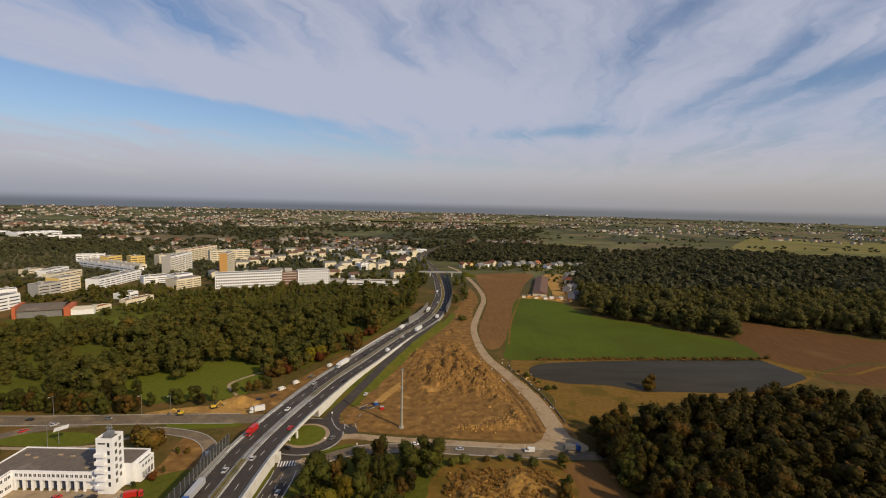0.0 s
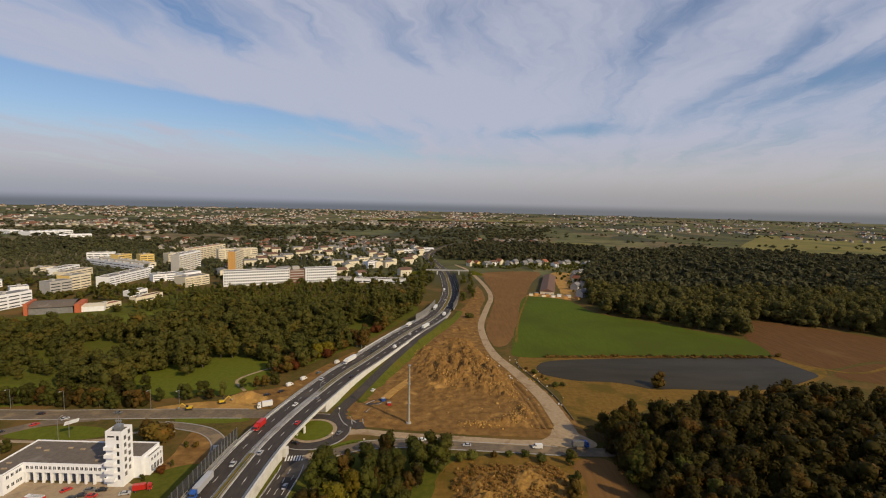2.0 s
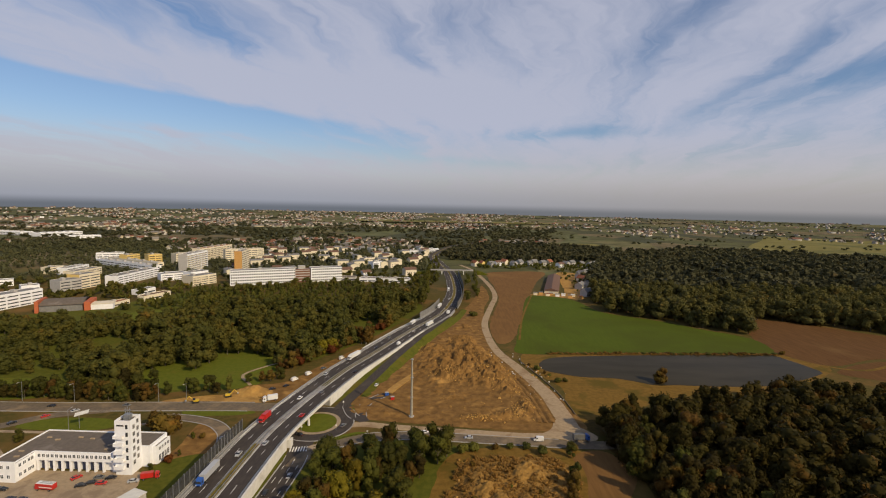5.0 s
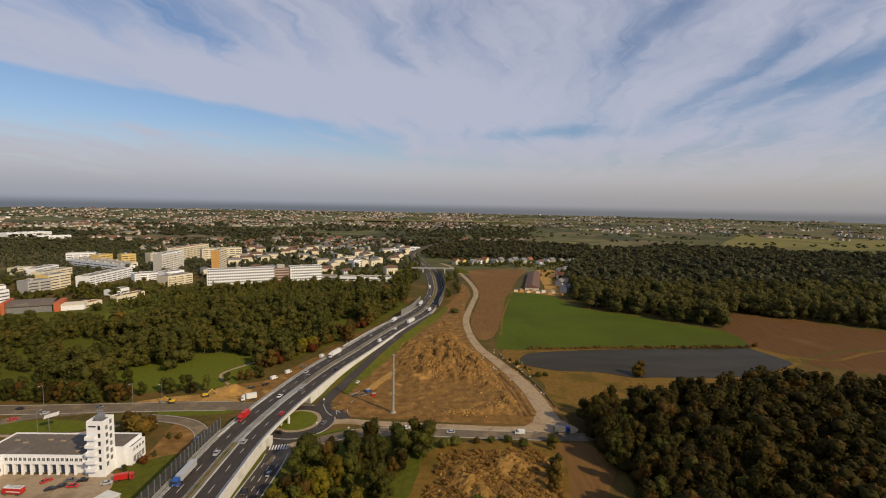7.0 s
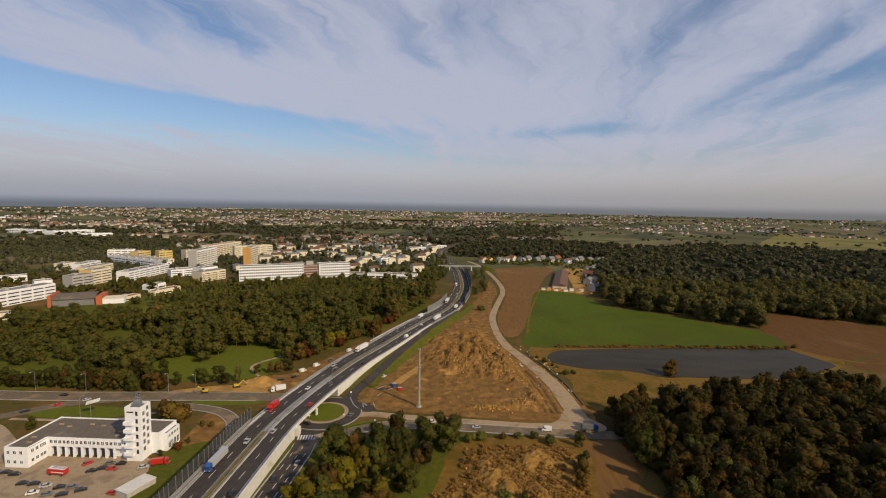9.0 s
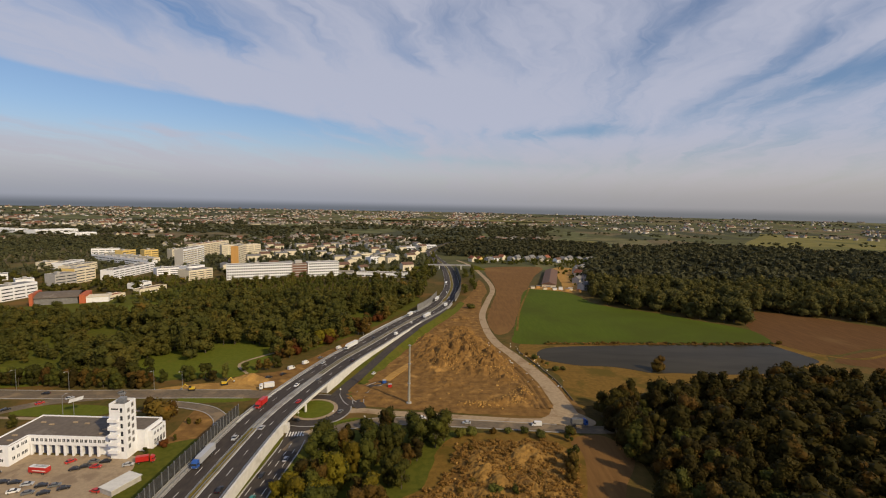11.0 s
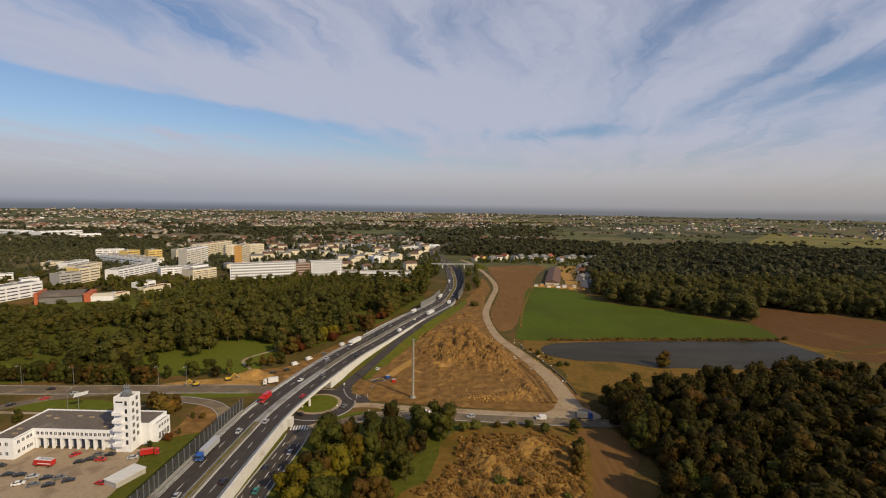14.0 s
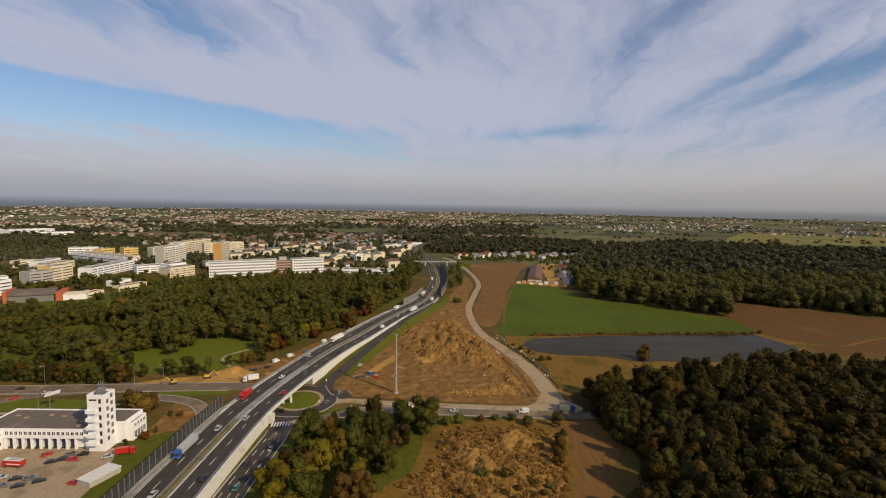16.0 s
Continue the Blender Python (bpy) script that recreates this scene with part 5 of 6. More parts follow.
grove("far_trees", [(x, y, lift(x, y), rng.uniform(6, 10)) for x, y in far_trees], FAR, [LEAF_FAR_HAZE, BARK], "far lines and clumps of haze-tinted trees", "trees", rng, (1.6, 3.4))
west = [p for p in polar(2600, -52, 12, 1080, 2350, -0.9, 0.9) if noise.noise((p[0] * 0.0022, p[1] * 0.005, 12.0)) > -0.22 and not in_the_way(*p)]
grove("far_woods", [(x, y, 0.0, rng.uniform(8, 12)) for x, y in west], FAR, [LEAF_FAR_HAZE, BARK], "haze-tinted wood beyond the town", "woods", rng, (1.5, 2.6))
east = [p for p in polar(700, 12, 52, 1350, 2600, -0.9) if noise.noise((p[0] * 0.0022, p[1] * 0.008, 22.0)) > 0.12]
grove("far_trees", [(x, y, lift(x, y), rng.uniform(6, 10)) for x, y in east], FAR, [LEAF_FAR_HAZE, BARK], "field trees between far meadows", "trees", rng, (1.4, 2.6))
gardens = [(30 + 230 * rng.random(), 722 + 76 * rng.random(), 0.0, rng.uniform(4, 8.5)) for _ in range(240)] + [(140 + 50 * rng.random(), 520 + 190 * rng.random(), 0.0, rng.uniform(3, 7)) for _ in range(60)]
grove("garden_trees", gardens, FAR, [LEAF_GREEN, BARK], "garden trees round the houses", "trees", rng, (0.9, 1.4))
between = [p for p in scatter([(-300, 392), (-240, 396), (-205, 432), (-262, 484), (-300, 515), (-345, 488), (-330, 440), (-285, 425)], 9.0, rng, keep=0.8) if not in_the_way(*p)]
grove("town_trees", with_height(between, 5, 9), MID, [LEAF_GREEN, BARK], "green trees round the school buildings", "trees", rng)
FAR_MEADOW = surface("far_meadow", (0.15, 0.135, 0.040), (0.20, 0.175, 0.055), 0.01, 0.95, 0.0, (0.11, 0.11, 0.035), 0.004, spec=0.1)
patch("far_meadow", [(760, 1185), (1150, 1120), (1560, 1480), (2000, 2050), (1500, 2200), (1050, 1650)], 0.3, FAR_MEADOW, "wide pale yellowish meadow beyond the wood", "field", 8.0, step=60.0)
patch("far_meadow", [(120, 1195), (330, 1215), (380, 1300), (130, 1275)], 0.3, FAR_MEADOW, "pale yellow field behind the tree belt", "field", 4.0, step=30.0)
patch("far_meadow", [(-500, 2550), (600, 2700), (1300, 2900), (1100, 3300), (-300, 3200)], 0.3 + lift(400, 2900), FAR_MEADOW, "far pale green meadows", "field", 20.0, step=120.0)

# Motorway walls, rails, markings, barrier
def panels(name, y0, y1, d, z_top, label, step=6.0, thick=0.35, material=None):
    """A retaining wall of concrete panels that follows the motorway's edge down to the ground."""
    wall = thing(name, pose(0, 0, 0), label, "wall", kind="structure")
    row = offset_row(curve_points([p for p in hw_part(y0, y1)], 6.0), d)
    for a, b in zip(row[:-1], row[1:]):
        t = Vector((b.x - a.x, b.y - a.y)).normalized()
        n = Vector((t.y, -t.x)) * thick
        gap = t * 0.03
        bm = bmesh.new()
        foot = [(a.x + gap.x, a.y + gap.y), (b.x - gap.x, b.y - gap.y), (b.x - gap.x + n.x, b.y - gap.y + n.y), (a.x + gap.x + n.x, a.y + gap.y + n.y)]
        low = [bm.verts.new((x, y, -0.2)) for x, y in foot]
        top = [bm.verts.new((x, y, z + z_top)) for (x, y), z in zip(foot, (a.z, b.z, b.z, a.z))]
        bm.faces.new(top)
        for k in range(4):
            bm.faces.new((low[k], low[(k + 1) % 4], top[(k + 1) % 4], top[k]))
        bmesh.ops.recalc_face_normals(bm, faces=bm.faces[:])
        part("panel", bm, material or CONCRETE, wall)
    return wall


panels("retaining_wall", 40, 172, 9.22, 0.35, "tall pale concrete retaining wall of the motorway")
panels("retaining_wall", 212, 318, 9.22, 0.35, "pale concrete retaining wall sinking along the slip road")
for y0, y1, d in ((20, 340, 9.0), (20, 340, -9.6)):
    bm = bmesh.new()
    slab(bm, hw_part(y0, y1), d, d + 0.55, 0.55, -0.1)
    tagged(part("parapet", bm, CONCRETE if d > 0 else CONCRETE_GREY), "low concrete parapet along the motorway edge", "parapet", kind="structure")
# abutments and piers of the bridge
for (x0, x1, y0, y1) in ((-78.0, -60.0, 171.0, 173.5), (-71.5, -54.5, 214.5, 216.5)):
    bm = bmesh.new()
    box(bm, x0, x1, y0, y1, 0, 3.2)
    tagged(part("abutment", bm, CONCRETE), "pale concrete bridge abutment", "bridge", kind="structure")
for k in range(4):
    bm = bmesh.new()
    tube(bm, (-71.5 + 4.2 * k, 192.5 - 1.0 * k, 0.2), (-71.5 + 4.2 * k, 192.5 - 1.0 * k, 3.2), 0.55, 0.55, 16)
    tagged(part("bridge_pier", bm, CONCRETE), "round concrete bridge pier", "pier", kind="structure")
# embankment slopes of grass
for y0, y1, d0, d1 in ((-200, 170, -9.4, -17.0), (216, 430, -9.4, -15.5), (318, 430, 14.0, 19.0)):
    row = hw_part(y0, y1)
    a, b = offset_row(row, d0), offset_row(row, d1)
    bm = bmesh.new()
    lo = [Vector((p.x, p.y, 0.02)) for p in b]
    hi = [Vector((p.x, p.y, p.z - 0.1)) for p in a]
    ribbon(bm, hi, lo) if d0 > 0 else ribbon(bm, lo, hi)
    tagged(part("grass_slope", bm, GRASS), "grassy motorway embankment slope", "embankment", kind="structure")
row = [Vector((p.x, p.y, p.z)) for p in curve_points([(-46, 222, 0.3), (-42.6, 238, 1.2), (-33.4, 275, 2.9), (-22.5, 318, 3.1), (-12, 358, 2.2), (-4, 390, 1.5)], 4.0)]
bm = bmesh.new()
ribbon(bm, offset_row(row, 2.5), [Vector((p.x, p.y, 0.05)) for p in offset_row(row, 7.5)])
tagged(part("grass_slope", bm, GRASS), "yellowing grass slope below the slip road", "embankment", kind="structure")
edge = offset_row(hw_part(214, 345), 9.62)             # rising turf between the wall and the slip road
bm = bmesh.new()
turf = []
for p in edge:
    q = min(row, key=lambda r: abs(r.y - p.y - 3.0))
    turf.append(Vector((q.x, max(q.y, p.y), max(0.12, q.z - 0.12) if p.y > 222 else 0.12)))
ribbon(bm, [Vector((p.x, p.y, t.z)) for p, t in zip(edge, turf)], turf)
tagged(part("grass_slope", bm, GRASS), "rising turf between the wall and the slip road", "embankment", kind="structure")

bm = bmesh.new()                                       # lane markings
for d in (-4.75, 4.75):
    mid = [p for p in offset_row(curve_points(hw_part(20, 700), 1.0), d)]
    i = 0
    while i + 4 < len(mid):
        slab(bm, mid[i:i + 4], -0.08, 0.08, 0.075, 0.03)
        i += 10
tagged(part("lane_marking", bm, PAINT_WHITE), "white dashed lane markings", "road marking", kind="stuff")
for d in (-7.9, -1.6, 1.6, 7.9):
    bm = bmesh.new()
    slab(bm, offset_row(hw_part(20, 900), d), -0.09, 0.09, 0.07, 0.03)
    tagged(part("edge_line", bm, PAINT_WHITE), "white edge line of the motorway", "road marking", kind="structure")
bm = bmesh.new()                                       # concrete gutters beside the median
for d in (-1.55, 1.0):
    slab(bm, hw_part(20, 420), d, d + 0.5, 0.14, 0.0)
tagged(part("kerb", bm, CONCRETE_GREY), "pale concrete kerbs along the median", "kerb", kind="structure")


def rail(name, row, label):
    """A steel guard rail: one beam, each post a piece."""
    g = thing(name, pose(0, 0, 0), label, "guard rail", kind="structure")
    bm = bmesh.new()
    slab(bm, row, -0.04, 0.04, 0.80, 0.48)
    part("beam", bm, STEEL, g)
    bm = bmesh.new()
    box(bm, -0.06, 0.06, -0.06, 0.06, -0.1, 0.78)
    post = part("post", bm, STEEL, g)
    post.matrix_basis = Matrix.Translation(row[0])
    for p in row[1:]:
        again(post, Matrix.Translation(p), g)


for d in (-0.7, 0.7):
    rail("guard_rail", offset_row(hw_part(60, 420), d), "galvanised steel guard rail on the median")
rail("guard_rail", offset_row(hw_part(60, 420), -8.7), "galvanised steel guard rail on the motorway edge")
rail("guard_rail", offset_row(hw_part(60, 420), 8.55), "galvanised steel guard rail on the motorway edge")

# see-through noise barrier
ACRYLIC = bpy.data.materials.new("smoked_acrylic")
ACRYLIC.use_nodes = True
net = Net(ACRYLIC.node_tree)
clear, gloss, both = net.n("ShaderNodeBsdfTransparent"), net.n("ShaderNodeBsdfPrincipled"), net.n("ShaderNodeMixShader")
clear.inputs[0].default_value = (0.55, 0.57, 0.58, 1)
gloss.inputs["Base Color"].default_value, gloss.inputs["Roughness"].default_value = (0.10, 0.10, 0.10, 1), 0.2
both.inputs[0].default_value = 0.5
net.put(both.inputs[1], clear.outputs[0])
net.put(both.inputs[2], gloss.outputs[0])
net.put(net.n("ShaderNodeOutputMaterial").inputs[0], both.outputs[0])
POST_DARK = surface("dark_posts", (0.10, 0.10, 0.10), (0.14, 0.14, 0.14), 1.0, 0.6)


def noise_barrier(y0, y1, d, height, panel_mat, label, step=4.0, post_mat=None):
    g = thing("noise_barrier", pose(0, 0, 0), label, "noise barrier", kind="structure")
    row = offset_row(curve_points(hw_part(y0, y1), step), d)
    for i, p in enumerate(row):
        bm = bmesh.new()
        box(bm, -0.12, 0.12, -0.12, 0.12, -0.4, height)
        part("post", bm, post_mat or POST_DARK, g).matrix_basis = Matrix.Translation(p)
        if i:
            a = row[i - 1]
            bm = bmesh.new()
            slab(bm, [a, p], -0.03, 0.03, height - 0.1, 0.5)
            part("panel", bm, panel_mat, g)
    bm = bmesh.new()
    slab(bm, row, -0.1, 0.1, 0.5, -0.4)
    part("plinth", bm, CONCRETE_GREY, g)


noise_barrier(60, 178, -10.3, 5.0, ACRYLIC, "noise barrier of smoked clear panels between grey steel posts", 2.0, STEEL)
noise_barrier(372, 450, -10.2, 5.0, ROOF_GREY, "grey panelled noise barrier beside the motorway")
noise_barrier(425, 640, 10.0, 6.4, POST_DARK, "dark panelled noise barrier along the motorway curve")
bm = bmesh.new()
slab(bm, offset_row(hw_part(285, 395), -12.5), -0.5, 0.5, -0.9, -4.2)
tagged(part("works_barrier", bm, CONCRETE), "white concrete works barrier beside the motorway", "barrier", kind="structure")
bm = bmesh.new()
slab(bm, offset_row(hw_part(40, 168), -14.6), -0.35, 0.35, -2.75, -3.1)
tagged(part("gutter", bm, CONCRETE), "pale concrete gutter down the motorway bank", "gutter", kind="structure")
# overpass far along
bm = bmesh.new()
slab(bm, [Vector((x, 652 + 0.06 * x, 6.4)) for x in (-34, -20, 0, 16, 30)], -3, 3, 0, -1.2)
tagged(part("overpass", bm, CONCRETE_GREY), "pale concrete road bridge over the motorway", "bridge", kind="structure")
for x in (-16, 14):
    bm = bmesh.new()
    box(bm, x - 0.6, x + 0.6, 648.5, 655.5, 0, 5.3)
    tagged(part("bridge_pier", bm, CONCRETE), "concrete pier of the road bridge", "pier", kind="structure")
for s in (-1, 1):
    bm = bmesh.new()
    rowx = [Vector((s * x, 652 + 0.06 * s * x, z)) for x, z in ((32, 6.3), (40, 4.0), (48 if s > 0 else 80, 0.2))]
    slab(bm, rowx if s > 0 else rowx[::-1], -4.5, 4.5, 0, -6.0)
    tagged(part("ramp", bm, GRASS), "grassy ramp of the road bridge", "embankment", kind="structure")

# Markings of the side roads and the crossing
bm = bmesh.new()
mid = curve_points([(-57.0, 100), (-56.6, 132), (-56, 148), (-55.6, 160), (-56, 166)], 1.0)
mid = [Vector((p.x, p.y, 0.11)) for p in mid]
for d, dash in ((-0.2, 6), (2.2, 8), (-2.6, 8)):
    i, r = 0, offset_row(mid, d)
    while i + 3 < len(r):
        slab(bm, r[i:i + 4], -0.08, 0.08, 0.02, -0.02)
        i += dash
for d in (-4.0, 4.0):
    slab(bm, offset_row(mid, d), -0.08, 0.08, 0.02, -0.02)
tagged(part("lane_marking", bm, PAINT_WHITE), "white lane markings of the slip road", "road marking", kind="stuff")
for (cx, cy, turn, n) in ((-56.3, 170.4, 8, 7), (-88.0, 176.0, -60, 5)):
    bm = bmesh.new()
    for k in range(n):
        box(bm, -0.25 + (k - n / 2) * 1.0, 0.25 + (k - n / 2) * 1.0, -1.8, 1.8, 0.02, 0.05)
    ob = tagged(part("zebra_crossing", bm, PAINT_WHITE), "white painted zebra crossing", "road marking", kind="structure")
    ob.matrix_basis = pose(cx, cy, 0.16, 0, 0, turn)
patch("traffic_island", [(-53, 169.5), (-49, 173), (-51, 174.6), (-54, 172)], 0.28, PAVING, "small paved traffic island", "traffic island", 0.0, step=1.0)
patch("grass_verge", [(-50.5, 176.4), (-44, 181.6), (-37.5, 185.6), (-33, 185.2), (-41, 180.6), (-48.5, 174.8)], 0.22, GRASS_BRIGHT, "grass wedge between the slip roads", "grass", 0.1)
patch("grass_verge", [(-60.8, 120), (-60.6, 150), (-60, 166), (-61.2, 168), (-61.6, 150), (-61.6, 120)], 0.2, GRASS, "narrow grass strip below the wall", "grass", 0.1)
road("slip_road", [(-36.5, 195), (-39.2, 201), (-39.8, 209), (-37.5, 217), (-30.5, 227)], 4.4, 0.2, ASPHALT, "unfinished stub of dark new asphalt", step=1.5, kerb=(3, 3))
road("slip_road", [(-49, 215), (-46, 206.7), (-42.5, 200.2), (-37, 196)], 4.0, 0.21, ASPHALT, "narrow dark asphalt bypass of the roundabout", step=1.5, kerb=(3, 3))
patch("grass_verge", [(-42.6, 205), (-41.8, 202.4), (-42.2, 208), (-42.8, 212), (-45.2, 211), (-44.6, 208)], 0.32, GRASS_BRIGHT, "small grass island by the roundabout", "grass", 0.0, step=1.0)
road("gravel_track", [(-30.5, 227), (-26, 240), (-16, 262)], 4.0, 0.5, SAND, "strip of yellow sand on the building ground")

# Tall mast on the building ground, lamps, signs
mast = thing("steel_mast", pose(-16.8, 201.3, 0), "tall pale tapered steel mast without lamps", "mast")
bm = bmesh.new()
tube(bm, (0, 0, 0), (0, 0, 26.5), 0.62, 0.34, 16)
part("shaft", bm, surface("mast_paint", (0.27, 0.25, 0.20), (0.34, 0.32, 0.26), 0.8, 0.6), mast)
bm = bmesh.new()
tube(bm, (0, 0, 0), (0, 0, 0.7), 1.2, 1.1, 16)
part("foundation", bm, CONCRETE_GREY, mast)
bm = bmesh.new()
for z in (9.0, 17.8, 26.0):
    tube(bm, (0, 0, z), (0, 0, z + 0.25), 0.72, 0.72, 16)
part("flange", bm, STEEL, mast)


def street_lamp():
    g = thing("street_lamp", pose(0, 0, 0), "slim grey steel street lamp with one arm", "street lamp", "street lamps by the roads")
    bm = bmesh.new()
    tube(bm, (0, 0, 0), (0, 0, 9), 0.11, 0.07)
    part("pole", bm, STEEL, g)
    bm = bmesh.new()
    tube(bm, (0, 0, 8.95), (1.8, 0, 9.3), 0.06, 0.05)
    part("arm", bm, STEEL, g)
    bm = bmesh.new()
    box(bm, 1.6, 2.5, -0.17, 0.17, 9.2, 9.38, bevel=0.04)
    part("lamp_head", bm, RENDER_GREY, g)
    return g


lamp = street_lamp()
lamp_at = [(-134.8, 208.6, -90), (-171.6, 205.0, -90), (-196, 205, -90), (-121.9, 209, -90), (-152, 178, 90), (-61, 222, 0)]
lamp.matrix_basis = pose(*lamp_at[0][:2], 0, 0, 0, lamp_at[0][2])
for x, y, a in lamp_at[1:]:
    copy_thing(lamp, pose(x, y, 0, 0, 0, a))
# flat canopy sign on a pole beside the station road
canopy = thing("information_sign", pose(-150.2, 181.2, 0, 0, 0, 15), "pale slanted panel on a single pole on the verge", "sign")
bm = bmesh.new()
tube(bm, (0, 0, 0), (0, 0, 6.2), 0.14, 0.12)
part("pole", bm, STEEL, canopy)
bm = bmesh.new()
box(bm, -2.6, 2.6, -0.9, 0.9, -0.1, 0.1, bevel=0.04)
part("panel", bm, CONCRETE, canopy).matrix_basis = pose(1.0, 0, 6.3, 30, -14, 0)
BLUE_SIGN = surface("sign_blue", (0.05, 0.10, 0.32), (0.06, 0.12, 0.36), 1.0, 0.5)
for x, y, a in ((-32.8, 182.0, 0), (-60.1, 184.0, 40), (-46.4, 186.0, 20), (-49, 209.5, 30)):
    s = thing("road_sign", pose(x, y, 0.1, 0, 0, a), "small white and grey road sign on a post", "road sign", "road signs")
    bm = bmesh.new()
    tube(bm, (0, 0, 0), (0, 0, 2.6), 0.05, 0.05)
    part("post", bm, STEEL, s)
    bm = bmesh.new()
    box(bm, -0.32, 0.32, -0.08, -0.02, 2.0, 2.65, bevel=0.015)
    part("plate", bm, PAINT_WHITE, s)

# Vehicles
TYRE = surface("tyre_rubber", (0.02, 0.02, 0.02), (0.03, 0.03, 0.03), 5.0, 0.9)
RIM = surface("wheel_rim", (0.35, 0.35, 0.36), (0.45, 0.45, 0.46), 3.0, 0.35, metal=0.8)
LIGHT_GLASS = glassy("lamp_glass", (0.75, 0.75, 0.72), 0.15)
LIGHT_RED = glassy("tail_lamp_glass", (0.35, 0.02, 0.02), 0.2)


def paint(name, c):
    return surface(name, c, tuple(v * 0.92 for v in c), 1.5, 0.28, spec=0.6)


PAINTS = {"silver": paint("silver_paint", (0.42, 0.43, 0.45)), "black": paint("black_paint", (0.018, 0.018, 0.022)), "white": paint("white_paint", (0.74, 0.74, 0.73)),
          "red": paint("red_paint", (0.48, 0.025, 0.02)), "blue": paint("blue_paint", (0.03, 0.10, 0.38)), "yellow": paint("yellow_paint", (0.62, 0.42, 0.03)),
          "teal": paint("teal_paint", (0.03, 0.22, 0.20)), "grey": paint("grey_paint", (0.14, 0.145, 0.15)), "orange": paint("orange_paint", (0.60, 0.22, 0.03))}


def profile(points, half, inset=0.0):
    """A solid from a side outline (x, z), 2 * half wide, its upper points drawn in by inset."""
    bm = bmesh.new()
    zs = [z for _, z in points]
    lo, hi = min(zs), max(zs)
    sides = []
    for s in (-1, 1):
        sides.append([bm.verts.new((x, s * (half - inset * (z - lo) / max(hi - lo, 0.01)), z)) for x, z in points])
    bm.faces.new(sides[0])
    bm.faces.new(sides[1][::-1])
    n = len(points)
    for k in range(n):
        bm.faces.new((sides[0][k], sides[1][k], sides[1][(k + 1) % n], sides[0][(k + 1) % n]))
    bmesh.ops.recalc_face_normals(bm, faces=bm.faces[:])
    return bm


def wheels(parent, xs, half, r=0.32, width=0.22):
    bm = bmesh.new()
    tube(bm, (0, -width / 2, 0), (0, width / 2, 0), r, r, 14)
    first = part("wheel", bm, TYRE, parent)
    bm = bmesh.new()
    tube(bm, (0, -width / 2 - 0.015, 0), (0, width / 2 + 0.015, 0), r * 0.58, r * 0.58, 10)
    part("rim", bm, RIM, first)
    first.matrix_basis = Matrix.Translation((xs[0], -half, r))
    for i, x in enumerate(xs):
        for s in (-1, 1):
            if i or s > 0:
                w = again(first, Matrix.Translation((x, s * half, r)), parent)
                again(first.children[0], Matrix.Identity(4), w)


def car(colour, label, van=False):
    g = thing("van" if van else "car", pose(0, 0, 0), label, "van" if van else "car", "vehicles on the roads")
    p = PAINTS[colour]
    if van:
        body = [(-2.6, 0.35), (2.5, 0.35), (2.6, 0.6), (2.55, 1.05), (1.9, 1.25), (1.25, 2.3), (0.9, 2.42), (-2.5, 2.42), (-2.62, 2.2)]
        part("body", profile(body, 0.98, 0.10), p, g)
        part("windscreen", profile([(1.98, 1.22), (1.93, 1.30), (1.36, 2.2), (1.34, 2.12)], 0.80, 0.05), GLASS_DARK, g).location.x = 0.06
        for s in (-1, 1):
            bm = bmesh.new()
            box(bm, 0.6, 1.45, s * 0.90 - 0.04, s * 0.90 + 0.04, 1.35, 1.95)
            part("side_window", bm, GLASS_DARK, g)
        wheels(g, (1.65, -1.7), 0.9, 0.35)
        front, tail, hw_ = 2.56, -2.6, 0.75
    else:
        body = [(-2.1, 0.3), (2.05, 0.3), (2.15, 0.5), (2.1, 0.72), (1.25, 0.92), (-1.75, 0.98), (-2.12, 0.92), (-2.18, 0.6)]
        part("body", profile(body, 0.88, 0.05), p, g)
        cabin = [(1.15, 0.93), (0.45, 1.40), (-0.95, 1.44), (-1.72, 0.98)]
        part("cabin_glass", profile(cabin, 0.80, 0.14), GLASS_DARK, g)
        part("roof", profile([(0.50, 1.36), (0.35, 1.47), (-0.85, 1.50), (-1.08, 1.38)], 0.70, 0.06), p, g)
        wheels(g, (1.32, -1.32), 0.80, 0.31)
        front, tail, hw_ = 2.12, -2.15, 0.62
    for s in (-1, 1):
        bm = bmesh.new()
        box(bm, front - 0.12, front + 0.02, s * hw_ - 0.16, s * hw_ + 0.16, 0.55, 0.72, bevel=0.02)
        part("headlight", bm, LIGHT_GLASS, g)
        bm = bmesh.new()
        box(bm, tail - 0.03, tail + 0.1, s * hw_ - 0.14, s * hw_ + 0.14, 0.62, 0.82, bevel=0.02)
        part("tail_light", bm, LIGHT_RED, g)
    return g


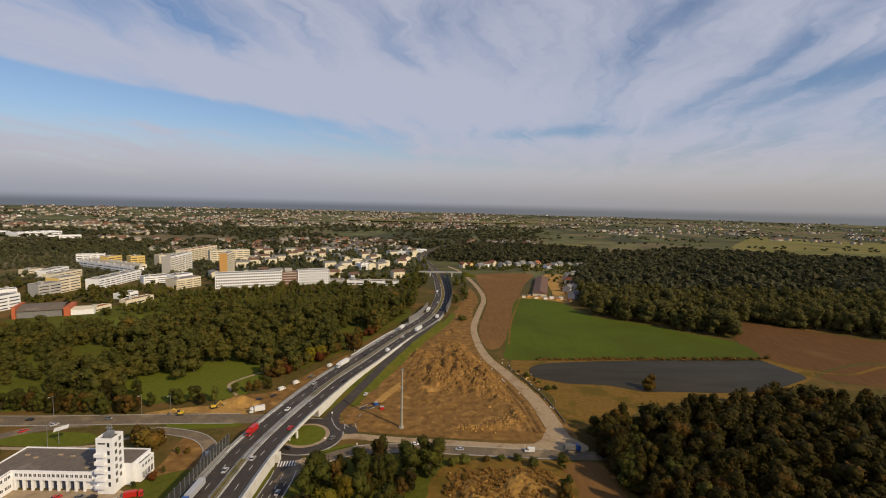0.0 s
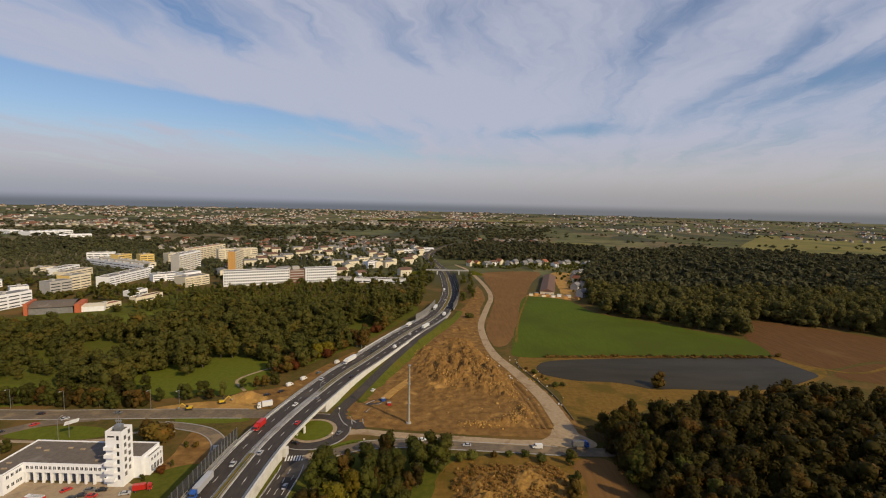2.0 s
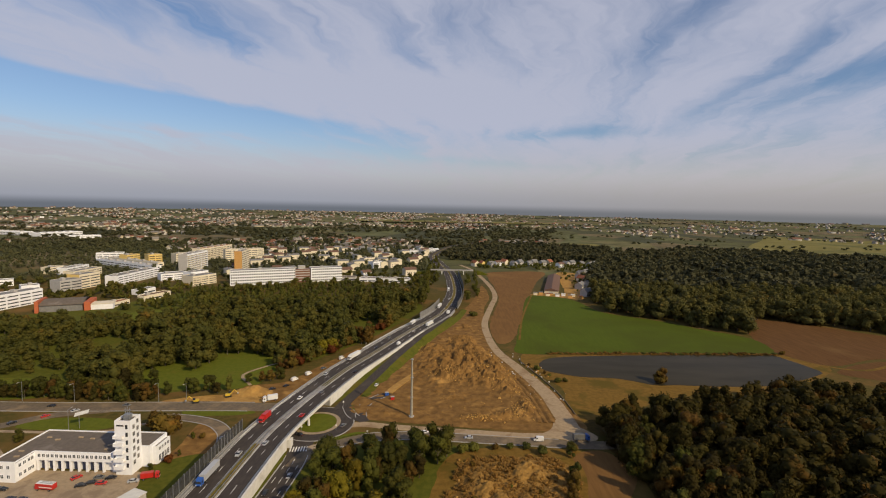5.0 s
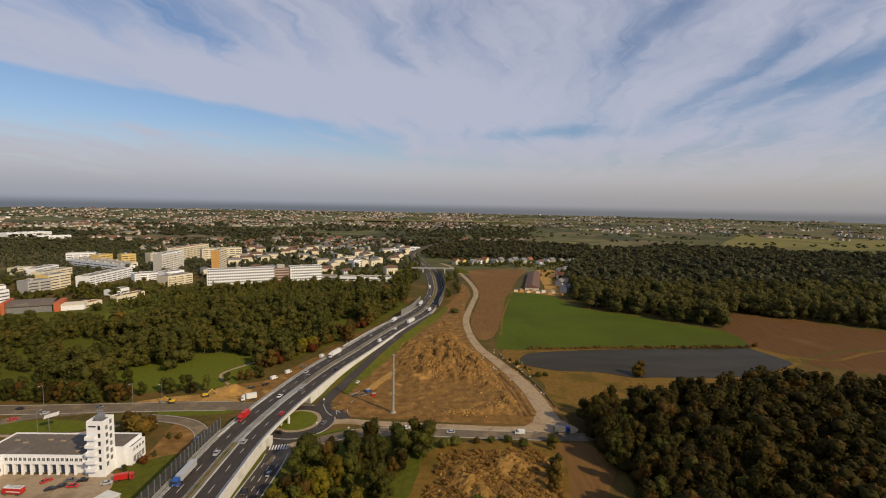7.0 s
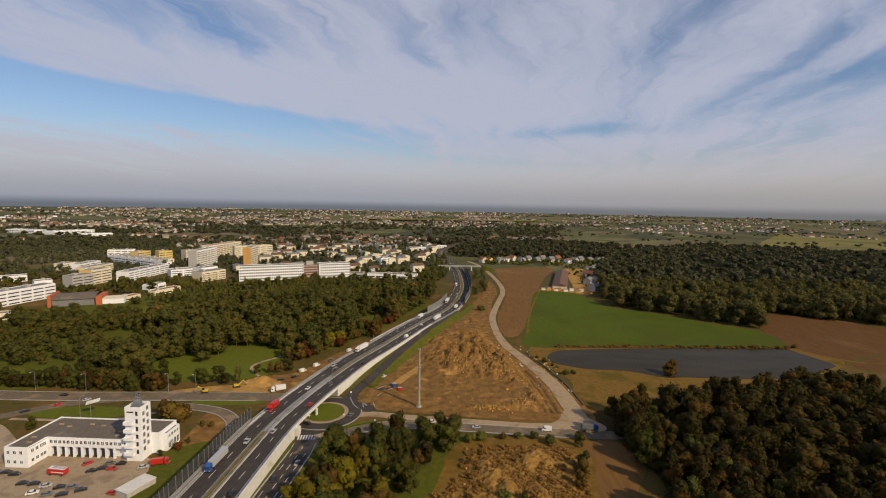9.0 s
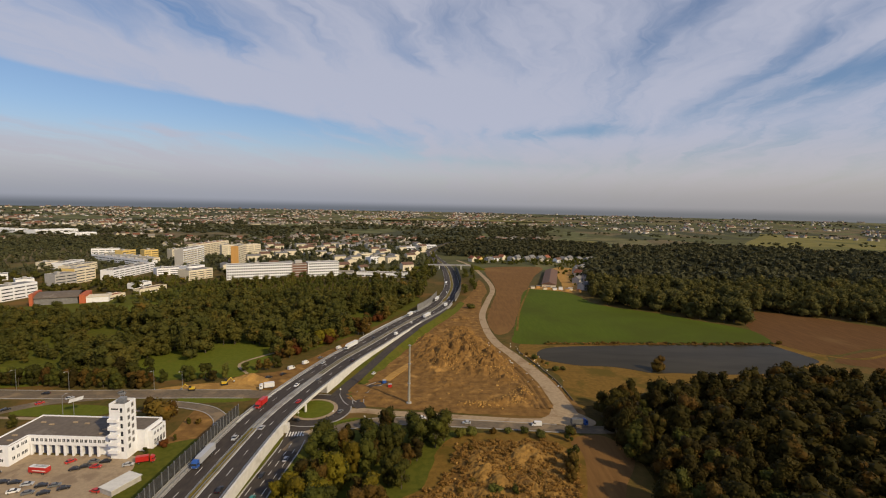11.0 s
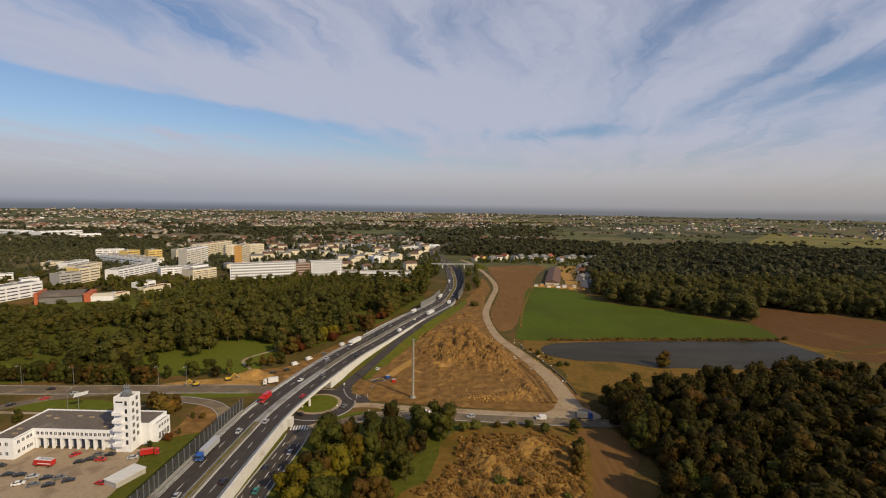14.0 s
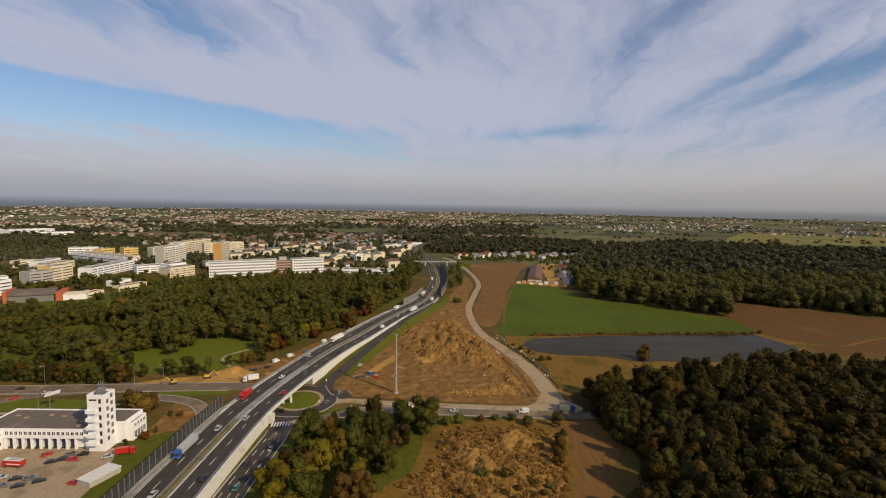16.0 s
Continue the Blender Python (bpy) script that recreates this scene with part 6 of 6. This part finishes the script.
def truck(cab_colour, box_mat, label, length=12.4, rigid=False):
    """Lorry: tractor and box trailer, or a short rigid one; it drives towards +x."""
    g = thing("lorry", pose(0, 0, 0), label, "lorry", "vehicles on the roads")
    back = -length if not rigid else -6.0
    bm = bmesh.new()
    box(bm, back, 0.0, -1.25, 1.25, 1.15, 3.9, bevel=0.06)
    part("cargo_box", bm, box_mat, g)
    bm = bmesh.new()
    box(bm, back + 0.2, 2.6, -0.45, 0.45, 0.7, 1.1)
    part("chassis", bm, TYRE, g)
    part("cab", profile([(0.7, 0.7), (2.75, 0.7), (2.85, 1.2), (2.7, 2.6), (2.45, 3.2), (1.2, 3.75), (0.7, 3.6)], 1.22, 0.08), PAINTS[cab_colour], g)
    part("windscreen", profile([(2.80, 1.75), (2.84, 1.78), (2.74, 2.62), (2.68, 2.62)], 1.08, 0.04), GLASS_DARK, g).location.x = 0.04
    for s in (-1, 1):
        bm = bmesh.new()
        box(bm, 1.55, 2.4, s * 1.18 - 0.05, s * 1.18 + 0.05, 1.9, 2.6)
        part("side_window", bm, GLASS_DARK, g)
        bm = bmesh.new()
        box(bm, 2.74, 2.9, s * 0.95 - 0.18, s * 0.95 + 0.18, 0.85, 1.1, bevel=0.02)
        part("headlight", bm, LIGHT_GLASS, g)
    wheels(g, (1.9, -4.6) if rigid else (1.9, -1.2, back + 1.6, back + 2.9, back + 4.2), 1.08, 0.5, 0.32)
    return g


def fire_engine():
    g = thing("fire_engine", pose(0, 0, 0), "red fire engine with a white roof parked on the forecourt", "fire engine")
    bm = bmesh.new()
    box(bm, -4.0, 2.2, -1.2, 1.2, 0.9, 3.0, bevel=0.07)
    part("body", bm, PAINTS["red"], g)
    part("cab", profile([(2.25, 0.7), (3.9, 0.7), (4.0, 1.3), (3.8, 2.9), (2.25, 2.95)], 1.2, 0.08), PAINTS["red"], g)
    bm = bmesh.new()
    box(bm, -3.9, 3.6, -1.1, 1.1, 3.0, 3.18, bevel=0.03)
    part("roof", bm, PAINTS["white"], g)
    bm = bmesh.new()
    for s in (-0.5, 0.5):
        box(bm, -3.8, 2.0, s - 0.05, s + 0.05, 3.2, 3.35)
    for k in range(10):
        box(bm, -3.7 + 0.6 * k, -3.62 + 0.6 * k, -0.45, 0.45, 3.23, 3.3)
    part("ladder", bm, STEEL, g)
    bm = bmesh.new()
    for s in (-1, 1):
        box(bm, -3.8, 2.0, s * 1.21 - 0.02, s * 1.21 + 0.02, 1.5, 1.9)
    part("stripe", bm, PAINT_WHITE, g)
    bm = bmesh.new()
    box(bm, 3.78, 3.98, -1.0, 1.0, 1.7, 2.6)
    part("windscreen", bm, GLASS_DARK, g)
    wheels(g, (2.9, -2.4), 1.05, 0.48, 0.3)
    return g


def hw_pose(y, d, back=False):
    """A place on the motorway at y, d metres right of its middle, heading along it."""
    i = min(range(len(hw) - 1), key=lambda k: abs(hw[k].y - y))
    t = (hw[i + 1] - hw[i]).normalized()
    a = math.degrees(math.atan2(t.y, t.x)) + (180 if back else 0)
    return pose(hw[i].x + t.y * d, hw[i].y - t.x * d, hw[i].z + 0.062, 0, 0, a)


made = {}


def place(key, builder, m):
    if key in made:
        return copy_thing(made[key], m)
    made[key] = builder()
    made[key].matrix_basis = m
    return made[key]


CARS = {c: (lambda c=c: car(c, f"{c} saloon car on the road")) for c in ("silver", "black", "white", "red", "blue", "yellow", "grey", "teal")}
TRUCKS = {"semi": lambda: truck("white", PAINTS["white"], "white articulated lorry with a white box trailer"),
          "semi_blue": lambda: truck("blue", PAINTS["silver"], "articulated lorry with a blue cab and silver trailer"),
          "rigid_red": lambda: truck("red", PAINTS["red"], "short red box lorry on the motorway", rigid=True),
          "rigid": lambda: truck("white", PAINTS["white"], "short white box lorry", rigid=True),
          "van": lambda: car("white", "white delivery van on the road", van=True)}
# towards the camera on the far carriageway, away from it on the near one
for y, d, key in ((140, -6.4, "semi_blue"), (158, -3.0, "silver"), (182, -6.4, "rigid_red"), (205, -3.1, "white"), (236, -6.4, "silver"), (262, -6.4, "semi"), (285, -3.0, "black"), (310, -6.4, "grey"), (352, -6.4, "rigid"),
                  (118, -3.0, "silver"), (420, -6.4, "semi"), (470, -3.0, "white"), (520, -6.4, "rigid")):
    place(key, {**CARS, **TRUCKS}[key], hw_pose(y, d, True))
for y, d, key in ((128, 6.4, "black"), (165, 3.1, "silver"), (192, 6.4, "red"), (214, 3.2, "grey"), (246, 6.4, "black"), (300, 6.4, "van"), (334, 3.2, "white"), (360, 6.4, "semi"), (400, 6.4, "rigid"), (440, 3.2, "silver"), (500, 6.4, "black")):
    place(key, {**CARS, **TRUCKS}[key], hw_pose(y, d))
# side roads
for x, y, z, a, key in ((36, 183.0, 0.12, 178, "van"), (8, 183.2, 0.12, 180, "silver"), (-38, 236, 0.22, 74, "white"), (-56.3, 130, 0.11, 92, "teal"), (-58.2, 142, 0.11, -88, "black"), (-10, 186.5, 0.12, 0, "white"),
                        (-44.5, 190, 0.16, 70, "grey"), (-60, 181.0, 0.16, 160, "black"), (-54, 152, 0.11, 92, "silver"), (-146, 203, 0.1, 2, "grey"), (-178, 200, 0.1, 182, "black"),
                        (-164, 196, 0.09, 60, "silver"), (-172, 190, 0.09, 60, "red"), (-180, 183, 0.09, 55, "black")):
    place(key, {**CARS, **TRUCKS}[key], pose(x, y, z, 0, 0, a))
# works traffic beside the motorway
blue_lorry = truck("blue", POST_DARK, "blue tipper lorry at the edge of the wood", rigid=True)
blue_lorry.matrix_basis = pose(54.5, 184.5, 0.13, 0, 0, 8)
for x, y, a, key in ((-85.5, 212.5, 210, "rigid"), (-82, 240, 60, "van"), (-77.4, 249, 62, "van"), (-83.4, 231.6, 60, "black"), (-88.8, 227, 40, "black"), (-72, 259, 50, "grey"), (-66, 277, 70, "van")):
    place(key, {**CARS, **TRUCKS}[key], pose(x, y, 0.1, 0, 0, a))
# parked on the forecourt
engine = fire_engine()
engine.matrix_basis = pose(-128.2, 140.2, 0.06, 0, 0, 176)
for x, y, a, key in ((-134.5, 134.4, 20, "black"), (-130.8, 134.4, 20, "black"), (-127.2, 130.0, 28, "white"), (-126.3, 133.7, 25, "silver"), (-121.6, 133.3, 28, "black"), (-117.8, 133.6, 28, "grey"), (-117.9, 129.8, 30, "black"),
                     (-114.0, 132.4, 32, "black"), (-122.4, 129.6, 30, "grey"), (-118.8, 142.6, 25, "black"), (-116.6, 144.2, 25, "black"), (-116.2, 147.3, 15, "grey"), (-113.2, 144.2, 10, "red"), (-112.3, 147.4, 15, "black"),
                     (-123.6, 146.8, 60, "red"), (-103.8, 131.6, 170, "red"), (-103.8, 146.0, 20, "silver"), (-145.0, 139.8, 10, "black"), (-141.5, 139.0, 12, "black"), (-148.5, 139.8, 12, "grey")):
    place(key, CARS[key], pose(x, y, 0.065, 0, 0, a))
red_rig = truck("red", PAINTS["red"], "red fire brigade lorry parked on the grass", rigid=True)
red_rig.matrix_basis = pose(-98.5, 148.5, 0.08, 0, 0, 20) @ Matrix.Scale(0.82, 4)


# Works machines and site clutter
def digger(x, y, z, a):
    g = thing("excavator", pose(x, y, z, 0, 0, a), "yellow tracked excavator on the works strip", "excavator")
    for s in (-1, 1):
        bm = bmesh.new()
        box(bm, -1.9, 1.9, s * 1.1 - 0.3, s * 1.1 + 0.3, 0, 0.9, bevel=0.25)
        part("track", bm, TYRE, g)
    bm = bmesh.new()
    box(bm, -1.8, 1.2, -1.2, 1.2, 1.0, 2.0, bevel=0.1)
    part("body", bm, PAINTS["yellow"], g)
    bm = bmesh.new()
    box(bm, 0.1, 1.5, 0.2, 1.15, 2.0, 3.1, bevel=0.08)
    part("cab", bm, GLASS_DARK, g)
    bm = bmesh.new()
    tube(bm, (1.0, -0.3, 1.6), (3.6, -0.3, 4.2), 0.28, 0.22)
    tube(bm, (3.6, -0.3, 4.2), (5.4, -0.3, 2.0), 0.22, 0.16)
    part("boom", bm, PAINTS["yellow"], g)
    bm = bmesh.new()
    box(bm, 5.1, 6.0, -0.8, 0.2, 1.2, 2.1, bevel=0.1)
    part("bucket", bm, STEEL, g)


digger(-117.5, 208.8, 0.12, 200)
digger(-106, 216.5, 0.12, 30)
for x, y, a, c, label in ((-31, 224, 20, "blue", "small blue site container"), (-27.5, 219, 10, "red", "small red site container")):
    s = thing("site_container", pose(x, y, 0.3, 0, 0, a) @ Matrix.Scale(0.75, 4), label, "container")
    bm = bmesh.new()
    box(bm, -1.5, 1.5, -1.2, 1.2, 0, 2.4)
    for k in range(9):
        box(bm, -1.42 + 0.34 * k, -1.26 + 0.34 * k, -1.25, 1.25, 0.1, 2.3)
    part("shell", bm, PAINTS[c], s)
    bm = bmesh.new()
    box(bm, -1.55, 1.55, -1.3, 1.3, 2.4, 2.5)
    part("roof", bm, RENDER_GREY, s)
rb = random.Random(11)
bm_stone = bmesh.new()
bmesh.ops.create_icosphere(bm_stone, subdivisions=1, radius=1.0)
for v in bm_stone.verts:
    v.co *= rb.uniform(0.7, 1.15)
stone_mesh = part("boulder", bm_stone, SAND)
tagged(stone_mesh, "pale lump of excavated stone on the bare earth", "boulder", "boulders on the building ground")
stone_mesh.matrix_basis = pose(33, 250, 0.3) @ Matrix.Scale(0.9, 4)
for k in range(70):
    q = rb.random()
    if k < 24:
        x, y = 31 + rb.gauss(0, 4), 255 + rb.gauss(0, 9)
    elif k < 40:
        x, y = 48 + rb.gauss(0, 2.5), 270 + rb.gauss(0, 8)
    else:
        x, y = rb.uniform(-6, 34), rb.uniform(200, 262)
    s = rb.uniform(0.35, 1.1)
    ob = new("boulder", stone_mesh.data)
    tagged(ob, "pale lump of excavated stone on the bare earth", "boulder", "boulders on the building ground")
    ob.matrix_basis = pose(x, y, 0.25, rb.uniform(0, 40), rb.uniform(0, 40), rb.uniform(0, 360)) @ Matrix.Diagonal((s, s * rb.uniform(0.6, 1), s * 0.6, 1))

# Near trees, each a thing of its own
def tree_thing(kind, leaf_mat, bark_mat, label, leaves, leaf, lobes, name="tree"):
    v, q, s = tree_arrays(rng, kind, leaves, leaf, lobes, trunk=False, core=0.80, ball=BALL)
    g = thing(name, pose(0, 0, 0), label, "tree" if name == "tree" else "bush", "trees near the roads")
    me = mesh_from_arrays("crown", v, q, s, [leaf_mat])
    crown = new("crown", me)
    crown.parent = g
    bm = bmesh.new()
    tube(bm, (0, 0, -0.03), (0.005, 0, 0.45), 0.022, 0.013, 7)
    for k in range(5):
        a = k * 2.4
        z = 0.28 + 0.06 * k
        tube(bm, (0.002, 0, z), (0.14 * math.cos(a), 0.14 * math.sin(a), z + 0.14), 0.009, 0.004, 5)
    part("trunk", bm, bark_mat, g)
    return g


TREES = {
    "green": [tree_thing("round", LEAF_COPSE, BARK, "broad green leafy tree by the road", 1000, 0.044, 12) for _ in range(3)],
    "wood": [tree_thing("cone" if _ else "round", LEAF_WOOD, BARK, "dark woodland tree with browning leaves", 1100, 0.044, 14) for _ in range(4)],
    "rust": [tree_thing("round", LEAF_RUST, BARK, "rusty brown tree in autumn leaf", 900, 0.044, 12) for _ in range(2)],
    "gold": [tree_thing("round", LEAF_GOLD, BARK, "golden yellow tree in autumn leaf", 1000, 0.045, 14)],
    "tall": [tree_thing("tall", LEAF_RUST, BIRCH, "slim birch with thin yellow leaves", 420, 0.046, 6)],
    "poplar": [tree_thing("tall", LEAF_GREEN, BARK, "slim dark green poplar tree", 620, 0.052, 7)],
    "bush": [tree_thing("bush", LEAF_GREEN, BARK, "rounded green bush on rough ground", 460, 0.10, 7, "bush") for _ in range(2)],
    "dry": [tree_thing("bush", LEAF_RUST, BARK, "dry brown bush on rough ground", 440, 0.10, 7, "bush") for _ in range(2)],
    "red": [tree_thing("bush", LEAF_RED, BARK, "low bush with red leaves", 440, 0.10, 7, "bush")],
}
used = set()


def plant(kind, x, y, h, w=None, z=0.0):
    k = int(rng.integers(0, len(TREES[kind])))
    src = TREES[kind][k]
    w = w or h * rng.uniform(0.85, 1.15)
    m = pose(x, y, z, 0, 0, rng.uniform(0, 360)) @ Matrix.Diagonal((w, w, h, 1))
    if (kind, k) in used:
        other = copy_thing(src, Matrix.Identity(4))
        other.matrix_basis = m
    else:
        used.add((kind, k))
        src.matrix_basis = m


def pick(pairs):
    r = rng.random() * sum(p for _, p in pairs)
    for k, p in pairs:
        r -= p
        if r <= 0:
            return k
    return pairs[0][0]


# copse between the slip road and the rubble
COPSE = [(-47, 112), (-48, 150), (-42, 162), (-30, 172), (-4, 175), (3, 168), (0, 152), (-7, 140), (-15, 132), (-26, 124), (-32, 108)]
for x, y in scatter(COPSE, 6.8, rng, keep=0.92):
    edge = x < -38 or y < 135
    plant(pick([("green", 6), ("wood", 2), ("rust", 0.9), ("gold", 2.0 if edge else 0.8)]), x, y, rng.uniform(7.5, 12.0))
# near wood: the front rows are single trees, the rest one mass
WOOD_SE = [(66, 200), (93, 202), (157, 230), (220, 222), (400, 228), (400, 70), (56, 70), (53, 112), (66, 140), (66, 165), (63, 186)]
for x, y, h, kind in ((-34, 137, 13, "gold"), (-46, 133, 8, "gold"), (-49, 130, 7, "gold"), (-21, 125, 9, "rust"), (-18, 126, 8, "rust"), (-24, 123, 9, "rust"), (21, 134, 4.5, "green")):
    plant(kind, x, y, h)
near, deep = [], []
for p in scatter(WOOD_SE, 6.6, rng):
    if p[0] > p[1] * 1.15 + 25:
        continue
    (near if p[0] + 0.15 * abs(p[1] - 150) < 101 else deep).append(p)
for x, y in near:
    plant(pick([("wood", 7), ("green", 1.0), ("rust", 0.5), ("poplar", 0.4)]), x, y, rng.uniform(10.5, 16.5))
FINE = [tree_arrays(rng, "round", 520, 0.058, 9, core=0.78, ball=BALL) for _ in range(3)] + [tree_arrays(rng, "cone", 480, 0.056, 9, core=0.78, ball=BALL) for _ in range(5)] + [tree_arrays(rng, "tall", 150, 0.08, 6)]
grove("woodland", with_height(deep, 12, 17), FINE, [LEAF_WOOD, BARK], "dense near wood with dark green and brown crowns", "woods", rng, (0.9, 1.3))
# hedge trees along the main road
for k in range(62):
    plant(pick([("green", 4), ("rust", 1.6), ("wood", 2)]), -262 + 2.0 * k + rng.uniform(-0.8, 0.8), 208.5 + rng.uniform(-1, 4.5), rng.uniform(6.0, 9.0), rng.uniform(6.5, 9.0))
for x, y, h, kind in ((-136, 217, 7, "green"), (-128, 221, 7.5, "poplar"), (-124, 219, 8, "green"), (-118, 222, 8.5, "green"), (-113, 220, 6, "wood"), (-109, 224, 8, "poplar"), (-104, 235, 5, "green"), (-98, 237, 6, "rust"), (-94, 238, 6.5, "rust"), (-90, 241, 7, "green"),
                      (-119, 181, 8.5, "rust"), (-114, 180, 9.0, "dry"), (-110, 182, 6.5, "rust"), (-163.8, 168.6, 5.5, "green"), (-100, 158.4, 3.0, "red"), (-103, 153.6, 2.6, "green"), (-98.3, 162.8, 2.5, "green"), (-100.5, 176, 3.0, "green"), (-97, 176.5, 2.5, "dry"),
                      (-190, 216, 9, "green"), (-182, 219, 10, "green"), (-176, 214, 8, "wood"), (-168, 220, 11, "green"), (-160, 222, 11.5, "wood"), (-152, 219, 9, "green"), (-148, 226, 9, "green"), (-140, 214, 6, "rust")):
    plant(kind, x, y, h)
# belt of autumn trees along the motorway works
for k in range(30):
    t = k / 29
    x, y = -92 + 46 * t + rng.uniform(-4, 3), 252 + 112 * t + rng.uniform(-4, 4)
    plant(pick([("rust", 4), ("green", 2), ("gold", 1), ("tall", 1.5), ("red", 0.5)]), x, y, rng.uniform(5.5, 11))
for x, y in ((-55, 311), (-57, 308), (-60.5, 310)):
    plant("tall", x, y, 12)
# bushes round pond, rubble and haul road
for x, y, h, kind in ((114, 252, 5.5, "dry"), (115.5, 253, 8.5, "rust"), (113, 253, 7.0, "rust"), (58, 249, 3.2, "bush"), (62, 250, 2.5, "bush"), (17.5, 400, 4.5, "bush"), (20, 402, 4.0, "bush"), (219, 312, 3, "dry"), (15.6, 137, 3.5, "bush"), (48, 176.5, 4.0, "bush"), (46, 171, 5, "green"), (42, 150, 7, "rust"), (44, 156, 7, "green"),
                      (40, 144, 6, "rust"), (30, 176, 3, "bush"), (24, 176, 2.6, "bush"), (18, 175, 3, "dry"), (10, 174, 3.5, "bush"), (36, 173, 3.5, "bush"), (5, 172, 4, "bush"), (50, 268, 3, "bush"), (46, 274, 2.2, "dry"), (53, 262, 2, "dry"), (55, 258, 2, "bush"), (28, 262, 2.4, "dry"), (30, 256, 2, "bush")):
    plant(kind, x, y, h)
for k in range(46):                                    # reeds and shrubs along the far shore
    t = k / 45
    plant(pick([("dry", 3), ("bush", 2)]), 62 + 150 * t + rng.uniform(-2, 2), 299.5 + 11.5 * t + rng.uniform(-0.7, 1.0), rng.uniform(0.9, 2.0), rng.uniform(1.8, 3.2))
for k in range(40):                                    # weeds on the rubble bank
    plant(pick([("dry", 4), ("bush", 1)]), rng.uniform(4, 38), rng.uniform(122, 170), rng.uniform(0.8, 2.0), rng.uniform(1.4, 2.6), 0.6)
# hedge along the motorway's far curve
verge = [(14 + rng.uniform(0, 14) + 0.05 * k, 470 + 9 * k + rng.uniform(-3, 3), 0.0, rng.uniform(6, 11)) for k in range(20)]
verge += [(-26 + rng.uniform(-14, 4), 450 + 12 * k + rng.uniform(-3, 3), 0.0, rng.uniform(8, 13)) for k in range(30)]
grove("verge_trees", verge, MID, [LEAF_GREEN, BARK], "green and yellowing trees along the motorway curve", "trees", rng)

WEED = [tree_arrays(rng, "bush", 80, 0.17, 4, trunk=False, core=0.7, ball=KNOT) for _ in range(5)]
tufts = [(x, y, 0.1, rng.uniform(0.6, 1.7)) for x, y in scatter(RUBBLE, 1.55, rng, keep=0.72)]
tufts = [(x, y, hill(x, y, [(14, 150, 9, 10, 2.2), (28, 160, 9, 6, 2.0), (22, 135, 8, 10, 1.8), (32, 142, 6, 8, 1.5)]) * 0.8, h) for x, y, _, h in tufts]
grove("dry_weeds", tufts, WEED, [LEAF_STRAW], "thick dry yellow weeds over the rubble", "weeds", rng, (0.9, 1.5))
shore = [(62 + 152 * k / 260 + rng.uniform(-1, 1), 299.0 + 11.5 * k / 260 + rng.uniform(-1.2, 1.6), 0.02, rng.uniform(0.5, 1.3)) for k in range(260)]
grove("reeds", shore, WEED, [LEAF_STRAW], "dry reeds along the pond shore", "reeds", rng, (1.0, 1.8))


def clods(name, places, material, label):
    """Lumps of broken earth lying about, as one object."""
    V, Q, count = [], [], 0
    v, q = KNOT
    for x, y, z, s in places:
        turn = np.array(Euler(rng.uniform(0, 3, 3)).to_matrix())
        V.append((v * rng.uniform(0.6, 1.2, (len(v), 1)) * s) @ turn.T + np.array((x, y, z)))
        Q.append(q + count)
        count += len(v)
    me = mesh_from_arrays(name, np.concatenate(V), np.concatenate(Q), np.zeros(len(Q) * len(q)), [material])
    return tagged(new(name, me), label, "rubble", kind="stuff")


spread = []
for _ in range(1500):
    cx, cy, rx, ry, top = HEAPS[rng.integers(0, len(HEAPS))]
    x, y = cx + rng.normal() * rx * 0.75, cy + rng.normal() * ry * 0.75
    if in_poly(x, y, DIRT_POLY):
        spread.append((x, y, 0.15 + hill(x, y, HEAPS) * 0.72, rng.uniform(0.2, 0.75)))
stones = []
for d, s in ((4.6, 1), (-5.0, -1)):
    for p in offset_row(haul, d)[14:]:
        if rng.random() < 0.55:
            stones.append((p.x + s * rng.exponential(2.0), p.y + rng.normal() * 2.0, 0.3, rng.uniform(0.2, 0.65)))
clods("scattered_stones", stones, CONCRETE, "pale stones and broken concrete beside the haul road")
clods("earth_clods", spread, SAND, "lumps of pale earth on the heaps")
spread = [(x, y, 0.2 + hill(x, y, [(14, 150, 9, 10, 2.2), (28, 160, 9, 6, 2.0), (22, 135, 8, 10, 1.8), (32, 142, 6, 8, 1.5)]) * 0.75, rng.uniform(0.25, 0.9)) for x, y in scatter(RUBBLE, 2.4, rng, keep=0.3)]
clods("rubble_clods", spread, SAND, "broken lumps of pale earth and rubble")

# The plan above is drawn at 1 : 1.18; vehicles are built at full size and only move to their places
PLAN = 1.18
FULL_SIZE = {"car", "van", "lorry", "fire engine", "excavator", "container"}
for ob in list(scene.objects):
    if ob.parent is None and ob.type in {"MESH", "EMPTY"}:
        m = ob.matrix_basis.copy()
        if ob.get("category") in FULL_SIZE:
            m = Matrix.Translation(m.translation * PLAN) @ Matrix.Scale(0.9, 4) @ Matrix.Translation(-m.translation) @ m
        else:
            m = Matrix.Scale(PLAN, 4) @ m
        ob.matrix_basis = m
